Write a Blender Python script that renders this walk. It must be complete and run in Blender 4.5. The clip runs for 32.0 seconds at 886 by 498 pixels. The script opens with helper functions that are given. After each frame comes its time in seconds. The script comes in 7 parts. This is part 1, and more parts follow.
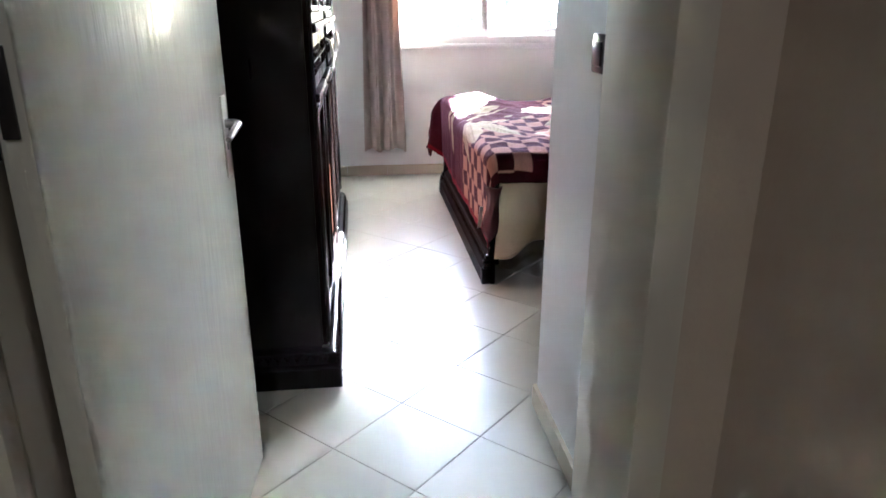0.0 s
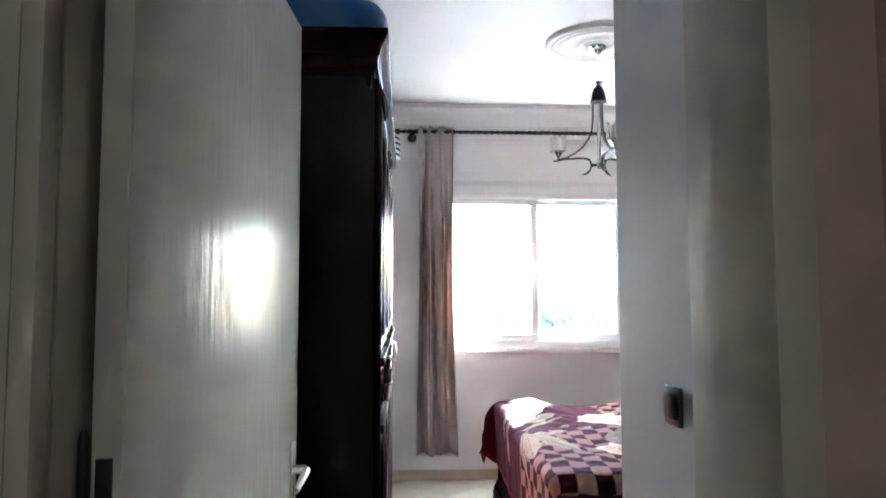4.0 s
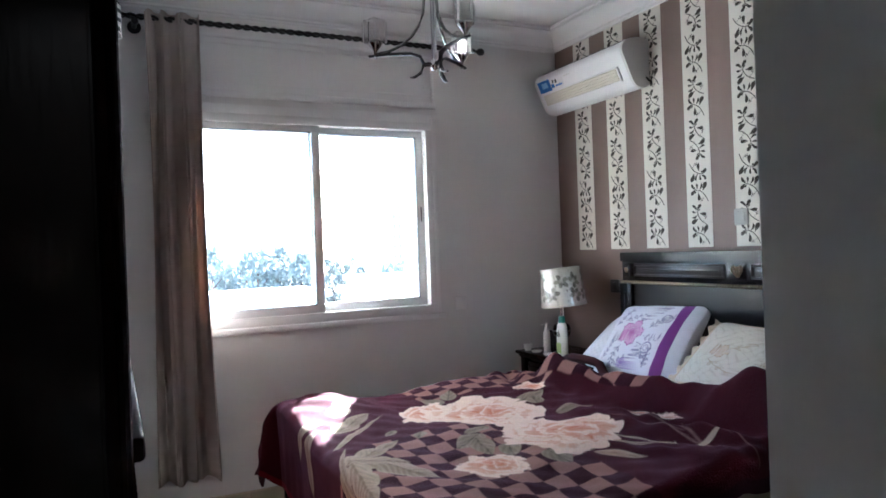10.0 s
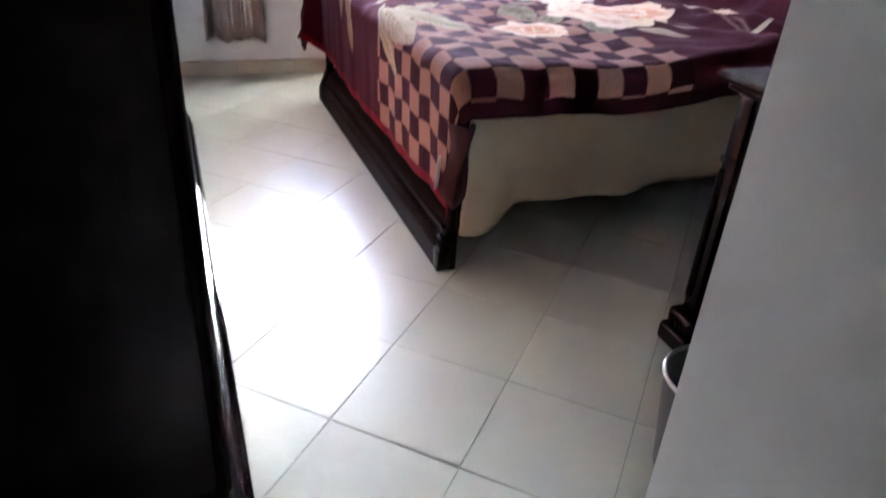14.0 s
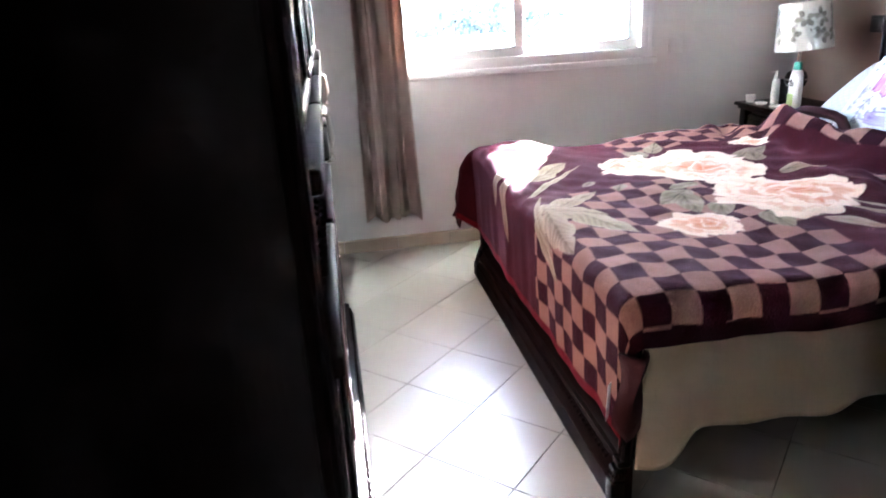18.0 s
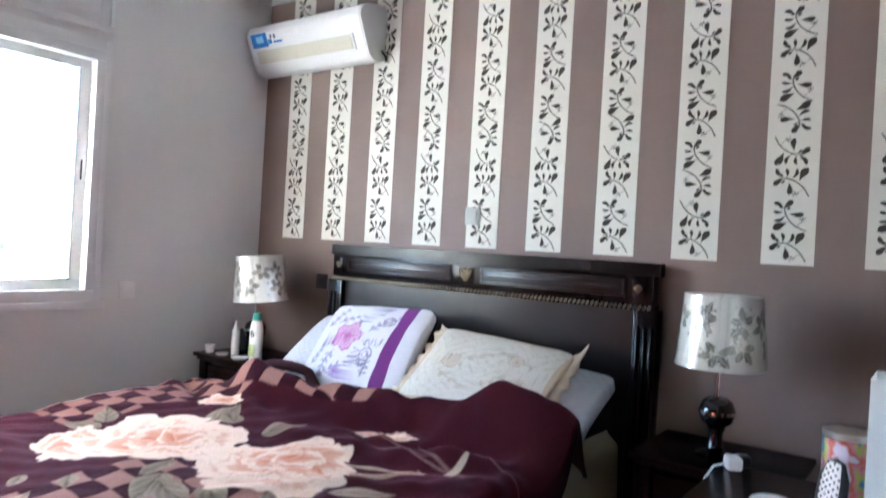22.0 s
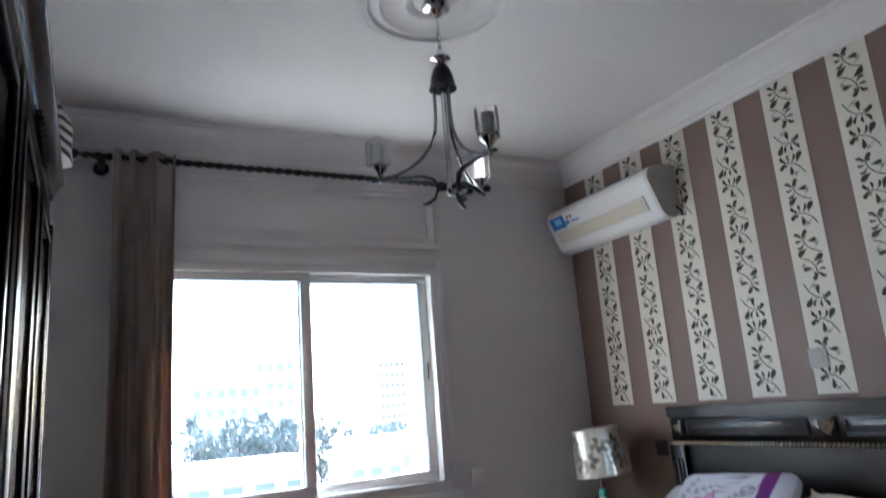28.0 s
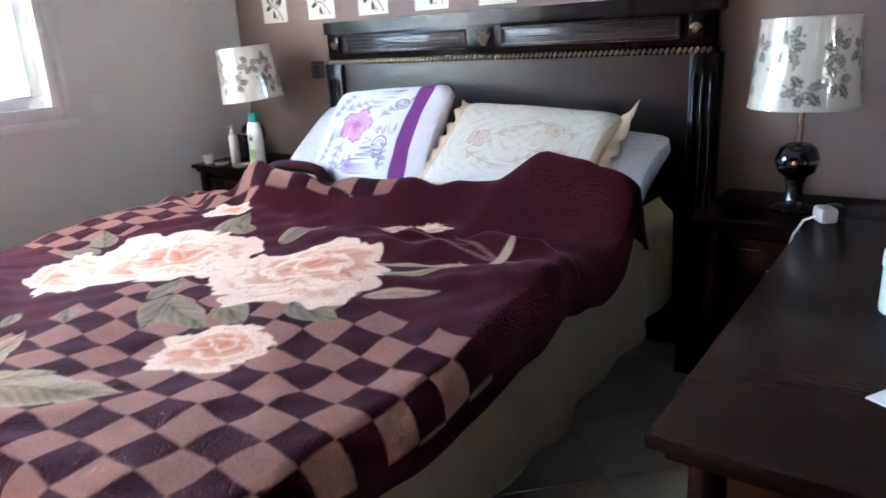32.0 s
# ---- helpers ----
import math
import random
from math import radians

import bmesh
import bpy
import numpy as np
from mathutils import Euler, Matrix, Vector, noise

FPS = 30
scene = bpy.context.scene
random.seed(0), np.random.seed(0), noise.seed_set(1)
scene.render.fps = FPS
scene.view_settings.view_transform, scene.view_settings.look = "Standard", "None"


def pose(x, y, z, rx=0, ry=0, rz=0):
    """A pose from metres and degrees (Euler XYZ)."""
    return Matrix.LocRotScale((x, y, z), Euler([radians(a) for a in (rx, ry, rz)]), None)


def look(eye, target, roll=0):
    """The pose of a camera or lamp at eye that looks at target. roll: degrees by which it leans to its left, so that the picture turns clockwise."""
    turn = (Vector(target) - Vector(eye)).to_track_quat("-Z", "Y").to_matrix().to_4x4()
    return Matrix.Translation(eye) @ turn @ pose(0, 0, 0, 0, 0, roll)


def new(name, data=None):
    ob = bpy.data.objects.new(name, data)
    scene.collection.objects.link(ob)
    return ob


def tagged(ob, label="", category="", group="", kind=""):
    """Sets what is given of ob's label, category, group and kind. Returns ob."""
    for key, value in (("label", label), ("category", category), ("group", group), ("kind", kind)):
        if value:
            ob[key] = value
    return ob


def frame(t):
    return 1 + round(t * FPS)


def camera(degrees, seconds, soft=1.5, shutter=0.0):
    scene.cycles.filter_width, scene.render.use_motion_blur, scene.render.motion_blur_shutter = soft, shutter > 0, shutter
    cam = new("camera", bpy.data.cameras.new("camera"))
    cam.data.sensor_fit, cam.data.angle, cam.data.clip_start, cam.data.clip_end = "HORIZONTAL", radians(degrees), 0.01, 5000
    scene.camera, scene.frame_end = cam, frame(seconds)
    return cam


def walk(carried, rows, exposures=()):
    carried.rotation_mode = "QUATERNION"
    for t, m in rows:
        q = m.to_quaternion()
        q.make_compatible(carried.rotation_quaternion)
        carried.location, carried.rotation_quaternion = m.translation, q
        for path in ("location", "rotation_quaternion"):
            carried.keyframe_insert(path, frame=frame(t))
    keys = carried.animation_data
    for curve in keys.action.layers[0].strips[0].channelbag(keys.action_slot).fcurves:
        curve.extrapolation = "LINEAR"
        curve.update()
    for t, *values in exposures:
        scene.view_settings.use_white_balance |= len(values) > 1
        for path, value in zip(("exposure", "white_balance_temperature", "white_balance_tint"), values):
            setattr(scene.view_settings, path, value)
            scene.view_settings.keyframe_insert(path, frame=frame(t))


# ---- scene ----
cam = camera(65.7, 32.0, soft=1.6, shutter=0.3)
PATH = [
    (0, (-2.801, -5.55, 1.302), (-2.574, -3.677, 0.637), -0.0),
    (0.5, (-2.802, -5.553, 1.288), (-2.621, -3.7, 0.558), 0.5),
    (1, (-2.811, -5.563, 1.276), (-2.689, -3.759, 0.422), 0.3),
    (1.5, (-2.82, -5.561, 1.258), (-2.708, -3.816, 0.287), 0.4),
    (2, (-2.832, -5.559, 1.28), (-2.713, -3.789, 0.356), 0.5),
    (2.5, (-2.808, -5.541, 1.333), (-2.696, -3.649, 0.696), -1.4),
    (3, (-2.802, -5.482, 1.364), (-2.646, -3.514, 1.041), 0.1),
    (3.5, (-2.825, -5.512, 1.406), (-2.683, -3.518, 1.344), 0.8),
    (4, (-2.86, -5.525, 1.455), (-2.748, -3.533, 1.591), -0.1),
    (4.5, (-2.894, -5.413, 1.475), (-2.688, -3.444, 1.755), -2.4),
    (6.5, (-2.961, -4.716, 1.565), (-2.478, -2.854, 2.113), -2.2),
    (7, (-3.01, -4.477, 1.597), (-2.416, -2.649, 2.149), -1.6),
    (7.5, (-3.02, -4.353, 1.561), (-2.352, -2.557, 2.136), -3.6),
    (8, (-2.961, -4.243, 1.564), (-2.314, -2.421, 2.075), -3.0),
    (8.5, (-2.984, -4.213, 1.557), (-2.322, -2.378, 1.997), -2.7),
    (9, (-2.951, -4.171, 1.57), (-2.223, -2.337, 1.898), -3.0),
    (9.5, (-2.959, -4.149, 1.475), (-2.149, -2.327, 1.634), -2.3),
    (10, (-2.95, -4.129, 1.456), (-2.081, -2.327, 1.455), -2.1),
    (10.5, (-2.935, -4.121, 1.41), (-2.068, -2.321, 1.332), -1.4),
    (11, (-2.929, -4.126, 1.39), (-2.062, -2.337, 1.177), -0.5),
    (11.5, (-2.909, -4.12, 1.359), (-2.041, -2.341, 1.07), -0.5),
    (12, (-2.902, -4.131, 1.327), (-2.043, -2.373, 0.911), -1.4),
    (12.5, (-2.896, -4.146, 1.278), (-2.053, -2.432, 0.684), -0.5),
    (13, (-2.887, -4.165, 1.239), (-2.038, -2.515, 0.493), 0.9),
    (13.5, (-2.914, -4.19, 1.199), (-2.107, -2.561, 0.368), 2.7),
    (14, (-2.942, -4.21, 1.154), (-2.277, -2.595, 0.18), 4.0),
    (14.5, (-2.929, -4.259, 1.098), (-2.401, -2.747, -0.099), 6.5),
    (16.5, (-2.921, -4.227, 1.125), (-2.866, -2.512, 0.097), 2.8),
    (17, (-2.914, -4.169, 1.146), (-2.776, -2.366, 0.292), 2.8),
    (17.5, (-2.93, -4.099, 1.289), (-2.8, -2.261, 0.512), -2.6),
    (18, (-2.909, -3.969, 1.407), (-2.628, -2.108, 0.73), -3.3),
    (18.5, (-2.828, -3.792, 1.364), (-2.375, -1.93, 0.791), -2.5),
    (19, (-2.771, -3.659, 1.353), (-2.088, -1.859, 0.81), -0.5),
    (19.5, (-2.808, -3.535, 1.314), (-1.725, -1.931, 0.808), -0.6),
    (20, (-2.803, -3.481, 1.3), (-1.45, -2.086, 0.826), 1.8),
    (20.5, (-2.799, -3.47, 1.296), (-1.303, -2.235, 0.81), 1.7),
    (21, (-2.806, -3.457, 1.304), (-1.264, -2.273, 0.837), 1.6),
    (21.5, (-2.797, -3.451, 1.337), (-1.208, -2.273, 1.039), 2.1),
    (22, (-2.781, -3.459, 1.401), (-1.166, -2.279, 1.399), 3.3),
    (22.5, (-2.802, -3.463, 1.474), (-1.171, -2.329, 1.709), 4.8),
    (23, (-2.796, -3.457, 1.487), (-1.153, -2.364, 1.81), 5.3),
    (23.5, (-2.81, -3.479, 1.478), (-1.166, -2.378, 1.772), 4.1),
    (24, (-2.808, -3.481, 1.479), (-1.217, -2.304, 1.769), 2.9),
    (24.5, (-2.809, -3.491, 1.475), (-1.321, -2.195, 1.802), 1.1),
    (25, (-2.813, -3.491, 1.475), (-1.468, -2.056, 1.838), -0.6),
    (25.5, (-2.825, -3.493, 1.494), (-1.561, -2.082, 2.137), -0.7),
    (27.5, (-2.812, -3.532, 1.51), (-1.994, -1.86, 2.241), -4.2),
    (28, (-2.814, -3.547, 1.489), (-1.909, -1.819, 1.933), -4.5),
    (28.5, (-2.837, -3.497, 1.416), (-1.884, -1.752, 1.632), -3.3),
    (29, (-2.851, -3.474, 1.373), (-1.843, -1.747, 1.38), -1.9),
    (29.5, (-2.824, -3.471, 1.33), (-1.753, -1.79, 1.171), -1.3),
    (30, (-2.815, -3.459, 1.272), (-1.655, -1.875, 0.889), -2.0),
    (30.5, (-2.813, -3.454, 1.244), (-1.506, -2.033, 0.723), -2.2),
    (31, (-2.713, -3.405, 1.234), (-1.379, -2.022, 0.68), -2.2),
    (31.5, (-2.586, -3.329, 1.22), (-1.201, -1.998, 0.664), -2.5),
    (32, (-2.53, -3.196, 1.288), (-0.997, -2.051, 0.703), -3.1),

]
walk(cam, [(t, look(eye, target, roll)) for t, eye, target, roll in PATH],
     exposures=[(t, e + 5.25, 5330, 10) for t, e in [(0.0, 1.25), (2.0, 1.2), (3.0, 0.95), (4.5, 0.9), (7.0, 0.0), (9.0, -0.35), (10.5, -0.5), (12.0, -0.25), (13.0, 0.45), (14.5, 0.9), (17.0, 0.75),
                                                     (18.0, 0.85), (19.0, 0.5), (20.0, 0.25), (21.0, 0.65), (22.0, 0.4), (23.0, -0.05), (24.0, -0.2), (25.0, -0.7), (25.5, -0.75), (28.0, -1.0), (29.0, -1.25), (30.0, -1.35),
                                                     (30.5, -1.0), (31.0, 0.15), (32.0, 0.55)]])

# ---- light ----
SUN_WAY = Vector((-0.514 * 0.906, -0.857 * 0.906, -0.423))
world = bpy.data.worlds.new("daylight")
scene.world = world
world.use_nodes = True
wn = world.node_tree.nodes
sky = wn.new("ShaderNodeTexSky")
sky.sky_type = "NISHITA"
sky.sun_disc = False
sky.dust_density = 1.4
sky.ozone_density = 2.2
sky.sun_elevation = radians(25)
sky.sun_rotation = math.atan2(0.514, 0.857)
wn["Background"].inputs["Strength"].default_value = 0.10
world.node_tree.links.new(sky.outputs["Color"], wn["Background"].inputs["Color"])

sun_data = bpy.data.lights.new("sun", "SUN")
sun_data.energy = 5.0
sun_data.angle = radians(0.6)
sun_data.color = (1.0, 0.93, 0.82)
sun = new("sun", sun_data)
sun.matrix_world = look((2, 4, 4), Vector((2, 4, 4)) + SUN_WAY)
tagged(sun, kind="structure")

hall_data = bpy.data.lights.new("hall_ceiling_lamp", "AREA")
hall_data.shape = "DISK"
hall_data.size = 0.35
hall_data.energy = 0.17
hall_data.color = (1.0, 0.93, 0.82)
hall_light = new("hall_ceiling_lamp", hall_data)
hall_light.matrix_world = look((-3.1, -7.2, 2.98), (-3.1, -7.2, 0.0))
tagged(hall_light, kind="structure")


# ---- helpers ----
def thing(name, label, category, loc, group="", kind=""):
    ob = new(name)
    ob.location = loc
    ob.empty_display_size = 0.1
    return tagged(ob, label, category, group, kind)


def mesh_of(bm, name, mats, smooth):
    me = bpy.data.meshes.new(name)
    bmesh.ops.recalc_face_normals(bm, faces=bm.faces)
    bm.to_mesh(me)
    bm.free()
    for m in mats if isinstance(mats, (list, tuple)) else [mats]:
        me.materials.append(m)
    if smooth:
        me.shade_smooth()
        me.set_sharp_from_angle(angle=radians(38))
    return me


def part(name, bm, material, parent, label="", smooth=True):
    """One mesh, given in world coordinates, under a thing or a part."""
    ob = new(name, mesh_of(bm, name, material, smooth))
    ob.parent = parent
    ob.matrix_parent_inverse = parent.matrix_basis.inverted() if parent.type == "EMPTY" else Matrix()
    if label:
        ob["label"] = label
    return ob


def solo(name, bm, material, label, category, group="", kind="", smooth=True):
    return tagged(new(name, mesh_of(bm, name, material, smooth)), label, category, group, kind)


def box(bm, x0, y0, z0, x1, y1, z1, bevel=0.0, seg=2, m=None):
    got = bmesh.ops.create_cube(bm, size=1.0)
    vs = got["verts"]
    mat4 = Matrix.LocRotScale(((x0 + x1) / 2, (y0 + y1) / 2, (z0 + z1) / 2), None, (abs(x1 - x0), abs(y1 - y0), abs(z1 - z0)))
    bmesh.ops.transform(bm, matrix=mat4, verts=vs)
    if bevel:
        es = list({e for v in vs for e in v.link_edges})
        got = bmesh.ops.bevel(bm, geom=es, offset=bevel, segments=seg, profile=0.5, affect="EDGES")
        vs = list({v for f in got["faces"] for v in f.verts} | {v for v in vs if v.is_valid})
    if m:
        bmesh.ops.transform(bm, matrix=m, verts=vs)
    return bm


def boxes(rows, bevel=0.0, m=None):
    bm = bmesh.new()
    for r in rows:
        box(bm, *r, bevel=bevel, m=m)
    return bm


def lathe(bm, profile, origin, seg=24, axis="z", m=None):
    """A turned shape from (radius, height) pairs."""
    rings = []
    for r, h in profile:
        ring = []
        for i in range(seg):
            a = 2 * math.pi * i / seg
            p = (r * math.cos(a), r * math.sin(a), h)
            if axis == "x":
                p = (h, r * math.cos(a), r * math.sin(a))
            elif axis == "y":
                p = (r * math.cos(a), h, r * math.sin(a))
            v = Vector(p)
            v = (m @ v) if m else v + Vector(origin)
            ring.append(bm.verts.new(v))
        rings.append(ring)
    for a, b in zip(rings, rings[1:]):
        for i in range(seg):
            j = (i + 1) % seg
            bm.faces.new((a[i], a[j], b[j], b[i]))
    for ring in (rings[0], rings[-1]):
        bm.faces.new(ring)
    return bm


def tube(bm, pts, radius, seg=10, flat=1.0, closed=False):
    """A round bar along points; radius may be a list."""
    pts = [Vector(p) for p in pts]
    n = len(pts)
    rings = []
    up = Vector((0, 0, 1))
    for i, p in enumerate(pts):
        if closed:
            d = pts[(i + 1) % n] - pts[i - 1]
        else:
            d = pts[min(i + 1, n - 1)] - pts[max(i - 1, 0)]
        d.normalize()
        side = d.cross(up if abs(d.dot(up)) < 0.95 else Vector((1, 0, 0))).normalized()
        top = side.cross(d)
        r = radius[i] if isinstance(radius, (list, tuple)) else radius
        rings.append([bm.verts.new(p + side * r * math.cos(a) + top * r * flat * math.sin(a))
                      for a in (2 * math.pi * k / seg for k in range(seg))])
    pairs = list(zip(rings, rings[1:])) + ([(rings[-1], rings[0])] if closed else [])
    for a, b in pairs:
        for k in range(seg):
            j = (k + 1) % seg
            bm.faces.new((a[k], a[j], b[j], b[k]))
    if not closed:
        bm.faces.new(rings[0])
        bm.faces.new(rings[-1])
    return bm


def sweep(bm, profile, path, closed_profile=True, caps=True):
    """A moulding: (out, z) profile pushed along a level path; out is to the right of the way."""
    pts = [Vector(p) for p in path]
    rings = []
    for i, p in enumerate(pts):
        d0 = (pts[i] - pts[i - 1]).normalized() if i else (pts[1] - pts[0]).normalized()
        d1 = (pts[i + 1] - pts[i]).normalized() if i + 1 < len(pts) else d0
        n0, n1 = Vector((d0.y, -d0.x, 0)), Vector((d1.y, -d1.x, 0))
        n = (n0 + n1).normalized()
        n = n / max(0.2, n.dot(n0))
        rings.append([bm.verts.new(p + n * o + Vector((0, 0, h))) for o, h in profile])
    k = len(profile)
    for a, b in zip(rings, rings[1:]):
        for i in range(k if closed_profile else k - 1):
            j = (i + 1) % k
            bm.faces.new((a[i], a[j], b[j], b[i]))
    if caps:
        for r in (rings[0], rings[-1]):
            bm.faces.new(r)
    return bm


# ---- materials ----
def mat(name, color, rough=0.5, metal=0.0, spread=0.0, scale=6.0, fine=0.0, fine_scale=120.0, bump=0.0, bump_scale=60.0,
        coat=0.0, stretch=(1, 1, 1), each=0.0, dark=None, rough_spread=0.0, spec=0.5):
    """A surface with broad tint variation, fine grain, relief and, with each, a difference from piece to piece."""
    m = bpy.data.materials.new(name)
    m.use_nodes = True
    nt = m.node_tree
    bs = nt.nodes["Principled BSDF"]
    bs.inputs["Roughness"].default_value = rough
    bs.inputs["Metallic"].default_value = metal
    bs.inputs["Coat Weight"].default_value = coat
    bs.inputs["Coat Roughness"].default_value = 0.08
    bs.inputs["Specular IOR Level"].default_value = spec
    bs.inputs["Base Color"].default_value = (*color, 1)
    m.diffuse_color = (*color, 1)
    co = nt.nodes.new("ShaderNodeTexCoord")
    mp = nt.nodes.new("ShaderNodeMapping")
    mp.inputs["Scale"].default_value = stretch
    nt.links.new(co.outputs["Object"], mp.inputs["Vector"])
    vec = mp.outputs["Vector"]

    def noise_at(s, detail=4.0):
        n = nt.nodes.new("ShaderNodeTexNoise")
        n.inputs["Scale"].default_value = s
        n.inputs["Detail"].default_value = detail
        nt.links.new(vec, n.inputs["Vector"])
        return n.outputs["Fac"]

    def math_node(op, a, b):
        n = nt.nodes.new("ShaderNodeMath")
        n.operation = op
        for i, v in enumerate((a, b)):
            if isinstance(v, (int, float)):
                n.inputs[i].default_value = v
            else:
                nt.links.new(v, n.inputs[i])
        return n.outputs[0]

    fac = None
    if spread:
        fac = math_node("MULTIPLY", math_node("SUBTRACT", noise_at(scale), 0.5), spread)
    if fine:
        f2 = math_node("MULTIPLY", math_node("SUBTRACT", noise_at(fine_scale, 2.0), 0.5), fine)
        fac = f2 if fac is None else math_node("ADD", fac, f2)
    if each:
        oi = nt.nodes.new("ShaderNodeObjectInfo")
        f3 = math_node("MULTIPLY", math_node("SUBTRACT", oi.outputs["Random"], 0.5), each)
        fac = f3 if fac is None else math_node("ADD", fac, f3)
    if fac is not None:
        mx = nt.nodes.new("ShaderNodeMix")
        mx.data_type = "RGBA"
        d = dark or tuple(c * 0.55 for c in color)
        mx.inputs["A"].default_value = (*d, 1)
        mx.inputs["B"].default_value = (*[min(1.0, 2 * c - q) for c, q in zip(color, d)], 1)
        nt.links.new(math_node("ADD", fac, 0.5), mx.inputs["Factor"])
        nt.links.new(mx.outputs["Result"], bs.inputs["Base Color"])
    if rough_spread:
        r = math_node("ADD", math_node("MULTIPLY", math_node("SUBTRACT", noise_at(scale * 1.7), 0.5), rough_spread), rough)
        nt.links.new(r, bs.inputs["Roughness"])
    if bump:
        b = nt.nodes.new("ShaderNodeBump")
        b.inputs["Strength"].default_value = 1.0
        b.inputs["Distance"].default_value = bump
        nt.links.new(noise_at(bump_scale, 3.0), b.inputs["Height"])
        nt.links.new(b.outputs["Normal"], bs.inputs["Normal"])
    return m


def painted(name, rough=0.6, bump=0.0, bump_scale=200.0, attr="tint", sheen=0.0):
    """A surface that takes its woven or printed pattern from the mesh's own colour layer."""
    m = mat(name, (0.5, 0.5, 0.5), rough, bump=bump, bump_scale=bump_scale)
    nt = m.node_tree
    a = nt.nodes.new("ShaderNodeAttribute")
    a.attribute_name = attr
    nt.links.new(a.outputs["Color"], nt.nodes["Principled BSDF"].inputs["Base Color"])
    nt.nodes["Principled BSDF"].inputs["Sheen Weight"].default_value = sheen
    return m


WALL = mat("painted_wall", (0.66, 0.655, 0.645), 0.55, spread=0.12, scale=1.3, fine=0.05, fine_scale=60, bump=0.0006, bump_scale=90)
WALL_HALL = mat("beige_hall_paint", (0.46, 0.39, 0.315), 0.55, spread=0.12, scale=1.2, fine=0.06, bump=0.0008, bump_scale=70)
TAUPE = mat("taupe_paint", (0.195, 0.137, 0.115), 0.6, spread=0.12, scale=2.0, fine=0.06, bump=0.0006, bump_scale=90)
CREAM_STRIPE = mat("cream_stripe", (0.66, 0.635, 0.56), 0.6, spread=0.08, scale=3.0, fine=0.05, bump=0.0004, bump_scale=90)
PLASTER = mat("white_plaster", (0.74, 0.735, 0.72), 0.7, spread=0.06, scale=1.0, fine=0.03, bump=0.0005, bump_scale=70)
TILE = mat("cream_floor_tile", (0.46, 0.43, 0.36), 0.30, spread=0.05, scale=9.0, fine=0.05, fine_scale=60, bump=0.00025, bump_scale=9,
           each=0.12, dark=(0.40, 0.36, 0.28), spec=1.0)
GROUT = mat("grey_grout", (0.30, 0.27, 0.225), 0.85, spread=0.3, scale=20, bump=0.001, bump_scale=150)
SKIRT = mat("beige_skirting_tile", (0.46, 0.40, 0.31), 0.25, spread=0.2, scale=6, fine=0.08, each=0.12)
DOOR_PAINT = mat("glossy_cream_door_paint", (0.52, 0.51, 0.45), 0.24, spread=0.06, scale=2.0, fine=0.04, bump=0.0035, bump_scale=40,
                 stretch=(1, 1, 0.16), spec=0.06)
DOOR_PAINT.node_tree.nodes["Principled BSDF"].inputs["IOR"].default_value = 1.2
FRAME_PAINT = mat("glossy_cream_frame_paint", (0.50, 0.47, 0.40), 0.5, spread=0.1, scale=3.0, fine=0.05, bump=0.0003, bump_scale=60,
                  stretch=(1, 1, 0.3), spec=0.2)
WOOD = mat("dark_lacquered_wood", (0.0075, 0.0036, 0.0034), 0.26, spread=0.5, scale=3.0, fine=0.5, fine_scale=30, bump=0.0003, bump_scale=120,
           stretch=(1, 1, 0.14), coat=0.0, dark=(0.003, 0.0018, 0.0017), spec=0.2)
WOOD_LONG = mat("dark_lacquered_wood_lengthwise", (0.014, 0.006, 0.0048), 0.24, spread=0.5, scale=3.0, fine=0.5, fine_scale=30, bump=0.0003,
                bump_scale=120, stretch=(1, 0.14, 1), coat=0.05, dark=(0.005, 0.0028, 0.0024), spec=0.16)
WOOD_LONG.node_tree.nodes["Principled BSDF"].inputs["IOR"].default_value = 1.28
WOOD_RED = mat("reddish_door_wood", (0.085, 0.028, 0.014), 0.25, spread=0.5, scale=3.0, fine=0.6, fine_scale=34, bump=0.0003, bump_scale=120,
               stretch=(1, 1, 0.12), coat=1.0, dark=(0.03, 0.01, 0.007))
WOOD_CARVED = mat("dark_carved_wood", (0.009, 0.0045, 0.004), 0.40, spread=0.5, scale=20.0, fine=0.4, fine_scale=60, bump=0.0005, bump_scale=150, spec=0.3)
WOOD_CARVED.node_tree.nodes["Principled BSDF"].inputs["IOR"].default_value = 1.09
WOOD_SHEEN = mat("dark_satin_wood", (0.010, 0.0048, 0.0042), 0.32, spread=0.4, scale=3.0, fine=0.4, fine_scale=30, bump=0.0003, bump_scale=120, stretch=(1, 0.14, 1), spec=0.42)
GILT = mat("antique_gilt", (0.30, 0.235, 0.15), 0.35, metal=0.8, spread=0.7, scale=40, dark=(0.10, 0.06, 0.02))
STEEL = mat("brushed_steel", (0.62, 0.60, 0.55), 0.3, metal=1.0, spread=0.15, scale=30)
CHROME = mat("chrome", (0.75, 0.75, 0.76), 0.08, metal=1.0)
BLACK_METAL = mat("dark_wrought_metal", (0.030, 0.029, 0.032), 0.32, metal=0.7, spread=0.4, scale=40)
ALU = mat("white_aluminium", (0.74, 0.74, 0.74), 0.32, spread=0.05, scale=4)
WHITE_PLASTIC = mat("white_plastic", (0.78, 0.78, 0.76), 0.3, spread=0.05, scale=10)
BLACK_PLASTIC = mat("black_plastic", (0.012, 0.012, 0.014), 0.28, spread=0.2, scale=20)
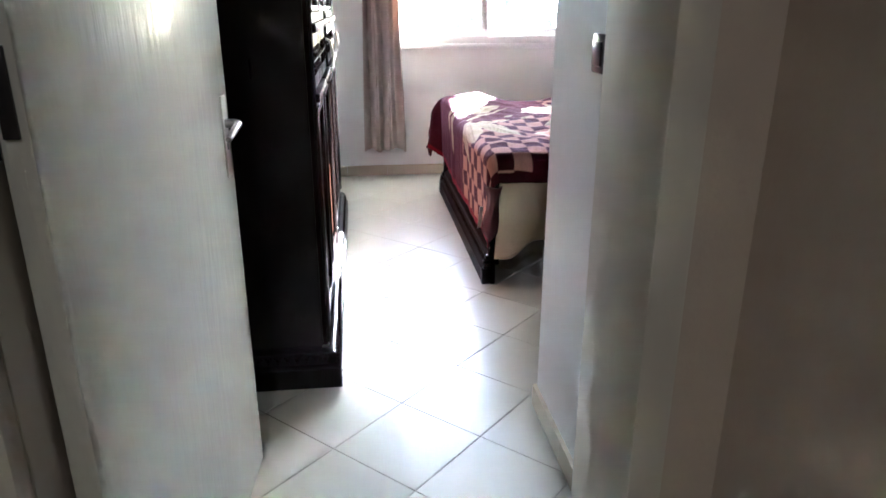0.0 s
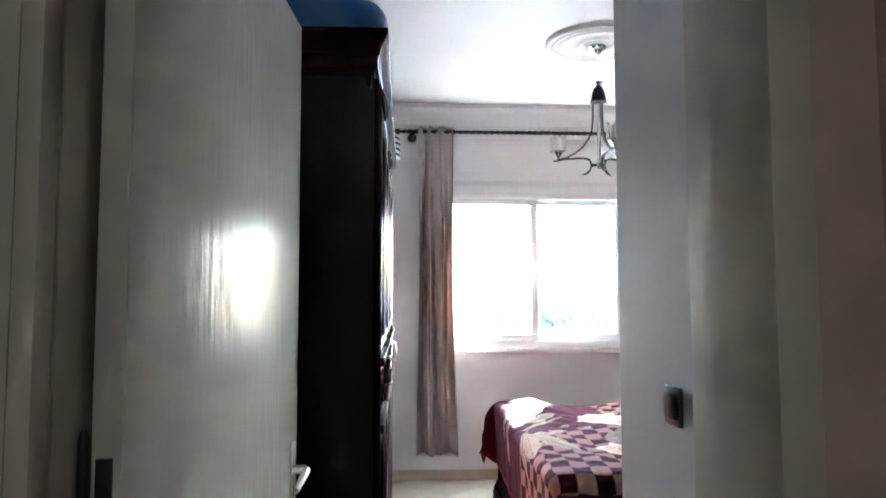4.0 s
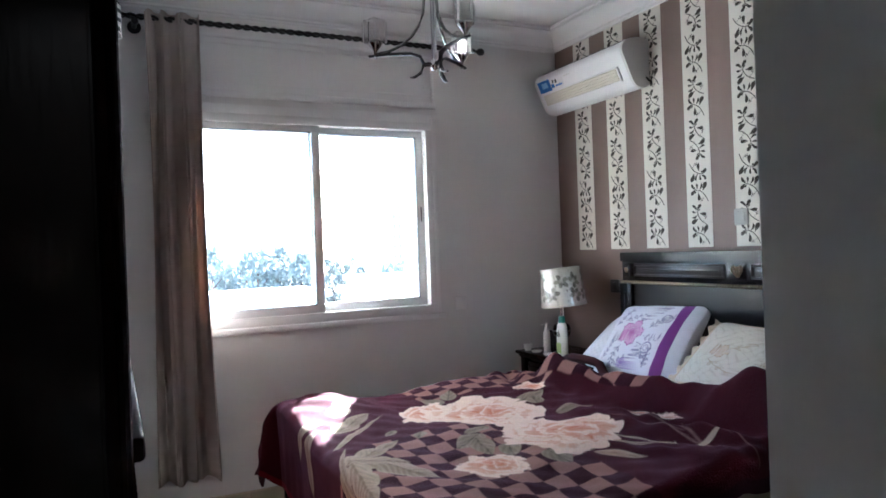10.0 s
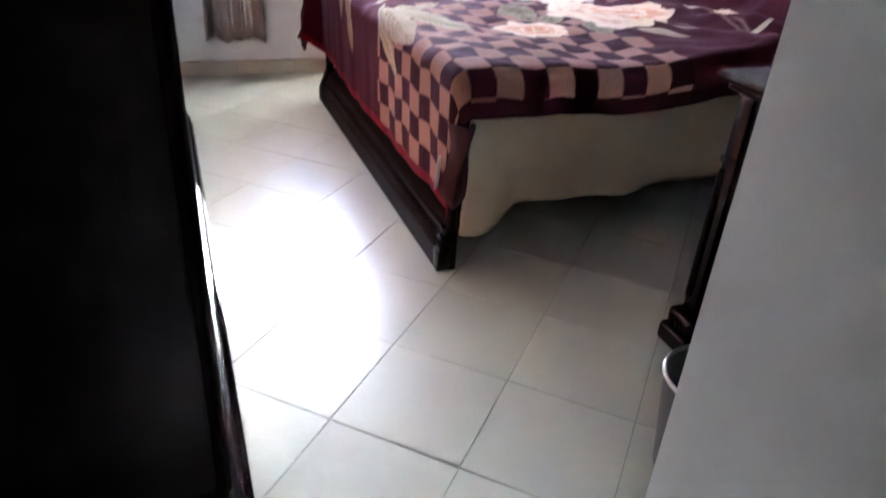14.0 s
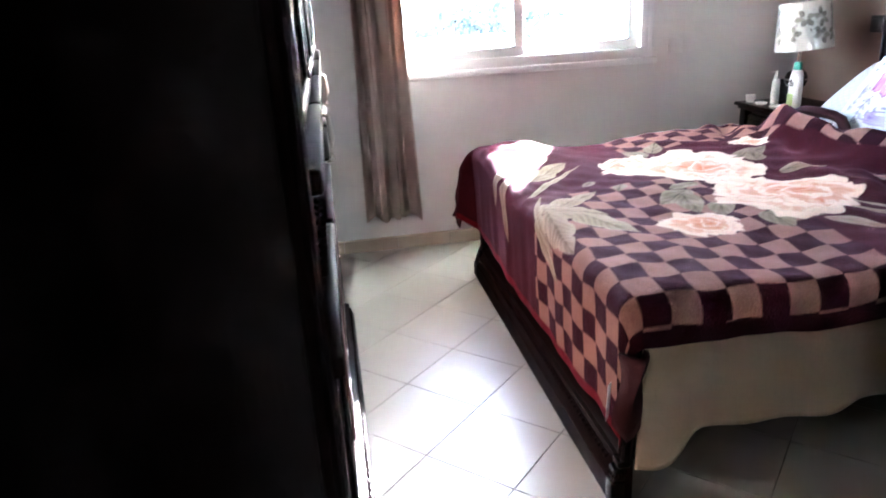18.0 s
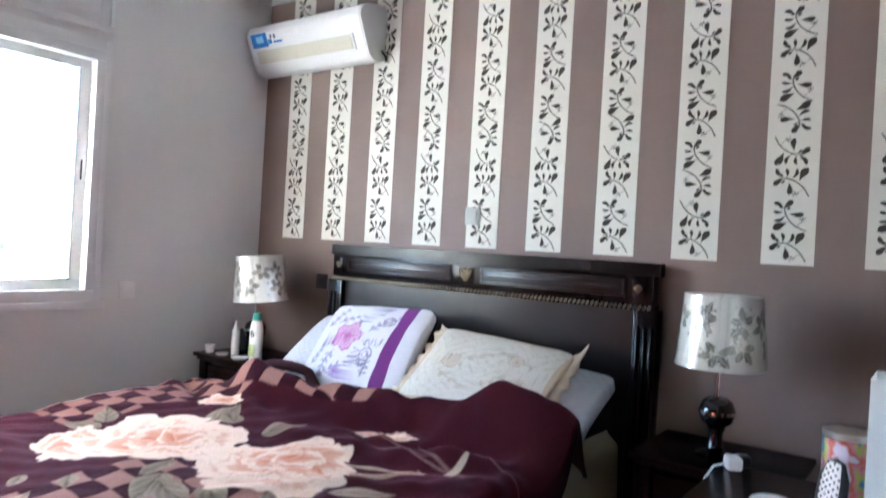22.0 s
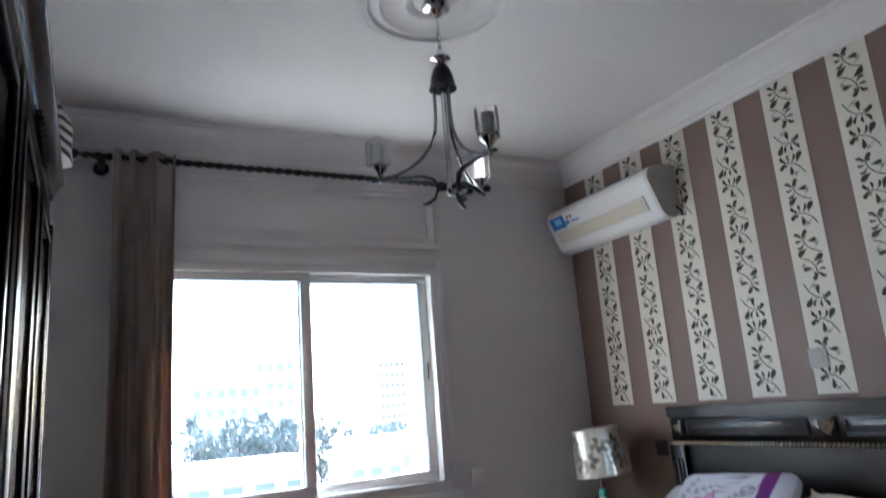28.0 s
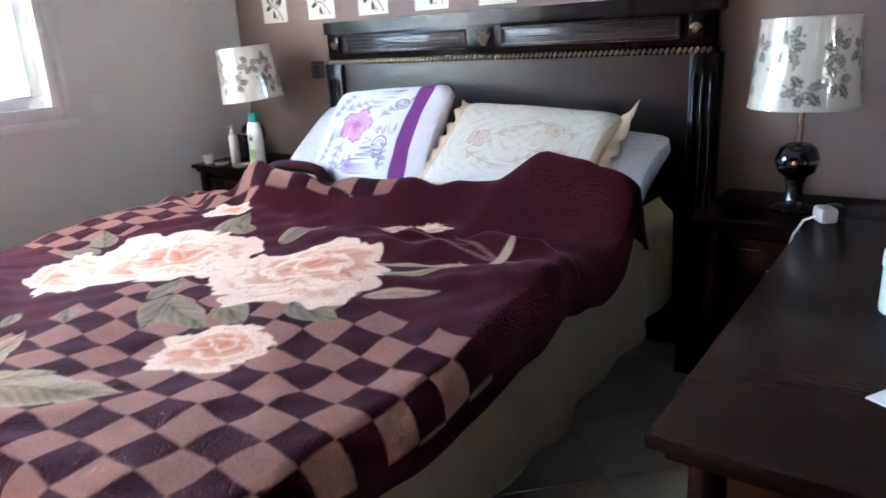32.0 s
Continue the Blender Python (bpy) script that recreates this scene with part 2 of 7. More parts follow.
CURTAIN = mat("taupe_curtain_cloth", (0.42, 0.365, 0.33), 0.85, spread=0.2, scale=6, fine=0.25, fine_scale=260, bump=0.0005, bump_scale=500)
SHEET = mat("beige_quilted_sheet", (0.34, 0.265, 0.175), 0.75, spread=0.15, scale=6, fine=0.1, bump=0.003, bump_scale=38)

GLASS = bpy.data.materials.new("window_glass")
GLASS.use_nodes = True
gb = GLASS.node_tree.nodes["Principled BSDF"]
gb.inputs["Transmission Weight"].default_value = 1.0
gb.inputs["Roughness"].default_value = 0.0
gb.inputs["IOR"].default_value = 1.02
gb.inputs["Base Color"].default_value = (0.97, 0.99, 0.98, 1)

# ---- the room ----
H = 3.0
XW, YS, YD, YH = -3.56, -3.54, -4.52, -4.74   # wardrobe wall, dresser wall, door wall's two faces
XP = -2.232                                    # side wall of the entrance passage
XC = -2.295                                    # side wall of the hallway
DOOR_L, DOOR_R, DOOR_H = -3.325, -2.405, 2.19


def wall(name, rows, material, label):
    return solo(name, boxes(rows), material, label, "wall", kind="structure", smooth=False)


# floor slab and its diagonal tiles
bm = boxes([(-5.2, -8.2, -0.12, 0.30, 0.26, -0.004)])
floor = solo("floor", bm, GROUT, "cream ceramic tile floor laid on the diagonal", "floor", kind="structure", smooth=False)

WX0, WX1, WZ0, WZ1 = -2.60, -1.02, 1.03, 2.29
wall("wall_window", [(XW - 0.2, 0.0, -0.02, WX0, 0.22, H), (WX1, 0.0, -0.02, 0.2, 0.22, H), (WX0, 0.0, -0.02, WX1, 0.22, WZ0), (WX0, 0.0, WZ1, WX1, 0.22, H)],
     WALL, "pale grey-beige painted wall with a sliding window")
wall("wall_headboard", [(0.0, YS - 0.2, -0.02, 0.2, 0.0, H)], TAUPE, "taupe wall with cream leaf-stencilled stripes")
# The dresser wall's face is unseen; dark taupe is picked to lower bounced light.
wall("wall_dresser", [(XP + 0.15, YS - 0.15, -0.02, 0.0, YS, H)], TAUPE, "wall behind the dresser, taupe picked to cut bounce light")
wall("wall_passage", [(XP, YD, -0.02, XP + 0.15, YS, H)], WALL, "pale painted side wall of the entrance passage")
wall("wall_wardrobe", [(XW - 0.2, YD, -0.02, XW, 0.0, H)], WALL, "painted wall behind the wardrobe")
wall("wall_door", [(XW - 0.2, YH, -0.02, DOOR_L - 0.03, YD, H), (DOOR_R + 0.03, YH, -0.02, XP + 0.15, YD, H), (DOOR_L - 0.03, YH, DOOR_H + 0.03, DOOR_R + 0.03, YD, H)],
     WALL, "painted wall round the bedroom door")
for i, row in enumerate([(-5.2, YH - 0.012, -0.02, DOOR_L - 0.03, YH, H), (DOOR_R + 0.0265, YH - 0.010, -0.02, XC, YH, H), (DOOR_L - 0.03, YH - 0.012, DOOR_H + 0.03, DOOR_R + 0.03, YH, H),
                   (-5.2, -8.2, -0.02, -5.0, YH, H), (XC, -8.2, -0.02, XC + 0.2, YH, H), (-5.0, -8.2, -0.02, XC, -8.0, H)]):
    wall("wall_hall_%d" % (i + 1), [row], WALL_HALL, "beige painted hallway wall")
solo("ceiling", boxes([(-5.2, -8.2, H, 0.2, 0.22, H + 0.15)]), PLASTER, "white plaster ceiling", "ceiling", kind="structure", smooth=False)

# ---- cornice and skirting ----
prof = [(o, z * 0.85) for o, z in [(0, -0.18), (0.012, -0.18), (0.014, -0.165), (0.022, -0.16), (0.022, -0.145), (0.03, -0.135), (0.036, -0.11), (0.05, -0.075), (0.072, -0.045), (0.092, -0.034),
                                (0.092, -0.022), (0.102, -0.018), (0.104, 0.0), (0, 0)]]
bm = bmesh.new()
sweep(bm, prof, [(XW, -0.002, H), (-0.002, -0.002, H), (-0.002, YS + 0.002, H), (XP, YS + 0.002, H)])
solo("cornice", bm, PLASTER, "white moulded plaster cornice", "cornice", kind="structure")


def skirting(name, runs):
    """Tiled skirting; each run is a level line, cut into pieces a third of a metre long."""
    base = thing(name, "beige tiled skirting along the wall", "skirting", (runs[0][0][0], runs[0][0][1], 0), kind="structure")
    for (xa, ya), (xb, yb) in runs:
        a, b = Vector((xa, ya, 0)), Vector((xb, yb, 0))
        n = max(1, round((b - a).length / 0.33))
        way = (b - a) / n
        out = Vector((way.y, -way.x, 0)).normalized() * 0.012
        for i in range(n):
            p, q = a + way * i + way.normalized() * 0.001, a + way * (i + 1) - way.normalized() * 0.001
            bmp = bmesh.new()
            lo = [p, q, q + out, p + out]
            vb = [bmp.verts.new(v + Vector((0, 0, 0.001))) for v in lo]
            hs = (0.082, 0.082, 0.076, 0.076)
            vt = [bmp.verts.new(v + Vector((0, 0, h))) for v, h in zip(lo, hs)]
            bmp.faces.new(vb)
            bmp.faces.new(vt)
            for k in range(4):
                j = (k + 1) % 4
                bmp.faces.new((vb[k], vb[j], vt[j], vt[k]))
            part("skirting_tile", bmp, SKIRT, base, smooth=False)


skirting("baseboard", [((XW, -0.001), (0.0, -0.001)), ((-0.001, -0.014), (-0.001, YS)), ((-0.014, YS + 0.001), (XP, YS + 0.001)),
                       ((XP - 0.001, YS + 0.013), (XP - 0.001, YD))])

# ---- stencilled stripes on the headboard wall ----
STENCIL = mat("dark_stencil_paint", (0.034, 0.026, 0.018), 0.7, spread=0.3, scale=30)


def paddle(bm, a, b, width, bend=0.0):
    """A stencilled leaf from its narrow base to its round tip."""
    ax, ay = a
    dx, dy = b[0] - ax, b[1] - ay
    ln = math.hypot(dx, dy)
    ux, uy = dx / ln, dy / ln
    left, right = [], []
    for i in range(9):
        s = i / 8
        w = width / 2 * (math.sin(math.pi * s ** 1.7) ** 0.75 if 0 < s < 1 else 0.0) + (0.0006 if s < 1 else 0)
        off = bend * math.sin(math.pi * s)
        cx, cy = ax + dx * s - uy * off, ay + dy * s + ux * off
        left.append((cx - uy * w, cy + ux * w))
        right.append((cx + uy * w, cy - ux * w))
    bm.faces.new([bm.verts.new((0, -p, q)) for p, q in left + right[::-1][1:]])


def sprig_mesh(swap):
    """One stencilled sprig; swapped, it lies the other way across the stripe."""
    k = 0.00083

    def c(x, y):
        p, q = (x - 202) * k, (342 - y) * k
        return (-q, -p) if swap else (p, q)

    bm = bmesh.new()
    stem = [c(*p) for p in ((186, 292), (181, 312), (184, 334), (194, 357), (210, 378), (232, 396), (266, 413))]
    for i, (a, b) in enumerate(zip(stem, stem[1:])):
        dx, dy = b[0] - a[0], b[1] - a[1]
        ln = math.hypot(dx, dy)
        nx, ny = -dy / ln * 0.0022, dx / ln * 0.0022
        bm.faces.new([bm.verts.new((0, -p, q)) for p, q in ((a[0] + nx, a[1] + ny), (a[0] - nx, a[1] - ny), (b[0] - nx, b[1] - ny), (b[0] + nx, b[1] + ny))])
    f = -1 if swap else 1
    for a, b, w, bend in (((186, 312), (211, 276), 21, 2), ((178, 312), (136, 286), 15, -5), ((178, 328), (137, 326), 12, 4), ((189, 322), (203, 306), 9, 0), ((174, 316), (160, 300), 8, 0),
                          ((184, 345), (140, 368), 13, 9), ((201, 336), (257, 338), 20, -4), ((194, 376), (138, 408), 27, -3)):
        paddle(bm, c(*a), c(*b), w * k * 1.08, bend * k * f)
    for i in range(8):
        t = i * 2.4
        r = 5.0 * math.sqrt(i)
        x, y = c(252 + r * math.cos(t), 360 + r * math.sin(t))
        bm.faces.new([bm.verts.new((0, -(x + 0.0027 * math.cos(u)), y + 0.0027 * math.sin(u))) for u in (j * math.pi / 3 for j in range(6))])
    for i in range(5):
        x, y = c(230 + 3.5 * i, 392 - 4.5 * i)
        for o in (-4, 4):
            bm.faces.new([bm.verts.new((0, -(x + o * k + 0.0012 * math.cos(u)), y + o * k * 0.6 + 0.0012 * math.sin(u))) for u in (j * math.pi / 2 for j in range(4))])
    got = bmesh.ops.extrude_face_region(bm, geom=list(bm.faces))
    bmesh.ops.translate(bm, vec=(-0.0012, 0, 0), verts=[v for v in got["geom"] if isinstance(v, bmesh.types.BMVert)])
    return mesh_of(bm, "leaf_sprig", STENCIL, False)


SPRIGS = [sprig_mesh(False), sprig_mesh(True)]
wall_head = bpy.data.objects["wall_headboard"]
STRIPE_Z0, STRIPE_Z1 = 1.412, 2.852
rng = random.Random(4)
for k in range(10):
    y1 = -0.221 - 0.3352 * k
    y0 = y1 - 0.178
    yc = (y0 + y1) / 2
    stripe = part("stripe", boxes([(-0.0022, y0, STRIPE_Z0, 0.001, y1, STRIPE_Z1)]), CREAM_STRIPE, wall_head, "cream painted stripe with dark leaf sprigs", smooth=False)
    for i in range(12):
        z = STRIPE_Z1 - 0.066 - i * 0.119
        kind = ((0, 1, 0, 2, 3, 1) if k == 7 else (0, 2, 3, 1, 0, 1))[i % 6]
        s = new("leaf_sprig", SPRIGS[kind % 2])
        s.parent = stripe
        s.matrix_basis = pose(-0.0021, yc + rng.uniform(-0.004, 0.004), z, (180 if kind > 1 else 0) + rng.uniform(-4, 4), 0, 0) @ Matrix.Diagonal((1, 1.05, 1.0, 1))

# ---- window ----
win = thing("window_1", "white aluminium sliding window with two panes", "window", (-1.81, 0.0, WZ0), kind="structure")
FY0, FY1 = -0.012, 0.09
part("window_frame", boxes([(WX0, FY0, WZ0, WX1, FY1, WZ0 + 0.06), (WX0, FY0, WZ1 - 0.05, WX1, FY1, WZ1), (WX0, FY0, WZ0 + 0.06, WX0 + 0.045, FY1, WZ1 - 0.05),
                            (WX1 - 0.045, FY0, WZ0 + 0.06, WX1, FY1, WZ1 - 0.05)], bevel=0.003), ALU, win)


def sash(name, xa, xb, ya, yb):
    za, zb = WZ0 + 0.06, WZ1 - 0.05
    f = 0.05
    s = part(name, boxes([(xa, ya, za, xb, yb, za + f), (xa, ya, zb - f * 0.8, xb, yb, zb), (xa, ya, za + f, xa + f, yb, zb - f * 0.8), (xb - f, ya, za + f, xb, yb, zb - f * 0.8)],
                           bevel=0.003), ALU, win)
    ym = (ya + yb) / 2
    g = part("pane", boxes([(xa + f - 0.005, ym - 0.003, za + f - 0.005, xb - f + 0.005, ym + 0.003, zb - f * 0.8 + 0.005)]), GLASS, s, "clear glass pane", smooth=False)
    g.visible_shadow = False
    part("gasket", boxes([(xa + f - 0.002, ya + 0.002, za + f - 0.002, xa + f + 0.004, yb - 0.002, zb - f * 0.8), (xb - f - 0.004, ya + 0.002, za + f, xb - f + 0.002, yb - 0.002, zb - f * 0.8),
                          (xa + f, ya + 0.002, za + f - 0.002, xb - f, yb - 0.002, za + f + 0.004), (xa + f, ya + 0.002, zb - f * 0.8 - 0.004, xb - f, yb - 0.002, zb - f * 0.8 + 0.002)]),
         BLACK_PLASTIC, s, "black rubber gasket", smooth=False)
    return s


sash("sash", WX0 + 0.045, -1.775, 0.0, 0.035)
right = sash("sash", -1.835, WX1 - 0.045, 0.045, 0.08)
part("latch", boxes([(WX1 - 0.074, 0.036, 1.64, WX1 - 0.067, 0.046, 1.74)], bevel=0.003), BLACK_PLASTIC, right, "black sash latch")
part("window_sill", boxes([(WX0 - 0.06, -0.022, WZ0 - 0.032, WX1 + 0.06, 0.002, WZ0 + 0.004)], bevel=0.005), ALU, win)
part("trim", boxes([(WX1, -0.010, WZ0, WX1 + 0.035, 0.002, WZ1 + 0.055), (WX0 - 0.035, -0.010, WZ0, WX0, 0.002, WZ1 + 0.055), (WX0, -0.010, WZ1, WX1, 0.002, WZ1 + 0.055)], bevel=0.003), ALU, win)

# roller shutter box above the window
sb = thing("shutter_box", "white panelled roller shutter box above the window", "shutter box", (-1.81, 0.0, 2.36), kind="structure")
part("panel", boxes([(WX0 - 0.02, -0.008, 2.425, WX1 + 0.01, 0.002, 2.725)], bevel=0.002), PLASTER, sb)
part("trim", boxes([(WX0 - 0.06, -0.018, 2.385, WX1 + 0.04, 0.002, 2.424), (WX0 - 0.055, -0.015, 2.7255, WX1 + 0.03, 0.002, 2.748), (WX1 + 0.0102, -0.015, 2.4245, WX1 + 0.032, 0.002, 2.725)],
                   bevel=0.004), ALU, sb)
part("inner_rim", boxes([(WX0, -0.013, 2.462, WX1 - 0.03, -0.0082, 2.474), (WX0, -0.013, 2.69, WX1 - 0.03, -0.0082, 2.702), (WX1 - 0.042, -0.013, 2.4742, WX1 - 0.03, -0.0082, 2.6898)], bevel=0.002), PLASTER, sb)

# the loggia outside: deep side walls and an overhang
OUT = mat("rendered_facade", (0.70, 0.68, 0.64), 0.8, spread=0.15, scale=2, bump=0.002, bump_scale=60)
solo("outer_reveal", boxes([(-0.917, 0.22, 0.0, -0.60, 0.78, 2.31), (-3.1, 0.22, 0.0, -2.72, 0.78, 2.31), (-3.1, 0.22, 2.312, -0.6, 0.80, 2.62), (-3.1, 0.22, 0.55, -0.6, 0.50, 0.85)]), OUT,
     "pale rendered outer reveal of the window", "facade", kind="structure", smooth=False)

# ---- door ----
HX, HY = -3.20, -4.66
way = Vector((-3.132 - HX, -3.735 - HY, 0))
dm = pose(HX, HY, 0, 0, 0, math.degrees(math.atan2(way.y, way.x)))
LEAF = way.length
door = thing("door_1", "glossy cream-painted flush door standing open", "door", (HX, HY, 0.0), kind="structure")
part("leaf", boxes([(0.0, 0.0, 0.008, LEAF, 0.04, 2.165)], bevel=0.004, m=dm), DOOR_PAINT, door)
part("handle_plate", boxes([(LEAF - 0.072, -0.005, 0.895, LEAF - 0.032, 0.0, 1.098)], bevel=0.002, m=dm), STEEL, door, "brushed steel handle plate")
bm = bmesh.new()
tube(bm, [dm @ Vector(p) for p in ((LEAF - 0.054, 0.0, 1.030), (LEAF - 0.054, -0.030, 1.030), (LEAF - 0.062, -0.038, 1.030), (LEAF - 0.11, -0.039, 1.022), (LEAF - 0.16, -0.036, 1.008))],
     [0.011, 0.011, 0.010, 0.009, 0.007], 12)
part("lever", bm, STEEL, door, "bent steel lever handle")
part("keyhole", boxes([(LEAF - 0.058, -0.0065, 0.965, LEAF - 0.050, -0.0045, 0.99)], m=dm), BLACK_PLASTIC, door)
for z in (0.30, 1.205, 2.0):
    bm = boxes([(HX - 0.030, HY - 0.0055, z - 0.055, HX - 0.011, HY + 0.0015, z + 0.055)], bevel=0.001)
    lathe(bm, [(0.007, z - 0.08), (0.007, z + 0.08), (0.004, z + 0.09)], (HX - 0.044, HY - 0.004, 0), 10)
    part("hinge", bm, BLACK_METAL, door, "dark worn steel hinge")
fr = thing("door_frame", "glossy cream-painted door frame", "door frame", (DOOR_R, YD, 0), kind="structure")
JR = DOOR_R - 0.025
part("jamb", boxes([(JR, YH - 0.012, 0.0, DOOR_R + 0.028, YD + 0.012, DOOR_H)], bevel=0.004), FRAME_PAINT, fr)
part("jamb", boxes([(HX - 0.148, YH + 0.016, 0.0, HX - 0.054, YD + 0.012, DOOR_H)], bevel=0.004), FRAME_PAINT, fr)
part("stop", boxes([(HX - 0.082, YH - 0.030, 0.0, HX - 0.052, YH + 0.014, DOOR_H)], bevel=0.010), FRAME_PAINT, fr)
part("casing", boxes([(HX - 0.155, YH - 0.022, 0.0, HX - 0.083, YH - 0.0125, DOOR_H + 0.07)], bevel=0.005), FRAME_PAINT, fr)
part("head", boxes([(HX - 0.10, YH - 0.03, DOOR_H + 0.002, DOOR_R + 0.028, YD + 0.012, DOOR_H + 0.07)], bevel=0.004), FRAME_PAINT, fr)

# ---- bed ----
bed = thing("bed", "dark carved wooden double bed with tall headboard", "bed", (-1.1, -1.52, 0))
BY0, BY1 = -2.47, -0.55            # side faces of the frame
HB0, HB1 = -2.588, -0.675          # headboard cornice ends


def carve(bm, a, b, n, r, depth, normal):
    """A row of small carved scrolls between two points."""
    a, b, nn = Vector(a), Vector(b), Vector(normal)
    u = (b - a).normalized()
    w = u.cross(nn)
    for i in range(n):
        c = a + (b - a) * ((i + 0.5) / n)
        for k, (du, dw, rr) in enumerate(((0, 0, 1), (0.55, 0.6, 0.55), (-0.55, 0.6, 0.55), (0, -0.75, 0.6))):
            p = c + u * du * r + w * dw * r
            got = bmesh.ops.create_icosphere(bm, subdivisions=1, radius=r * rr * 0.6)
            bmesh.ops.transform(bm, matrix=Matrix.Translation(p), verts=got["verts"])
    return bm


# headboard
part("headboard_panel", boxes([(-0.045, HB0 + 0.11, 0.1, -0.012, HB1 - 0.11, 1.215)]), WOOD_SHEEN, bed)
for y in (HB0 + 0.085, HB1 - 0.085):
    bm = bmesh.new()
    box(bm, -0.075, y - 0.05, 0.0, -0.01, y + 0.05, 1.2, 0.004)
    part("headboard_post", bm, WOOD, bed)
    for dy in (-0.028, 0.0, 0.028):
        bm = bmesh.new()
        lathe(bm, [(0.0, 0.28), (0.011, 0.30), (0.011, 1.12), (0.0, 1.14)], (-0.075, y + dy, 0), 10)
        part("reed", bm, WOOD, bed)
part("frieze", boxes([(-0.07, HB0 + 0.06, 1.222, -0.012, HB1 - 0.06, 1.335)], bevel=0.003), WOOD, bed)
prof = [(0, 0.0), (0.010, 0.0), (0.012, 0.007), (0.022, 0.008), (0.024, 0.015), (0.032, 0.024), (0.046, 0.033), (0.056, 0.036), (0.058, 0.041), (0.066, 0.042), (0.068, 0.055), (0, 0.055)]
bm = bmesh.new()
sweep(bm, prof, [(-0.01, HB1 - 0.04, 1.335), (-0.06, HB1 - 0.04, 1.335), (-0.06, HB0 + 0.04, 1.335), (-0.01, HB0 + 0.04, 1.335)][::-1])
box(bm, -0.064, HB0 + 0.036, 1.336, -0.012, HB1 - 0.036, 1.389)
part("headboard_cornice", bm, WOOD, bed)
for y0, y1 in ((-1.537, -0.853), (-2.415, -1.708)):
    inset = part("inset_panel", boxes([(-0.0735, y0, 1.246, -0.070, y1, 1.322)], bevel=0.001), WOOD_SHEEN, bed)
    part("panel_frame", boxes([(-0.083, y0, 1.310, -0.0737, y1, 1.322), (-0.083, y0, 1.246, -0.0737, y1, 1.258), (-0.083, y0, 1.2582, -0.0737, y0 + 0.012, 1.3098), (-0.083, y1 - 0.012, 1.2582, -0.0737, y1, 1.3098)],
                              bevel=0.004), WOOD_SHEEN, inset)
    part("panel_ridge", boxes([(-0.080, y0 + 0.035, 1.277, -0.0737, y1 - 0.035, 1.291)], bevel=0.003), WOOD_SHEEN, inset)
n = 88
bm = bmesh.new()
bmesh.ops.create_icosphere(bm, subdivisions=1, radius=0.0088, matrix=Euler((0.5, 0, 0)).to_matrix().to_4x4() @ Matrix.Diagonal((0.9, 0.85, 1.5, 1)))
BEAD_MESH = mesh_of(bm, "bead", GILT, True)
for i in range(n):
    bead = new("bead", BEAD_MESH)
    bead.parent = bed
    bead.matrix_parent_inverse = bed.matrix_basis.inverted()
    bead.matrix_basis = Matrix.Translation((-0.078, HB0 + 0.06 + (HB1 - HB0 - 0.12) * (i + 0.5) / n, 1.208))
part("rail", boxes([(-0.074, HB0 + 0.05, 1.196, -0.02, HB1 - 0.05, 1.221)], bevel=0.003), WOOD, bed)
for y, r in ((-1.63, 0.030), (HB1 - 0.112, 0.02), (HB0 + 0.118, 0.02)):
    bm = boxes([(-0.079, y - r * 1.3, 1.245, -0.070, y + r * 1.3, 1.322)], bevel=0.002)
    part("rosette_block", bm, WOOD, bed)
    bm = bmesh.new()
    for i in range(7):
        a = math.pi * (0.1 + 0.8 * i / 6)
        got = bmesh.ops.create_icosphere(bm, subdivisions=1, radius=r * 0.3)
        bmesh.ops.transform(bm, matrix=Matrix.Translation((-0.084, y + r * 0.72 * math.cos(a), 1.277 + r * 0.8 * math.sin(a))) @ Euler((a - math.pi / 2, 0, 0)).to_matrix().to_4x4()
                            @ Matrix.Diagonal((0.7, 0.55, 1.3, 1)), verts=got["verts"])
    lathe(bm, [(0.0, -0.012), (r * 0.4, -0.006), (r * 0.5, 0.0)], (-0.079, y, 1.275), 10, axis="x")
    if r > 0.025:
        for side in (-1, 1):
            tube(bm, [(-0.083, y + side * 0.004, 1.254), (-0.088, y + side * 0.014, 1.268), (-0.090, y + side * 0.030, 1.290), (-0.088, y + side * 0.034, 1.304), (-0.085, y + side * 0.026, 1.309)],
                 [0.004, 0.005, 0.006, 0.005, 0.002], 8)
            tube(bm, [(-0.083, y + side * 0.003, 1.258), (-0.089, y + side * 0.008, 1.285), (-0.090, y + side * 0.016, 1.308), (-0.085, y + side * 0.021, 1.316)], [0.003, 0.005, 0.005, 0.002], 8)
    part("rosette", bm, GILT, bed, "carved gilded rosette")

# foot rail, side rails, posts
prof = [(0, 0), (0.063, 0.0), (0.063, 0.070), (0.058, 0.076), (0.055, 0.084), (0.049, 0.095), (0.041, 0.125), (0.033, 0.132), (0.030, 0.152), (0.006, 0.17), (0, 0.17)]
bm = bmesh.new()
sweep(bm, prof, [(-2.163, BY1 + 0.005, 0), (-2.163, BY0 + 0.036, 0)])
box(bm, -2.16, BY0 + 0.30, 0.001, -2.09, BY1, 0.17)
part("foot_rail", bm, WOOD_CARVED, bed)
part("foot_panel", boxes([(-2.130, BY0 + 0.06, 0.172, -2.09, BY1 - 0.03, 0.52)], bevel=0.006), WOOD_CARVED, bed)
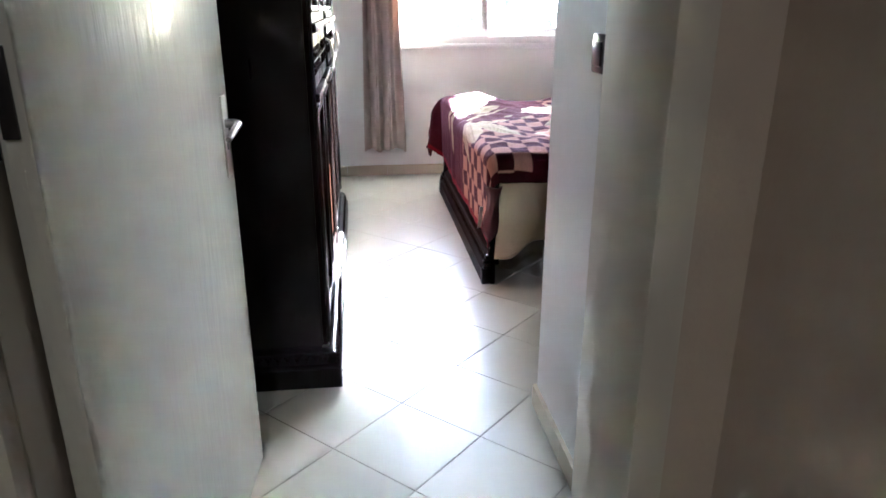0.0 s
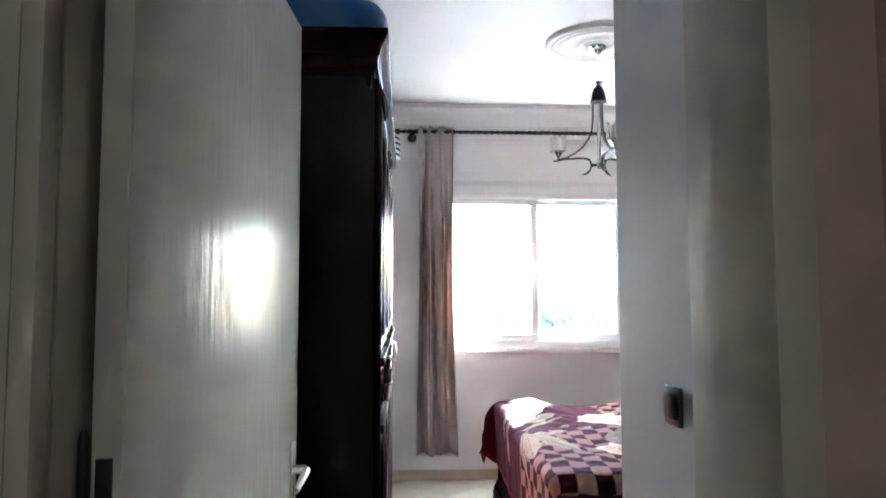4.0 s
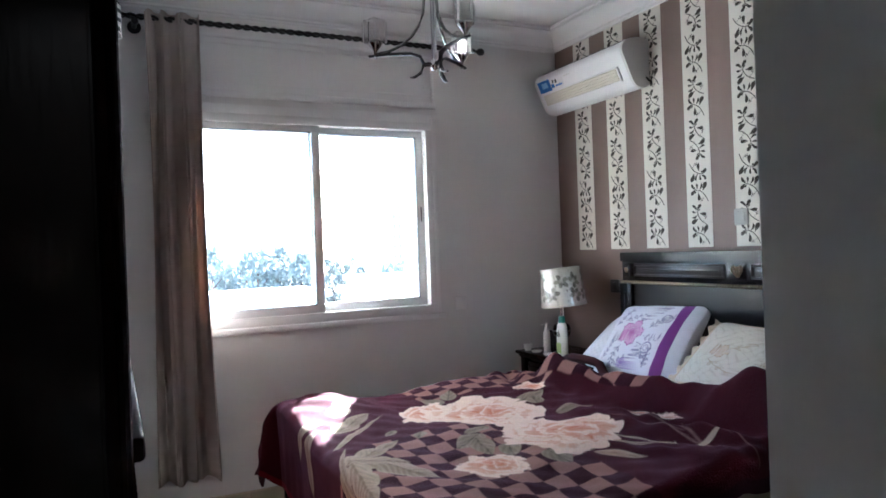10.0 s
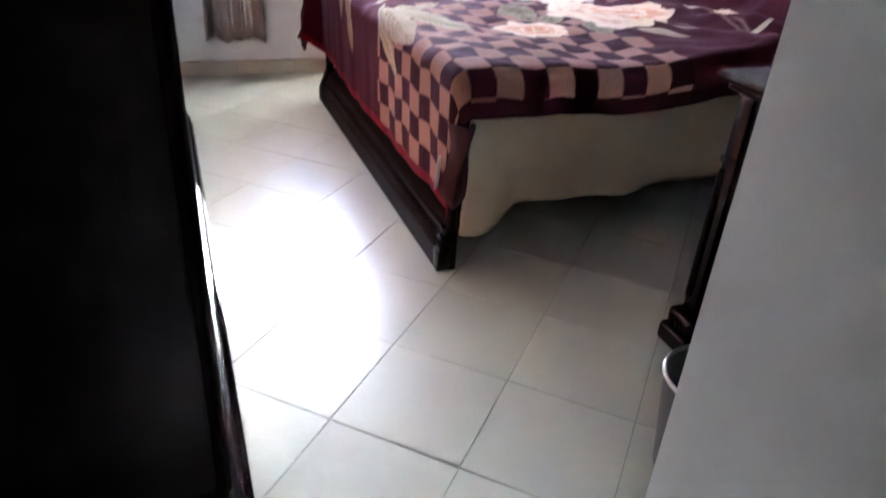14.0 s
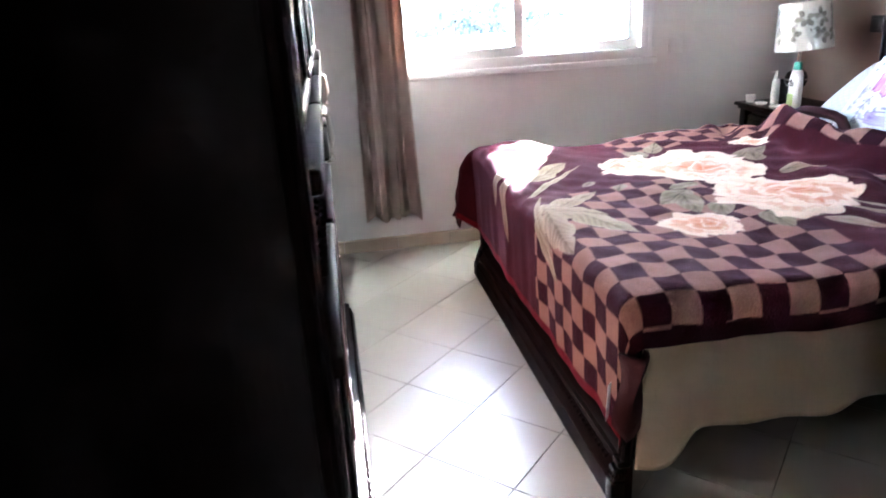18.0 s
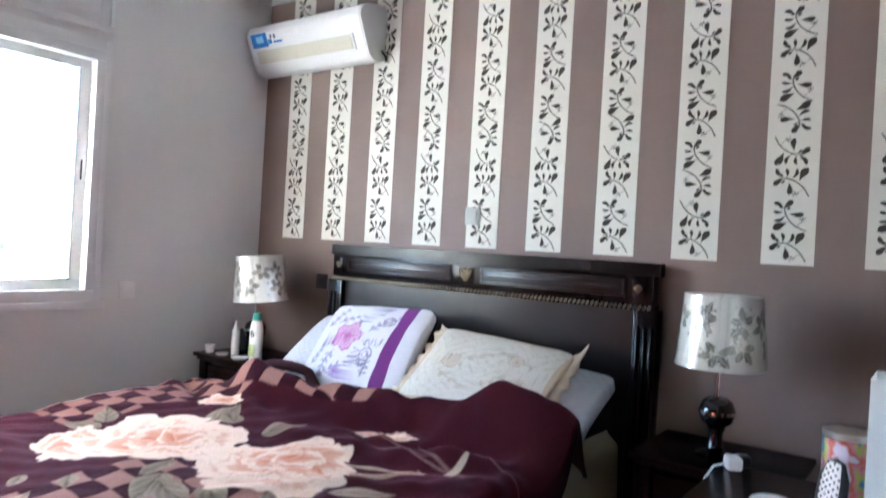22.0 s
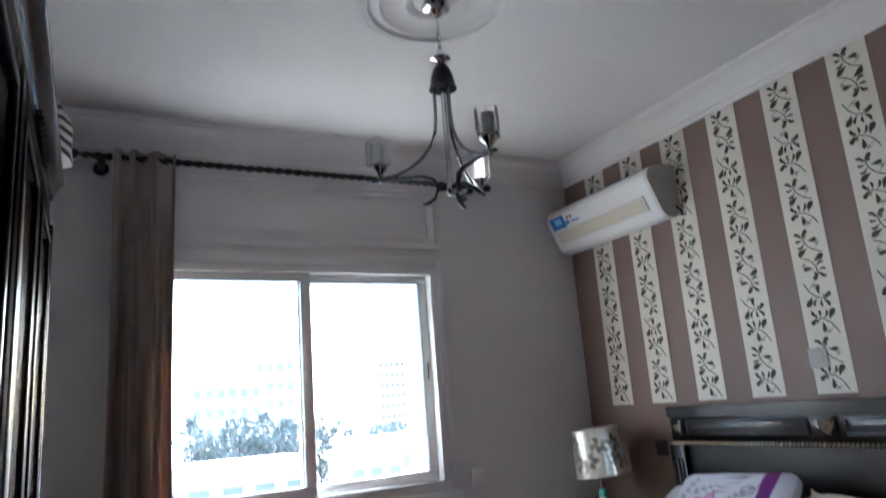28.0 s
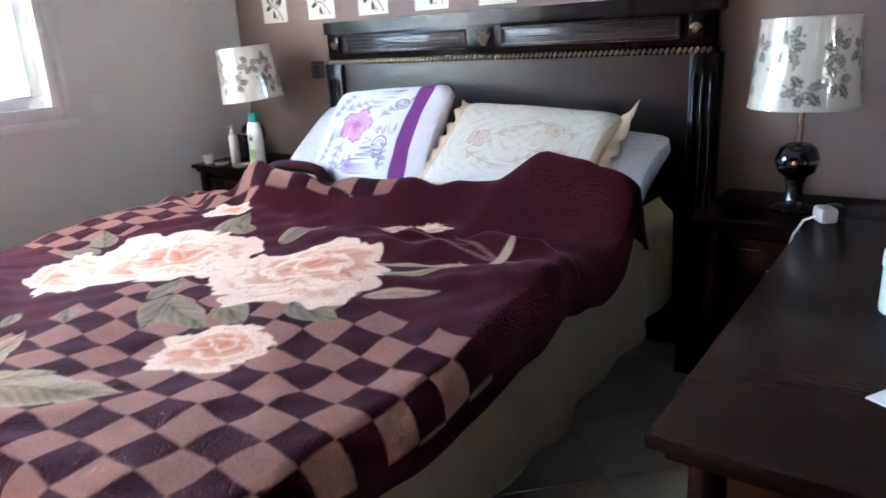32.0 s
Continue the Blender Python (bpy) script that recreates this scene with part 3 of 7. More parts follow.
for y, sgn in ((BY0 + 0.055, -1), (BY1 - 0.055, 1)):
    bm = bmesh.new()
    box(bm, -2.229, y - 0.022, 0.0, -2.185, y + 0.022, 0.078, 0.004)
    box(bm, -2.221, y - 0.020, 0.079, -2.182, y + 0.020, 0.125, 0.005)
    box(bm, -2.211, y - 0.021, 0.1255, -2.170, y + 0.021, 0.150, 0.004)
    part("foot_post", bm, WOOD, bed)
    for dx, dy in ((-2.188, 0.011), (-2.188, -0.011), (-2.167, 0.012), (-2.167, -0.012)):
        bm = bmesh.new()
        lathe(bm, [(0.010, 0.1505), (0.011, 0.16), (0.009, 0.175), (0.009, 0.452), (0.012, 0.462), (0.010, 0.47)], (dx, y + dy, 0), 10)
        part("reed", bm, WOOD, bed)
    part("post_cap", boxes([(-2.198, y - 0.024, 0.4705, -2.155, y + 0.024, 0.515)], bevel=0.005), WOOD, bed)
    bm = bmesh.new()
    carve(bm, (-2.221, y - 0.020, 0.102), (-2.221, y + 0.020, 0.102), 3, 0.010, 0, (-1, 0, 0))
    carve(bm, (-2.218, y + sgn * 0.020, 0.102), (-2.186, y + sgn * 0.020, 0.102), 3, 0.010, 0, (0, sgn, 0))
    carve(bm, (-2.196, y + sgn * 0.024, 0.492), (-2.158, y + sgn * 0.024, 0.492), 3, 0.010, 0, (0, sgn, 0))
    part("carved_band", bm, WOOD_CARVED, bed)["kind"] = "stuff"
bm = bmesh.new()
carve(bm, (-2.208, BY0 + 0.11, 0.112), (-2.208, BY1 - 0.07, 0.112), 64, 0.014, 0, (-1, 0, 0))
part("carved_moulding", bm, WOOD_CARVED, bed, "carved leaf moulding along the foot rail")["kind"] = "stuff"
for y0, y1 in ((BY0 + 0.085, BY0 + 0.12), (BY1 - 0.045, BY1 - 0.01)):
    part("side_rail", boxes([(-2.13, y0, 0.30, -0.05, y1, 0.44)], bevel=0.004), WOOD, bed)
part("slat_base", boxes([(-2.13, BY0 + 0.05, 0.40, -0.05, BY1 - 0.05, 0.43)]), WOOD, bed)

MATTRESS = mat("pale_mattress_ticking", (0.6, 0.57, 0.5), 0.8, spread=0.1, scale=5, bump=0.002, bump_scale=40)
solo("mattress", boxes([(-2.10, BY0 + 0.05, 0.432, -0.06, BY1 - 0.05, 0.64)], bevel=0.05), MATTRESS, "pale sprung mattress on the bed", "mattress")


def cloth(name, cols, rows, place, tint, mats, thick, label, category, close=False):
    """A sheet of cloth from a place and a tint for each (s, t)."""
    s, t = np.meshgrid(np.linspace(0, 1, cols), np.linspace(0, 1, rows), indexing="ij")
    p = place(s, t)
    verts = np.stack([q.ravel() for q in p], 1)
    idx = np.arange(cols * rows).reshape(cols, rows)
    faces = np.stack([idx[:-1, :-1].ravel(), idx[1:, :-1].ravel(), idx[1:, 1:].ravel(), idx[:-1, 1:].ravel()], 1)
    me = bpy.data.meshes.new(name)
    me.from_pydata(verts.tolist(), [], faces.tolist())
    for m in mats:
        me.materials.append(m)
    if tint is not None:
        col = np.ones((cols * rows, 4))
        col[:, :3] = np.stack([q.ravel() for q in tint(s, t)], 1)
        at = me.color_attributes.new("tint", "FLOAT_COLOR", "POINT")
        at.data.foreach_set("color", col.ravel())
    me.shade_smooth()
    ob = tagged(new(name, me), label, category)
    if thick:
        mod = ob.modifiers.new("thickness", "SOLIDIFY")
        mod.thickness = thick
        mod.offset = -1
        mod.material_offset = len(mats) - 1
        mod.material_offset_rim = len(mats) - 1
    return ob


def smooth01(x):
    x = np.clip(x, 0, 1)
    return x * x * (3 - 2 * x)


# ---- blanket ----
U0, U1, V0, V1 = -2.185, -0.60, -2.435, -0.52     # where the top ends and the drape begins
FOOT, NEAR, FAR = 0.45, 0.145, 0.36                # lengths that hang down


def uv(s, t):
    return U0 - FOOT + s * (U1 - U0 + FOOT), V0 - NEAR + t * (V1 - V0 + NEAR + FAR)


def blanket_place(s, t):
    u, v = uv(s, t)
    qx, qy = np.maximum(u, U0 + 0.03), np.clip(v, V0 + 0.03, V1 - 0.03)
    dx, dy = u - qx, v - qy
    dy = np.where(dy < 0, dy * (1 - 0.45 * smooth01((u + 0.80) / 0.2)), dy)
    d = np.hypot(dx, dy)
    nx, ny = dx / np.maximum(d, 1e-6), dy / np.maximum(d, 1e-6)
    R = 0.06
    arc = np.minimum(d, R * math.pi / 2)
    hor = R * np.sin(arc / R)
    drop = R * (1 - np.cos(arc / R)) + np.maximum(d - R * math.pi / 2, 0)
    over = np.maximum(d - 0.05, 0)
    along = np.where(np.abs(dx) > np.abs(dy), v, u)
    wave = 0.016 * np.sin(along * 15 + 0.6) + 0.012 * np.sin(along * 27 + 2.0) + 0.006 * np.sin(along * 51)
    near_side = (dy < 0) & (np.abs(dy) > np.abs(dx))
    wave = np.where(near_side, wave * 0.35, wave)
    foot_side = (dx < 0) & (np.abs(dx) >= np.abs(dy))
    hor = hor + over * np.where(foot_side, -0.03, 0.05) + wave * np.where(foot_side, 0.2, 1.0) * np.minimum(over / 0.25, 1)
    hor = hor + np.where(near_side, 0.055 * smooth01((u + 1.05) / 0.3) * np.minimum(d / 0.08, 1), 0)
    corner = np.where((dx < 0) & (dy > 0), smooth01(2.4 * np.abs(nx * ny)), 0)     # the far corner stands out in a fold
    hor = hor + corner * (0.060 * smooth01(d / 0.2) + 0.12 * over)
    drop = drop - 0.22 * corner * over
    x, y = qx + nx * hor, qy + ny * hor
    top = 0.662 + 0.045 * smooth01((qx + 1.7) / 1.1)
    top = top + 0.010 * np.sin(qx * 7 + qy * 4) * smooth01((qx + 2.2) / 0.5) + 0.006 * np.sin(qx * 5 - qy * 11)
    top = top + 0.075 * np.exp(-((qx + 2.0) / 0.22) ** 2 - ((qy + 0.72) / 0.24) ** 2)
    top = top + 0.0045 * np.sin(qx * 23 + 3 * np.sin(qy * 7)) * np.sin(qy * 19 + 2 * np.sin(qx * 9)) + 0.003 * np.sin(qx * 41 + qy * 17) * np.sin(qy * 33)
    fold = smooth01((qx + 1.25) / 0.3) * smooth01((-1.45 - qy) / 0.4)
    top = top + fold * (0.016 * np.sin((qx + 0.22 * qy) * 34 + 2 * np.sin(qy * 3)) + 0.006 * np.sin((qx - 0.5 * qy) * 52))
    ridge_x = -0.70 - 0.10 * smooth01((qy + 1.9) / 1.0) + 0.012 * np.sin(qy * 6)
    ridge_h = 0.105 + 0.125 * np.exp(-(np.abs(qy + 2.27) / 0.27) ** 2.6) + 0.035 * np.exp(-((qy + 1.10) / 0.16) ** 2) - 0.10 * smooth01((qy + 0.98) / 0.3) - 0.004 * np.sin(qy * 9 + 1)
    top = top + ridge_h * np.exp(-((qx - ridge_x) / 0.085) ** 2)
    rumple = smooth01((qx + 1.05) / 0.2) * smooth01((-0.62 - qx) / 0.1)
    top = top + rumple * (0.35 + 0.65 * smooth01((qy + 1.5) / 0.4)) * (0.012 * np.sin(qx * 42 + 5 * np.sin(qy * 4)) + 0.010 * np.sin(qx * 27 - qy * 23))
    top = top + 0.035 * np.exp(-((qx + 0.98 - 0.05 * np.sin(qy * 5)) / 0.05) ** 2) * smooth01((-1.2 - qy) / 0.5)
    top = top + 0.020 * np.exp(-((qx + 1.30 + 0.5 * (qy + 2.0)) / 0.05) ** 2) * smooth01((-1.7 - qy) / 0.4)
    top = top - 0.10 * smooth01((u - U1 + 0.10) / 0.10) * smooth01((qy + 2.42) / 0.3)
    return x, y, top - drop


BURG, DARK, PINK = np.array([0.040, 0.0055, 0.0095]), np.array([0.023, 0.0032, 0.0070]), np.array([0.27, 0.145, 0.11])
SAGE, SAGE_DARK = (0.30, 0.25, 0.165), (0.10, 0.082, 0.05)


def blanket_print(us, vs):
    """The printed colours on a grid of lengthwise and crosswise places."""
    u, v = np.meshgrid(us, vs, indexing="ij")
    c = np.ones(u.shape + (3,)) * BURG
    cu, cv = 0.0865, 0.0935
    wob_u, wob_v = u + 0.008 * np.sin(v * 7) + 0.003 * np.sin(v * 31 + u * 9), v + 0.008 * np.sin(u * 6) + 0.003 * np.sin(u * 29 - v * 11)
    iu, iv = np.floor((wob_u + 1.395) / cu), np.floor((wob_v + 1.40) / cv)
    light = (iu + iv) % 2 == 0
    near_foot = (iu < 0) & (iv < 0) & (v < -1.42 - 0.23 * smooth01((-2.0 - u) / 0.2))
    far_head = (u > -1.52) & (v > -1.16 + 0.3 * smooth01((-0.75 - u) / 0.4) - 0.50 * smooth01((u + 0.88) / 0.12))
    zone = near_foot | far_head
    c[zone & light] = PINK
    c[zone & ~light] = DARK

    def window(cx, cy, r):
        i0, i1 = np.searchsorted(us, (cx - r, cx + r))
        j0, j1 = np.searchsorted(vs, (cy - r, cy + r))
        return slice(i0, i1), slice(j0, j1)

    def leaf(cx, cy, ang, ln, wd, base=SAGE, vein=SAGE_DARK, lobes=0, bend=0.0):
        k = window(cx, cy, ln * 1.1 + abs(bend))
        a = radians(ang)
        du, dv = u[k] - cx, v[k] - cy
        p = du * math.cos(a) + dv * math.sin(a)
        f = np.clip(p / ln, 0, 1)
        q = -du * math.sin(a) + dv * math.cos(a) - bend * f * f
        w = wd * np.sin(math.pi * f ** 0.7) ** 0.9
        if lobes:
            w = w * (0.66 + 0.34 * np.abs(np.sin(f * math.pi * lobes)) ** 0.6)
        m = (p > 0) & (p < ln) & (np.abs(q) < w)
        ribs = 0.5 + 0.5 * np.cos((p - np.abs(q) * 1.6) * 150 + 3 * np.sin(p * 30))
        edge = smooth01((np.abs(q) / np.maximum(w, 1e-4) - 0.55) / 0.45)
        mix = np.clip(ribs * 0.40 + np.exp(-(q / 0.0045) ** 2) * 0.55 + 0.25 * (q < 0) - 0.35 * edge, 0, 1)[..., None]
        c[k][m] = (np.array(base) * (1 - mix) + np.array(vein) * mix)[m]

    def bloom(cx, cy, rx, ry, ang, seed, rings=((1.08, 7), (0.82, 6), (0.55, 5), (0.30, 3))):
        k = window(cx, cy, max(rx, ry) * 1.45)
        a = radians(ang)
        p0 = ((u[k] - cx) * math.cos(a) + (v[k] - cy) * math.sin(a)) / rx
        q0 = (-(u[k] - cx) * math.sin(a) + (v[k] - cy) * math.cos(a)) / ry
        p = p0 + 0.09 * np.sin(q0 * 4 + seed * 3) + 0.03 * np.sin(q0 * 13 + p0 * 7)
        q = q0 + 0.09 * np.sin(p0 * 4 + seed * 5) + 0.03 * np.sin(p0 * 12 - q0 * 6)
        rng = np.random.RandomState(int(seed * 10) + 7)
        for ring, (size, n) in enumerate(rings):
            off = np.array((0.10, -0.06)) * ring
            for j in rng.permutation(n):
                phi = 2 * math.pi * (j + rng.uniform(-0.25, 0.25)) / n + seed + ring * 0.5
                grow = size * rng.uniform(0.78, 1.18)
                wide = grow * math.sin(math.pi / n) * rng.uniform(1.15, 1.55)
                pp, qq = p - off[0], q - off[1]
                x1, y1 = pp * math.cos(phi) + qq * math.sin(phi), -pp * math.sin(phi) + qq * math.cos(phi)
                x1 = x1 - 0.42 * grow
                rr = np.hypot(x1 / (0.56 * grow), y1 / wide)
                ta = np.arctan2(y1 / wide, x1 / (0.56 * grow))
                rim = 1 + 0.10 * np.cos(ta * 5 + phi * 3) + 0.07 * np.abs(np.sin(ta * 6 + phi)) + 0.04 * np.cos(ta * 17 + phi)
                e = rr / rim
                f = 0.18 + 0.16 * (ring == 0) + 0.42 * x1 / (0.56 * grow) + 0.62 * smooth01((e - 0.62) / 0.20) - 0.45 * smooth01((e - 0.93) / 0.07) * (ring > 0)
                f = f + (0.13 * np.sin(ta * 21 + 3 * np.sin(ta * 5)) + 0.07 * np.sin(ta * 43 + seed)) * smooth01((0.95 - e) / 0.3)
                f = np.clip(f, 0, 1)[..., None]
                tone = np.array([0.49, 0.17, 0.075]) * (1 - f) + np.array([0.72, 0.555, 0.42]) * f
                m = e < 1
                c[k][m] = tone[m]

    # stems, the leaves between the blooms, the blooms
    for L in ((-1.40, -0.90, 60, 0.16, 0.045), (-1.45, -0.95, 110, 0.17, 0.05), (-1.16, -1.22, 20, 0.20, 0.06), (-1.10, -1.45, -20, 0.18, 0.05), (-1.10, -1.30, 75, 0.13, 0.045),
              (-1.58, -1.58, 215, 0.20, 0.055), (-1.62, -1.62, 260, 0.20, 0.05), (-1.50, -1.50, 200, 0.15, 0.04), (-1.48, -1.93, 270, 0.16, 0.055), (-1.42, -1.92, 300, 0.15, 0.05),
              (-1.55, -1.75, 250, 0.16, 0.045), (-1.78, -1.42, 240, 0.10, 0.03), (-1.86, -1.30, 230, 0.09, 0.025)):
        leaf(*L, base=(0.27, 0.225, 0.15))
    leaf(-1.15, -1.90, 285, 0.30, 0.030, base=(0.40, 0.32, 0.21), vein=(0.17, 0.12, 0.07), bend=0.05)
    leaf(-1.25, -1.98, 300, 0.26, 0.026, base=(0.36, 0.28, 0.19), vein=(0.17, 0.12, 0.07), bend=0.06)
    leaf(-1.36, -2.06, 305, 0.20, 0.024, base=(0.42, 0.32, 0.24), vein=(0.26, 0.18, 0.12))
    bloom(-1.60, -1.08, 0.10, 0.17, 140, 5.2, ((1.0, 4), (0.6, 3)))
    bloom(-1.41, -1.23, 0.25, 0.28, 15, 0.4)
    bloom(-1.30, -1.76, 0.21, 0.26, 15, 1.9)
    bloom(-1.71, -1.93, 0.095, 0.115, 30, 3.0, ((1.05, 5), (0.7, 4), (0.35, 3)))
    bloom(-0.97, -1.03, 0.060, 0.09, 10, 4.1, ((1.05, 5), (0.6, 4)))
    bloom(-0.86, -1.81, 0.036, 0.12, 20, 2.0, ((1.0, 4), (0.6, 3)))
    # the large pale foliage at the foot
    for L in ((-2.13, -1.62, 301, 0.38, 0.074), (-2.20, -1.66, 36, 0.38, 0.064), (-2.17, -1.66, 264, 0.38, 0.062), (-2.20, -1.64, 238, 0.31, 0.048), (-2.17, -1.62, 330, 0.24, 0.052)):
        leaf(*L, base=(0.37, 0.30, 0.205), vein=(0.16, 0.125, 0.075), lobes=3)
    leaf(-2.27, -1.86, 77, 0.46, 0.016, base=(0.33, 0.27, 0.19), vein=(0.22, 0.17, 0.11), bend=-0.05)
    leaf(-2.17, -1.42, 52, 0.50, 0.016, base=(0.33, 0.27, 0.19), vein=(0.22, 0.17, 0.11), bend=-0.06)
    for L in ((-2.10, -1.20, 40, 0.30, 0.06), (-2.04, -1.02, 62, 0.26, 0.06), (-2.16, -1.14, 200, 0.30, 0.05), (-2.10, -1.06, 170, 0.26, 0.045)):
        leaf(*L, base=(0.31, 0.255, 0.17), vein=(0.14, 0.11, 0.07), lobes=2)
    # thin sprays and the pale crescent towards the head
    for i in range(9):
        leaf(-0.93 + 0.012 * i - 0.10 * (i % 2), -1.66 - 0.055 * i, 283 - 3.5 * i, 0.34 + 0.05 * (i % 3), 0.0035, base=(0.22, 0.13, 0.11), vein=(0.15, 0.08, 0.07), bend=0.05 - 0.012 * i)
    k = window(-0.98, -2.20, 0.15)
    moon = (np.hypot(u[k] + 0.97, v[k] + 2.185) < 0.082) & (np.hypot(u[k] + 0.945, v[k] + 2.155) > 0.088)
    c[k][moon] = (0.40, 0.32, 0.23)
    c[v < V0 - NEAR + 0.05] = DARK
    c[u < U0 - FOOT + 0.035] = np.array([0.13, 0.006, 0.012])
    return c


def blanket_tint(s, t):
    """The print, averaged over the neighbourhood of each vertex."""
    n = 3
    us, vs = uv(s[:, 0], 0)[0], uv(0, t[0])[1]
    du, dv = us[1] - us[0], vs[1] - vs[0]
    step = (np.arange(n) + 0.5) / n - 0.5
    fine = blanket_print((us[:, None] + du * step).ravel(), (vs[:, None] + dv * step).ravel())
    c = fine.reshape(len(us), n, len(vs), n, 3).mean(axis=(1, 3))
    c = np.clip(c * np.random.RandomState(3).uniform(0.90, 1.10, c.shape[:2])[..., None], 0, 1)
    return c[..., 0], c[..., 1], c[..., 2]


FLEECE = painted("printed_fleece", 0.9, bump=0.003, bump_scale=160)
fp = FLEECE.node_tree.nodes["Principled BSDF"].inputs
fp["Specular IOR Level"].default_value = 0.03
fp["Sheen Weight"].default_value = 0.10
fp["Sheen Roughness"].default_value = 0.45
fp["Sheen Tint"].default_value = (0.92, 0.48, 0.66, 1)
LINING = mat("red_blanket_lining", (0.042, 0.0028, 0.0055), 0.85, spread=0.3, scale=20, bump=0.002, bump_scale=120)
blanket = cloth("blanket", 460, 520, blanket_place, blanket_tint, [FLEECE, LINING], 0.014,
                "burgundy fleece blanket with pink checks and peach roses", "blanket")

# its turned-down corner at the foot, showing the lining
bm = bmesh.new()
rows = []
for i in range(9):
    s = i / 8
    row = []
    for j in range(7):
        t = j / 6
        x = -2.225 + 0.085 * t + 0.012 * math.sin(3 * t + 5 * s)
        y = -2.42 - 0.055 * math.sin(math.pi * t) * (1 - s * 0.5) - 0.02
        z = 0.50 - 0.27 * s * (1 - 0.55 * abs(t - 0.35))
        row.append(bm.verts.new((x, y, z)))
    rows.append(row)
for a, b in zip(rows, rows[1:]):
    for k in range(6):
        bm.faces.new((a[k], a[k + 1], b[k + 1], b[k]))
flap = part("corner_flap", bm, LINING, blanket, "dark red lining at the hanging corner")
flap.modifiers.new("thickness", "SOLIDIFY").thickness = 0.012
bm = bmesh.new()
tube(bm, [(-0.68 + 0.10 * i / 12 + 0.02 * math.sin(i), -0.84 - 0.45 * i / 12, 0.772 + 0.055 * math.sin(math.pi * min(1, i / 9)) ** 0.7 - 0.012 * max(0, i - 8)) for i in range(13)],
     [0.010 + 0.024 * math.sin(math.pi * i / 12) for i in range(13)], 12, flat=0.7)
part("turned_edge", bm, LINING, blanket, "dark red lining turned out at the head")
part("care_label", boxes([(0, -0.001, -0.10, 0.035, 0.001, 0)], m=pose(-2.245, -2.43, 0.40, 0, 12, 55)), WHITE_PLASTIC, blanket, "white cloth care label")


# ---- bedspread under the blanket, hanging on the near side ----
def spread_place(s, t):
    x = -2.145 + s * 2.06 - 0.03 * t * smooth01((0.08 - s) / 0.08)
    hem = 0.15 + 0.065 * smooth01((x + 2.13) / 0.15) + 0.015 * smooth01((x + 1.95) / 0.3) + 0.03 * smooth01((x + 1.6) / 1.0) + 0.05 * smooth01((x + 0.9) / 0.8) + 0.006 * np.sin(x * 9)
    z = 0.632 + 0.06 * smooth01((x + 0.8) / 0.3) - t * (0.632 + 0.05 * smooth01((x + 0.8) / 0.3) - hem)
    y = -2.418 - 0.022 * t - 0.018 * t * np.sin(x * 11 + 1) - 0.012 * t * np.sin(x * 23) + 0.05 * smooth01((0.16 - t) / 0.16)
    y = y - 0.05 * t * np.exp(-((x + 2.06) / 0.09) ** 2)
    return x, y, z


cloth("bedspread", 150, 24, spread_place, None, [SHEET], 0.006, "beige quilted bedspread hanging below the blanket", "bedspread")


# ---- pillows ----
FRILL = mat("beige_quilted_frill", (0.62, 0.52, 0.38), 0.85, spread=0.2, scale=25, bump=0.002, bump_scale=90)


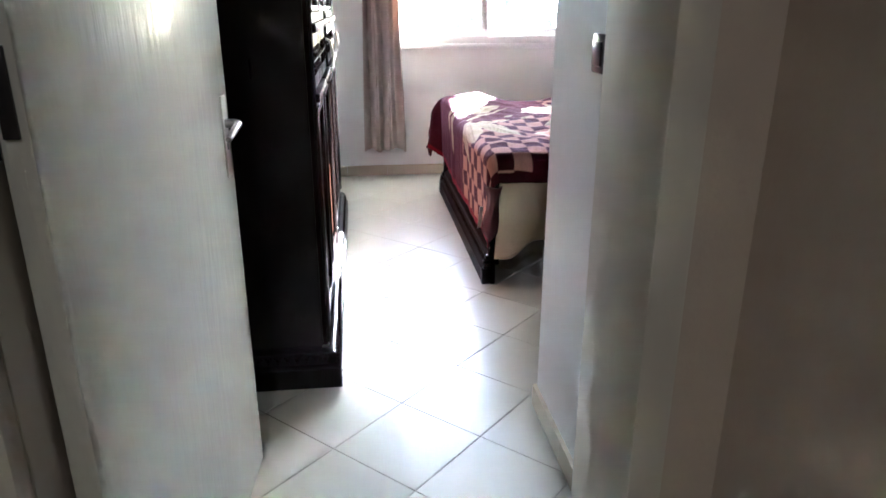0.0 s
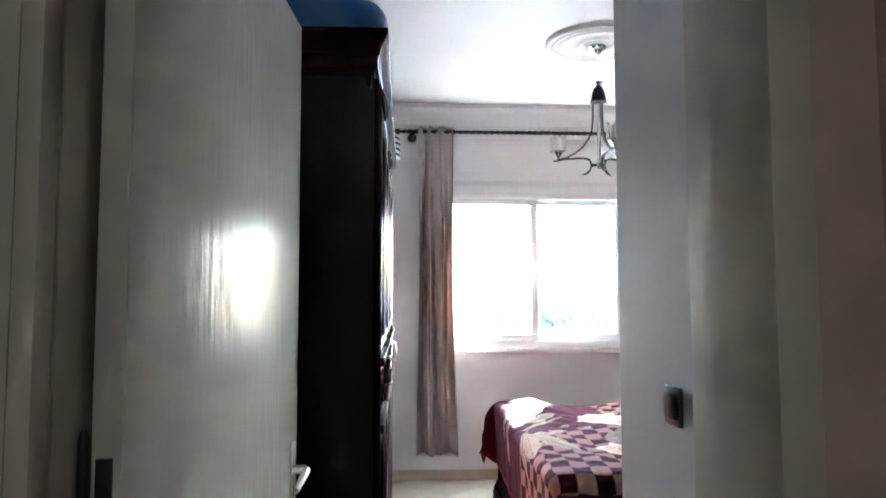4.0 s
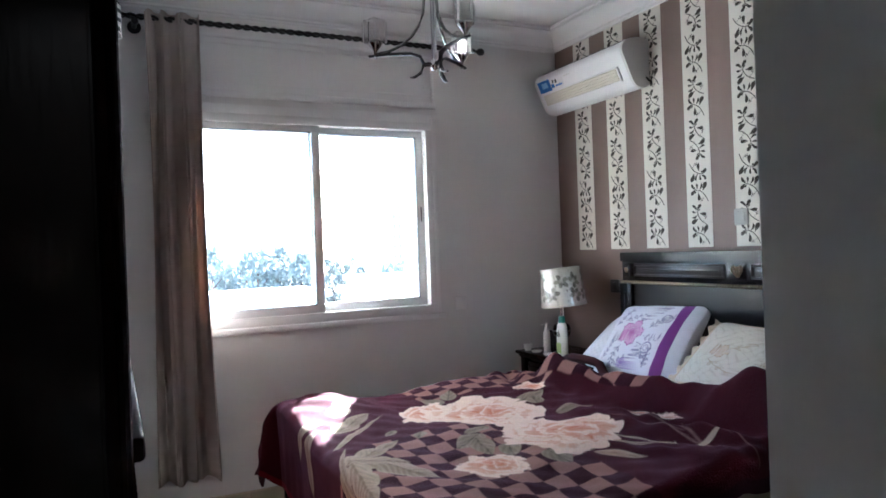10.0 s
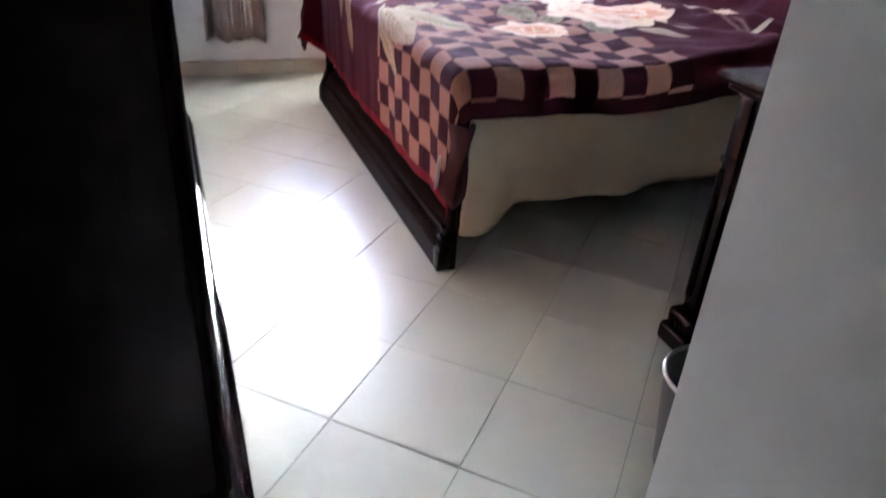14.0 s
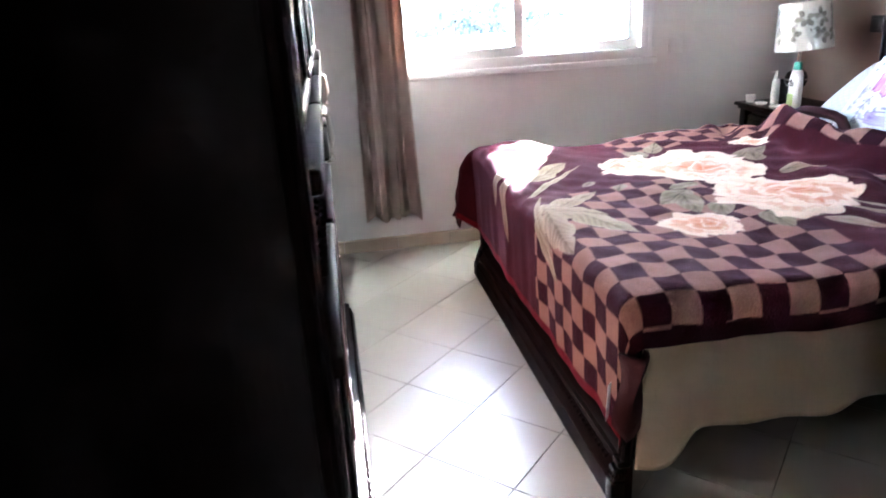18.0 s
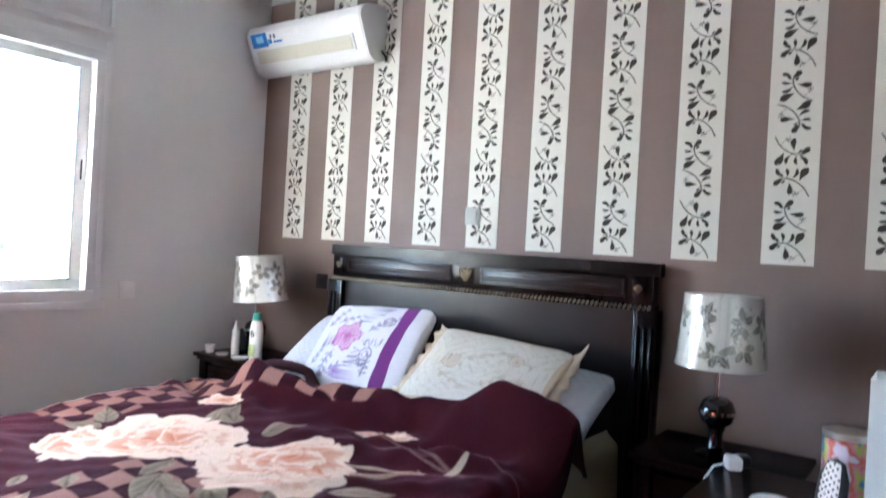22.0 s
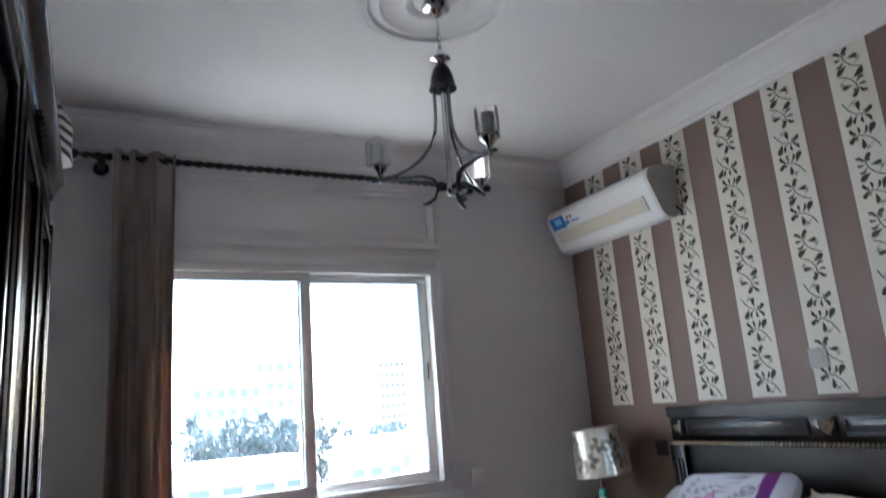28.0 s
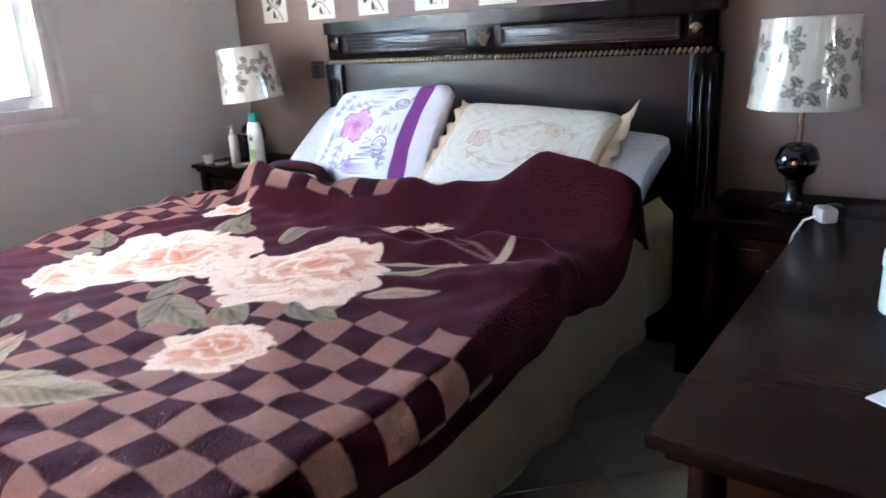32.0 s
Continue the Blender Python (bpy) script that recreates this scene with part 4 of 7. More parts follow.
def pillow(name, centre, size, lean, turn, roll, tint, material, label, tip=0.0, fine=(220, 200)):
    """Leaning back against the headboard; lean from upright, turn round the vertical, roll in its own plane."""
    w, h, th = size
    a = radians(lean)
    m = Matrix(((0, math.sin(a), -math.cos(a), 0), (-1, 0, 0, 0), (0, math.cos(a), math.sin(a), 0), (0, 0, 0, 1)))
    m = Matrix.Translation(centre) @ pose(0, 0, 0, 0, 0, turn) @ m @ pose(0, 0, 0, 0, 0, roll)

    def place(s, t):
        a = s * 2 * math.pi
        side = np.where(t < 0.5, 1, -1)
        k = np.where(t < 0.5, t * 2, 2 - t * 2)
        ca, sa = np.cos(a), np.sin(a)
        e = 0.28
        px = np.sign(ca) * np.abs(ca) ** e
        py = np.sign(sa) * np.abs(sa) ** e
        pinch = 1 - 0.07 * (1 - np.abs(ca * sa) * 2) * k
        x, y = px * k * w / 2 * pinch, py * k * h / 2 * pinch
        bulge = np.sqrt(np.clip((1 - np.abs(x / (w / 2)) ** 2.6) * (1 - np.abs(y / (h / 2)) ** 2.6), 0, 1))
        z = side * th / 2 * bulge + 0.006 * np.sin(x * 22 + y * 9) * bulge
        q = [[m[i][0] * x + m[i][1] * y + m[i][2] * z + m[i][3]] for i in range(3)]
        return q[0][0], q[1][0], q[2][0]

    def colour(s, t):
        a = s * 2 * math.pi
        k = np.where(t < 0.5, t * 2, 2 - t * 2)
        ca, sa = np.cos(a), np.sin(a)
        x = np.sign(ca) * np.abs(ca) ** 0.28 * k
        y = np.sign(sa) * np.abs(sa) ** 0.28 * k
        return tint(x, y, t < 0.5)

    ob = cloth(name, *fine, place, colour, [material], 0, label, "pillow")
    if tip:
        for side in (-1, 1):
            bm = bmesh.new()
            rows = []
            for i in range(31):
                s = i / 30
                up = max(0.0, (s - 0.72) / 0.28) ** 2
                y0, reach = (s - 0.5) * h * 0.94, 0.022 + 0.006 * math.sin(s * 31 + side)
                curl = 0.012 * math.sin(s * 38)
                pts = ((0.455 * w, y0, 0.008), (0.49 * w, y0 + (0.3 * tip if side > 0 else 0) * up, 0.012 + curl * 0.4), (0.49 * w + reach, y0 + (tip if side > 0 else 0) * up, 0.010 + curl + 0.02 * up))
                rows.append([bm.verts.new(m @ Vector((side * p[0], p[1], p[2]))) for p in pts])
            for a0, b0 in zip(rows, rows[1:]):
                for k in range(2):
                    bm.faces.new((a0[k], a0[k + 1], b0[k + 1], b0[k]))
            frill = part("frill", bm, FRILL, ob, "beige frilled edge")
            frill.modifiers.new("thickness", "SOLIDIFY").thickness = 0.007
    return ob


def white_tint(x, y, front):
    n = 0.04 * np.sin(x * 40) * np.sin(y * 37)
    return 0.52 + n, 0.53 + n, 0.57 + n


def sprays(c, x, y, rows, ink, thin):
    """Embroidered sprays: a bent stem with pairs of small outlined leaves."""
    for cx, cy, ang, ln, bend, pairs in rows:
        a = radians(ang)
        p = (x - cx) * math.cos(a) + (y - cy) * math.sin(a)
        q = -(x - cx) * math.sin(a) + (y - cy) * math.cos(a) - bend * (p / ln) ** 2
        on = (p > 0) & (p < ln)
        c[on & (np.abs(q) < thin)] = ink
        for i in range(pairs):
            p0 = ln * (i + 0.6) / pairs
            for side in (-1, 1):
                b_ = side * 0.8
                u, w = (p - p0) * math.cos(b_) + q * math.sin(b_), -(p - p0) * math.sin(b_) + q * math.cos(b_)
                size = 0.115 * (1 - 0.35 * i / pairs)
                r = ((u - size / 2) / (size / 2)) ** 2 + (w / (size * 0.24)) ** 2
                c[(r < 1) & (r > 0.45)] = ink
                c[(r < 0.12)] = ink


def petals(c, x, y, cx, cy, r0, n, inner, outer, squash=0.85):
    r, th = np.hypot(x - cx, (y - cy) * squash), np.arctan2((y - cy) * squash, x - cx)
    edge = r0 * (0.62 + 0.38 * np.abs(np.cos(th * n / 2)) ** 0.7) * (1 + 0.05 * np.sin(th * 17))
    f = np.clip(r / np.maximum(edge, 1e-3), 0, 1)
    ray = (np.sin(th * n * 6) > 0.35) & (f > 0.25) & (f < 0.85)
    tone = np.array(inner) * (1 - f[..., None]) + np.array(outer) * f[..., None]
    tone[ray] = tone[ray] * 0.55 + 0.30
    tone[f > 0.93] = np.array(inner) * 0.7
    m = r < edge
    c[m] = tone[m]


def flower_tint(x, y, front):
    c = np.ones(x.shape + (3,)) * np.array([0.60, 0.60, 0.65])
    sprays(c, x, y, ((-0.85, 0.30, 55, 0.55, 0.10, 4), (-0.62, 0.42, 35, 0.50, -0.08, 4), (-0.10, 0.45, 40, 0.60, 0.12, 5), (-0.20, 0.35, 75, 0.50, -0.10, 4), (0.10, 0.20, 55, 0.60, -0.10, 5),
                     (0.05, 0.00, -20, 0.45, 0.10, 4), (-0.05, -0.15, -60, 0.60, 0.12, 5), (-0.40, -0.25, -110, 0.55, 0.10, 4), (-0.50, -0.10, 190, 0.42, -0.10, 4), (-0.80, -0.60, 60, 0.45, 0.10, 4),
                     (-0.20, -0.60, 20, 0.55, -0.10, 4), (0.30, -0.80, 80, 0.50, 0.08, 4), (-0.60, -0.85, 30, 0.50, 0.06, 4)), np.array([0.17, 0.155, 0.25]), 0.008)
    for cx, cy, r0 in ((0.24, -0.30, 0.11), (0.36, 0.50, 0.09), (-0.02, -0.45, 0.09), (-0.86, 0.10, 0.07)):
        r = np.hypot(x - cx, (y - cy) * 0.8)
        c[np.abs(r - r0) < 0.011] = (0.20, 0.18, 0.29)
        c[np.abs(r - r0 * 0.5) < 0.009] = (0.28, 0.26, 0.36)
    petals(c, x, y, -0.30, 0.10, 0.30, 5, (0.36, 0.10, 0.29), (0.56, 0.28, 0.50))
    petals(c, x, y, -0.22, -0.72, 0.13, 5, (0.20, 0.12, 0.34), (0.34, 0.26, 0.50))
    c[(x > 0.50) & (x < 0.72)] = (0.155, 0.016, 0.19)
    c[~front] = (0.70, 0.70, 0.73)
    return c[..., 0], c[..., 1], c[..., 2]


def quilt_tint(x, y, front):
    c = np.ones(x.shape + (3,)) * np.array([0.58, 0.545, 0.465])
    line = np.abs(np.sin(x * 16 + 2.5 * np.sin(y * 9)) * np.sin(y * 12 + 2.5 * np.cos(x * 10)))
    c[line < 0.10] = (0.50, 0.46, 0.38)
    sprays(c, x, y, ((-0.78, 0.00, 25, 0.45, -0.12, 3), (-0.30, 0.10, 20, 0.60, 0.12, 4), (0.20, 0.45, -30, 0.50, 0.10, 3), (-0.50, -0.30, -40, 0.50, 0.10, 3), (0.25, -0.20, 10, 0.50, -0.10, 3), (-0.05, -0.55, 25, 0.45, 0.08, 3)),
           np.array([0.40, 0.33, 0.23]), 0.009)
    petals(c, x, y, -0.42, -0.02, 0.17, 5, (0.42, 0.30, 0.20), (0.56, 0.45, 0.33))
    petals(c, x, y, 0.42, 0.30, 0.11, 5, (0.44, 0.33, 0.22), (0.57, 0.46, 0.34))
    rim = np.maximum(np.abs(x), np.abs(y)) > 0.93
    c[rim | ~front] = (0.50, 0.38, 0.26)
    return c[..., 0], c[..., 1], c[..., 2]


LINEN = painted("printed_cotton", 0.8, bump=0.0015, bump_scale=90)
QUILTED = painted("quilted_cotton", 0.8, bump=0.005, bump_scale=42)
pillow("pillow", (-0.30, -1.07, 0.86), (0.62, 0.42, 0.15), 52, 0, -4, white_tint, LINEN, "plain white pillow under the printed one")
pillow("pillow", (-0.34, -2.02, 0.825), (0.88, 0.42, 0.16), 62, 0, 0, white_tint, LINEN, "grey-white pillow lying flat at the headboard")
pillow("pillow", (-0.385, -1.30, 0.910), (0.62, 0.49, 0.14), 41, 0, 4, flower_tint, LINEN, "white pillow with a lilac flower and purple band", fine=(440, 340))
pillow("pillow", (-0.40, -1.965, 0.885), (0.69, 0.43, 0.14), 50, 0, -4, quilt_tint, QUILTED, "cream quilted pillow with beige frilled edge", tip=0.055, fine=(440, 340))

# ---- wardrobe ----
WX, WB, WYN, WYF = -2.945, -3.54, -3.29, -1.08
ward = thing("wardrobe", "very dark carved wooden wardrobe with four doors", "wardrobe", (-3.25, -2.2, 0))
part("body", boxes([(WB, WYN, 0.14, WX - 0.022, WYF, 2.18)]), WOOD, ward)
prof = [(0, 0.0), (0.045, 0.0), (0.045, 0.075), (0.034, 0.088), (0.03, 0.09), (0.026, 0.132), (0.012, 0.142), (0, 0.142)]
bm = bmesh.new()
sweep(bm, prof, [(WB, WYF, 0), (WX, WYF, 0), (WX, WYN, 0), (WB, WYN, 0)][::-1])
part("plinth", bm, WOOD, ward)
bm = bmesh.new()
carve(bm, (WX + 0.030, WYN - 0.02, 0.111), (WX + 0.030, WYF, 0.111), 70, 0.016, 0, (1, 0, 0))
carve(bm, (WX + 0.005, WYN - 0.028, 0.111), (WB, WYN - 0.028, 0.111), 18, 0.016, 0, (0, -1, 0))
part("carved_band", bm, WOOD_CARVED, ward, "carved foliage band on the plinth")["kind"] = "stuff"
prof = [(0, 0.0), (0.006, 0.0), (0.010, 0.022), (0.018, 0.026), (0.018, 0.060), (0.024, 0.064), (0.029, 0.084), (0.040, 0.103), (0.048, 0.120), (0.053, 0.125), (0.053, 0.145), (0, 0.145)]
bm = bmesh.new()
sweep(bm, prof, [(WB, WYF, 2.18), (WX - 0.022, WYF, 2.18), (WX - 0.022, WYN, 2.18), (WB, WYN, 2.18)][::-1])
box(bm, WB, WYN + 0.002, 2.181, WX - 0.024, WYF - 0.002, 2.324)
part("cornice", bm, WOOD_LONG, ward)
bm = bmesh.new()
for yc in (-2.77, -1.64):
    carve(bm, (WX + 0.002, yc - 0.16, 2.225), (WX + 0.002, yc + 0.16, 2.225), 9, 0.024, 0, (1, 0, 0))
part("carved_crest", bm, WOOD_CARVED, ward)["kind"] = "stuff"
doors = [(-3.285, -2.742), (-2.738, -2.192), (-2.188, -1.637), (-1.633, -1.085)]
for k, (ya, yb) in enumerate(doors):
    z0, z1, st = 0.145, 2.175, 0.085
    d = part("door", boxes([(WX - 0.0215, ya, z0, WX - 0.0182, yb, z1)]), WOOD, ward)
    for y in (ya, yb - st):
        part("stile", boxes([(WX - 0.018, y, z0, WX, y + st, z1)], bevel=0.004), WOOD_CARVED, d)
    for za, zb in ((z0, z0 + 0.09), (z1 - 0.09, z1), (0.97, 1.29)):
        part("rail", boxes([(WX - 0.018, ya + st + 0.0005, za, WX - 0.0003, yb - st - 0.0005, zb)], bevel=0.004), WOOD_CARVED, d)
    for za, zb in ((z0 + 0.092, 0.968), (1.292, z1 - 0.092)):
        part("panel", boxes([(WX - 0.018, ya + st + 0.001, za, WX - 0.010, yb - st - 0.001, zb), (WX - 0.009, ya + st + 0.045, za + 0.045, WX - 0.003, yb - st - 0.045, zb - 0.045)], bevel=0.003), WOOD_RED, d)
        part("panel_moulding", boxes([(WX, ya + st - 0.006, za - 0.006, WX + 0.008, yb - st + 0.006, za + 0.014), (WX, ya + st - 0.006, zb - 0.014, WX + 0.008, yb - st + 0.006, zb + 0.006),
                                      (WX, ya + st - 0.006, za + 0.0142, WX + 0.008, ya + st + 0.014, zb - 0.0142), (WX, yb - st - 0.014, za + 0.0142, WX + 0.008, yb - st + 0.006, zb - 0.0142)], bevel=0.003), WOOD, d)
    for za in (1.225, 1.01):
        part("rail_moulding", boxes([(WX + 0.0002, ya + 0.01, za, WX + 0.022, yb - 0.01, za + 0.03)], bevel=0.006), WOOD_CARVED, d)
    bm = bmesh.new()
    carve(bm, (WX + 0.004, ya + 0.10, 1.155), (WX + 0.004, yb - 0.10, 1.155), 12, 0.020, 0, (1, 0, 0))
    carve(bm, (WX + 0.004, ya + 0.10, 1.105), (WX + 0.004, yb - 0.10, 1.105), 12, 0.018, 0, (1, 0, 0))
    part("carving", bm, WOOD_CARVED, d, "carved scrollwork panel")["kind"] = "stuff"
    yh = yb - 0.035
    bm = bmesh.new()
    if k % 2:
        tube(bm, [(WX, yh, 1.03), (WX + 0.028, yh, 1.045), (WX + 0.034, yh, 1.10), (WX + 0.028, yh, 1.155), (WX, yh, 1.17)], [0.004, 0.006, 0.007, 0.006, 0.004], 8)
        part("handle", bm, STEEL, d, "curved steel pull handle")
    bm = bmesh.new()
    for dy in (-0.012, 0.012):
        tube(bm, [(WX + 0.002, (ya if k % 2 == 0 else yb) + dy, 0.17), (WX + 0.002, (ya if k % 2 == 0 else yb) + dy, 2.15)], 0.007, 8)
    part("pilaster", bm, WOOD, d)

BLUE = mat("blue_plastic_wrap", (0.015, 0.09, 0.26), 0.3, spread=0.5, scale=9, bump=0.006, bump_scale=16, coat=0.3)
GREYCLOTH = mat("grey_wool", (0.10, 0.095, 0.09), 0.9, spread=0.4, scale=14, bump=0.003, bump_scale=120)


def lump(bm, x0, y0, z0, x1, y1, z1, e=0.45, seg=20, wob=0.06, seed=0.0):
    """A soft packed bundle with a flat underside."""
    rows = []
    c = Vector(((x0 + x1) / 2, (y0 + y1) / 2, z0))
    for i in range(seg + 1):
        v = math.pi / 2 * i / seg
        row = []
        for j in range(seg * 2):
            a = math.pi * j / seg
            cx, sx = math.cos(a), math.sin(a)
            px = math.copysign(abs(cx) ** e, cx)
            py = math.copysign(abs(sx) ** e, sx)
            k = math.cos(v) ** e
            w = 1 + wob * math.sin(3 * a + seed) * math.sin(2 * v + seed) + wob * 0.4 * math.sin(9 * a + 5 * v)
            row.append(bm.verts.new(c + Vector((px * k * (x1 - x0) / 2 * w, py * k * (y1 - y0) / 2 * w, math.sin(v) ** e * (z1 - z0) * (1 + 0.1 * wob * math.sin(5 * a))))))
        rows.append(row)
    for a, b in zip(rows, rows[1:]):
        for j in range(seg * 2):
            k = (j + 1) % (seg * 2)
            bm.faces.new((a[j], a[k], b[k], b[j]))
    bm.faces.new(rows[0])
    bm.faces.new(rows[-1])
    return bm


solo("storage_bag", lump(bmesh.new(), -3.50, -3.33, 2.326, -2.915, -2.75, 2.45, 0.3, 16, 0.03), BLUE, "blue plastic storage bag lying on the wardrobe", "bag")
bm = bmesh.new()
pts = [(-3.22 + (0.018 + 0.0021 * i) * math.cos(i * 0.55) * 1.0, -3.34, 2.552 + (0.018 + 0.0021 * i) * math.sin(i * 0.55)) for i in range(36)]
ra = [bm.verts.new(p) for p in pts]
rb = [bm.verts.new((p[0], -2.85, p[2])) for p in pts]
for i in range(35):
    bm.faces.new((ra[i], ra[i + 1], rb[i + 1], rb[i]))
roll = solo("rolled_blanket", bm, GREYCLOTH, "rolled grey woollen blanket lying on the storage bag", "blanket")
roll.modifiers.new("thickness", "SOLIDIFY").thickness = 0.011
STRIPED = mat("striped_bag_cloth", (0.45, 0.44, 0.42), 0.8, spread=0.2, scale=8)
nt = STRIPED.node_tree
wv = nt.nodes.new("ShaderNodeTexWave")
wv.bands_direction = "Z"
wv.inputs["Scale"].default_value = 9.0
tc = nt.nodes.new("ShaderNodeTexCoord")
nt.links.new(tc.outputs["Object"], wv.inputs["Vector"])
rp = nt.nodes.new("ShaderNodeValToRGB")
rp.color_ramp.interpolation = "CONSTANT"
rp.color_ramp.elements[0].color = (0.02, 0.02, 0.022, 1)
rp.color_ramp.elements[1].color = (0.62, 0.60, 0.56, 1)
rp.color_ramp.elements[1].position = 0.45
nt.links.new(wv.outputs["Fac"], rp.inputs["Fac"])
nt.links.new(rp.outputs["Color"], nt.nodes["Principled BSDF"].inputs["Base Color"])
solo("striped_bag", lump(bmesh.new(), -3.35, -1.36, 2.326, -2.905, -1.10, 2.56, 0.6, 14, 0.08, 1.0), STRIPED, "black and white striped cloth bag on the wardrobe", "bag")

# ---- dresser ----
DX0, DX1, DY0, DY1, DZ = -1.74, -0.47, -3.52, -2.92, 0.775
dr = thing("dresser", "dark wooden dresser with drawers and carved feet", "dresser", (-1.1, -3.2, 0))
bm = boxes([(DX0, DY0, DZ - 0.026, DX1, DY1, DZ)], bevel=0.008)
box(bm, DX0 + 0.022, DY0, DZ - 0.048, DX1 - 0.02, DY1 - 0.022, DZ - 0.0262, 0.006)
part("top", bm, WOOD_LONG, dr)
part("body", boxes([(DX0 + 0.075, DY0 + 0.005, 0.10, DX1 - 0.05, DY1 - 0.07, DZ - 0.0485)]), WOOD, dr)
part("side_panel", boxes([(DX0 + 0.050, DY0 + 0.075, 0.10, DX0 + 0.074, DY1 - 0.098, DZ - 0.0495)], bevel=0.003), WOOD, dr)
for x in (DX0 + 0.066, DX1 - 0.07):
    for y in (DY1 - 0.072, DY0 + 0.05):
        bm = bmesh.new()
        box(bm, x - 0.024, y - 0.022, 0.115, x + 0.024, y + 0.022, DZ - 0.049, 0.004)
        box(bm, x - 0.030, y - 0.028, 0.555, x + 0.030, y + 0.028, 0.572, 0.004)
        lathe(bm, [(0.006, 0.16), (0.010, 0.17), (0.010, 0.53), (0.006, 0.54)], (x - 0.024, y + 0.012, 0), 8)
        part("corner_post", bm, WOOD, dr)
        bm = bmesh.new()
        box(bm, x - 0.06, y - 0.06, 0.0, x + 0.06, y + 0.06, 0.062, 0.014, 3)
        box(bm, x - 0.048, y - 0.048, 0.063, x + 0.048, y + 0.048, 0.115, 0.012, 3)
        carve(bm, (x - 0.05, y - 0.03, 0.085), (x - 0.05, y + 0.03, 0.085), 3, 0.015, 0, (-1, 0, 0))
        carve(bm, (x - 0.03, y + 0.05, 0.085), (x + 0.03, y + 0.05, 0.085), 3, 0.015, 0, (0, 1, 0))
        part("foot", bm, WOOD, dr, "carved bracket foot")
for r in range(3):
    for c in range(3):
        xa = DX0 + 0.12 + c * 0.352
        za = 0.13 + r * 0.195
        d = part("drawer", boxes([(xa, DY1 - 0.07, za, xa + 0.342, DY1 - 0.052, za + 0.185), (xa + 0.03, DY1 - 0.052, za + 0.03, xa + 0.312, DY1 - 0.046, za + 0.155)], bevel=0.004), WOOD_LONG, dr)
        bm = bmesh.new()
        lathe(bm, [(0.004, 0.0), (0.005, 0.012), (0.012, 0.02), (0.013, 0.026), (0.006, 0.032)], (xa + 0.171, DY1 - 0.046, za + 0.092), 12, axis="y")
        part("knob", bm, GILT, d)

# its mirror, and the clothes hung on the mirror's corner
MIRROR = bpy.data.materials.new("mirror_glass")
MIRROR.use_nodes = True
mb = MIRROR.node_tree.nodes["Principled BSDF"]
mb.inputs["Metallic"].default_value, mb.inputs["Roughness"].default_value, mb.inputs["Base Color"].default_value = 1.0, 0.02, (0.82, 0.84, 0.83, 1)
mi = thing("dresser_mirror", "dark carved wooden mirror standing on the dresser", "mirror", (-1.1, -3.48, DZ))
MX0, MX1, MZ0, MZ1 = -1.62, -0.58, DZ + 0.001, 2.02
part("frame", boxes([(MX0, -3.52, MZ0, MX0 + 0.08, -3.475, MZ1), (MX1 - 0.08, -3.52, MZ0, MX1, -3.475, MZ1), (MX0 + 0.08, -3.52, MZ0, MX1 - 0.08, -3.475, MZ0 + 0.08),
                     (MX0 + 0.08, -3.52, MZ1 - 0.08, MX1 - 0.08, -3.475, MZ1)], bevel=0.01), WOOD, mi)
part("glass", boxes([(MX0 + 0.08, -3.505, MZ0 + 0.08, MX1 - 0.08, -3.495, MZ1 - 0.08)]), MIRROR, mi, "mirror glass", smooth=False)
bm = boxes([(MX0 - 0.04, -3.525, MZ1 + 0.001, MX1 + 0.04, -3.455, MZ1 + 0.05)], bevel=0.012)
carve(bm, (MX0 + 0.1, -3.47, MZ1 + 0.07), (MX1 - 0.1, -3.47, MZ1 + 0.07), 14, 0.03, 0, (0, 1, 0))
part("crest", bm, WOOD, mi)
hg = thing("hanging_scarf", "white cloth and dark strap hung over the mirror", "scarf", (-1.45, -3.47, MZ1 + 0.05))
bm = bmesh.new()
rows = []
for i in range(10):
    s = i / 9
    rows.append([bm.verts.new((-1.52 + 0.16 * t / 5 + 0.01 * math.sin(7 * s), -3.45 + 0.008 * math.sin(t * 2 + 4 * s) + (-0.05 * (1 - s * 5) if s < 0.2 else 0), MZ1 + 0.062 - (0.22 - 0.03 * t) * max(0, s - 0.1)))
                 for t in range(6)])
for a, b in zip(rows, rows[1:]):
    for k in range(5):
        bm.faces.new((a[k], a[k + 1], b[k + 1], b[k]))
o = part("cloth", bm, WHITE_PLASTIC, hg)
o.modifiers.new("thickness", "SOLIDIFY").thickness = 0.004
bm = bmesh.new()
tube(bm, [(-1.58, -3.50, MZ1 + 0.055), (-1.58, -3.44, MZ1 + 0.06), (-1.575, -3.435, MZ1 - 0.02), (-1.56, -3.435, MZ1 - 0.10), (-1.55, -3.435, MZ1 - 0.02)], 0.014, 8)
part("strap", bm, BLACK_PLASTIC, hg, "dark strap with a metal clip")

# ---- nightstands ----
NZ = 0.735


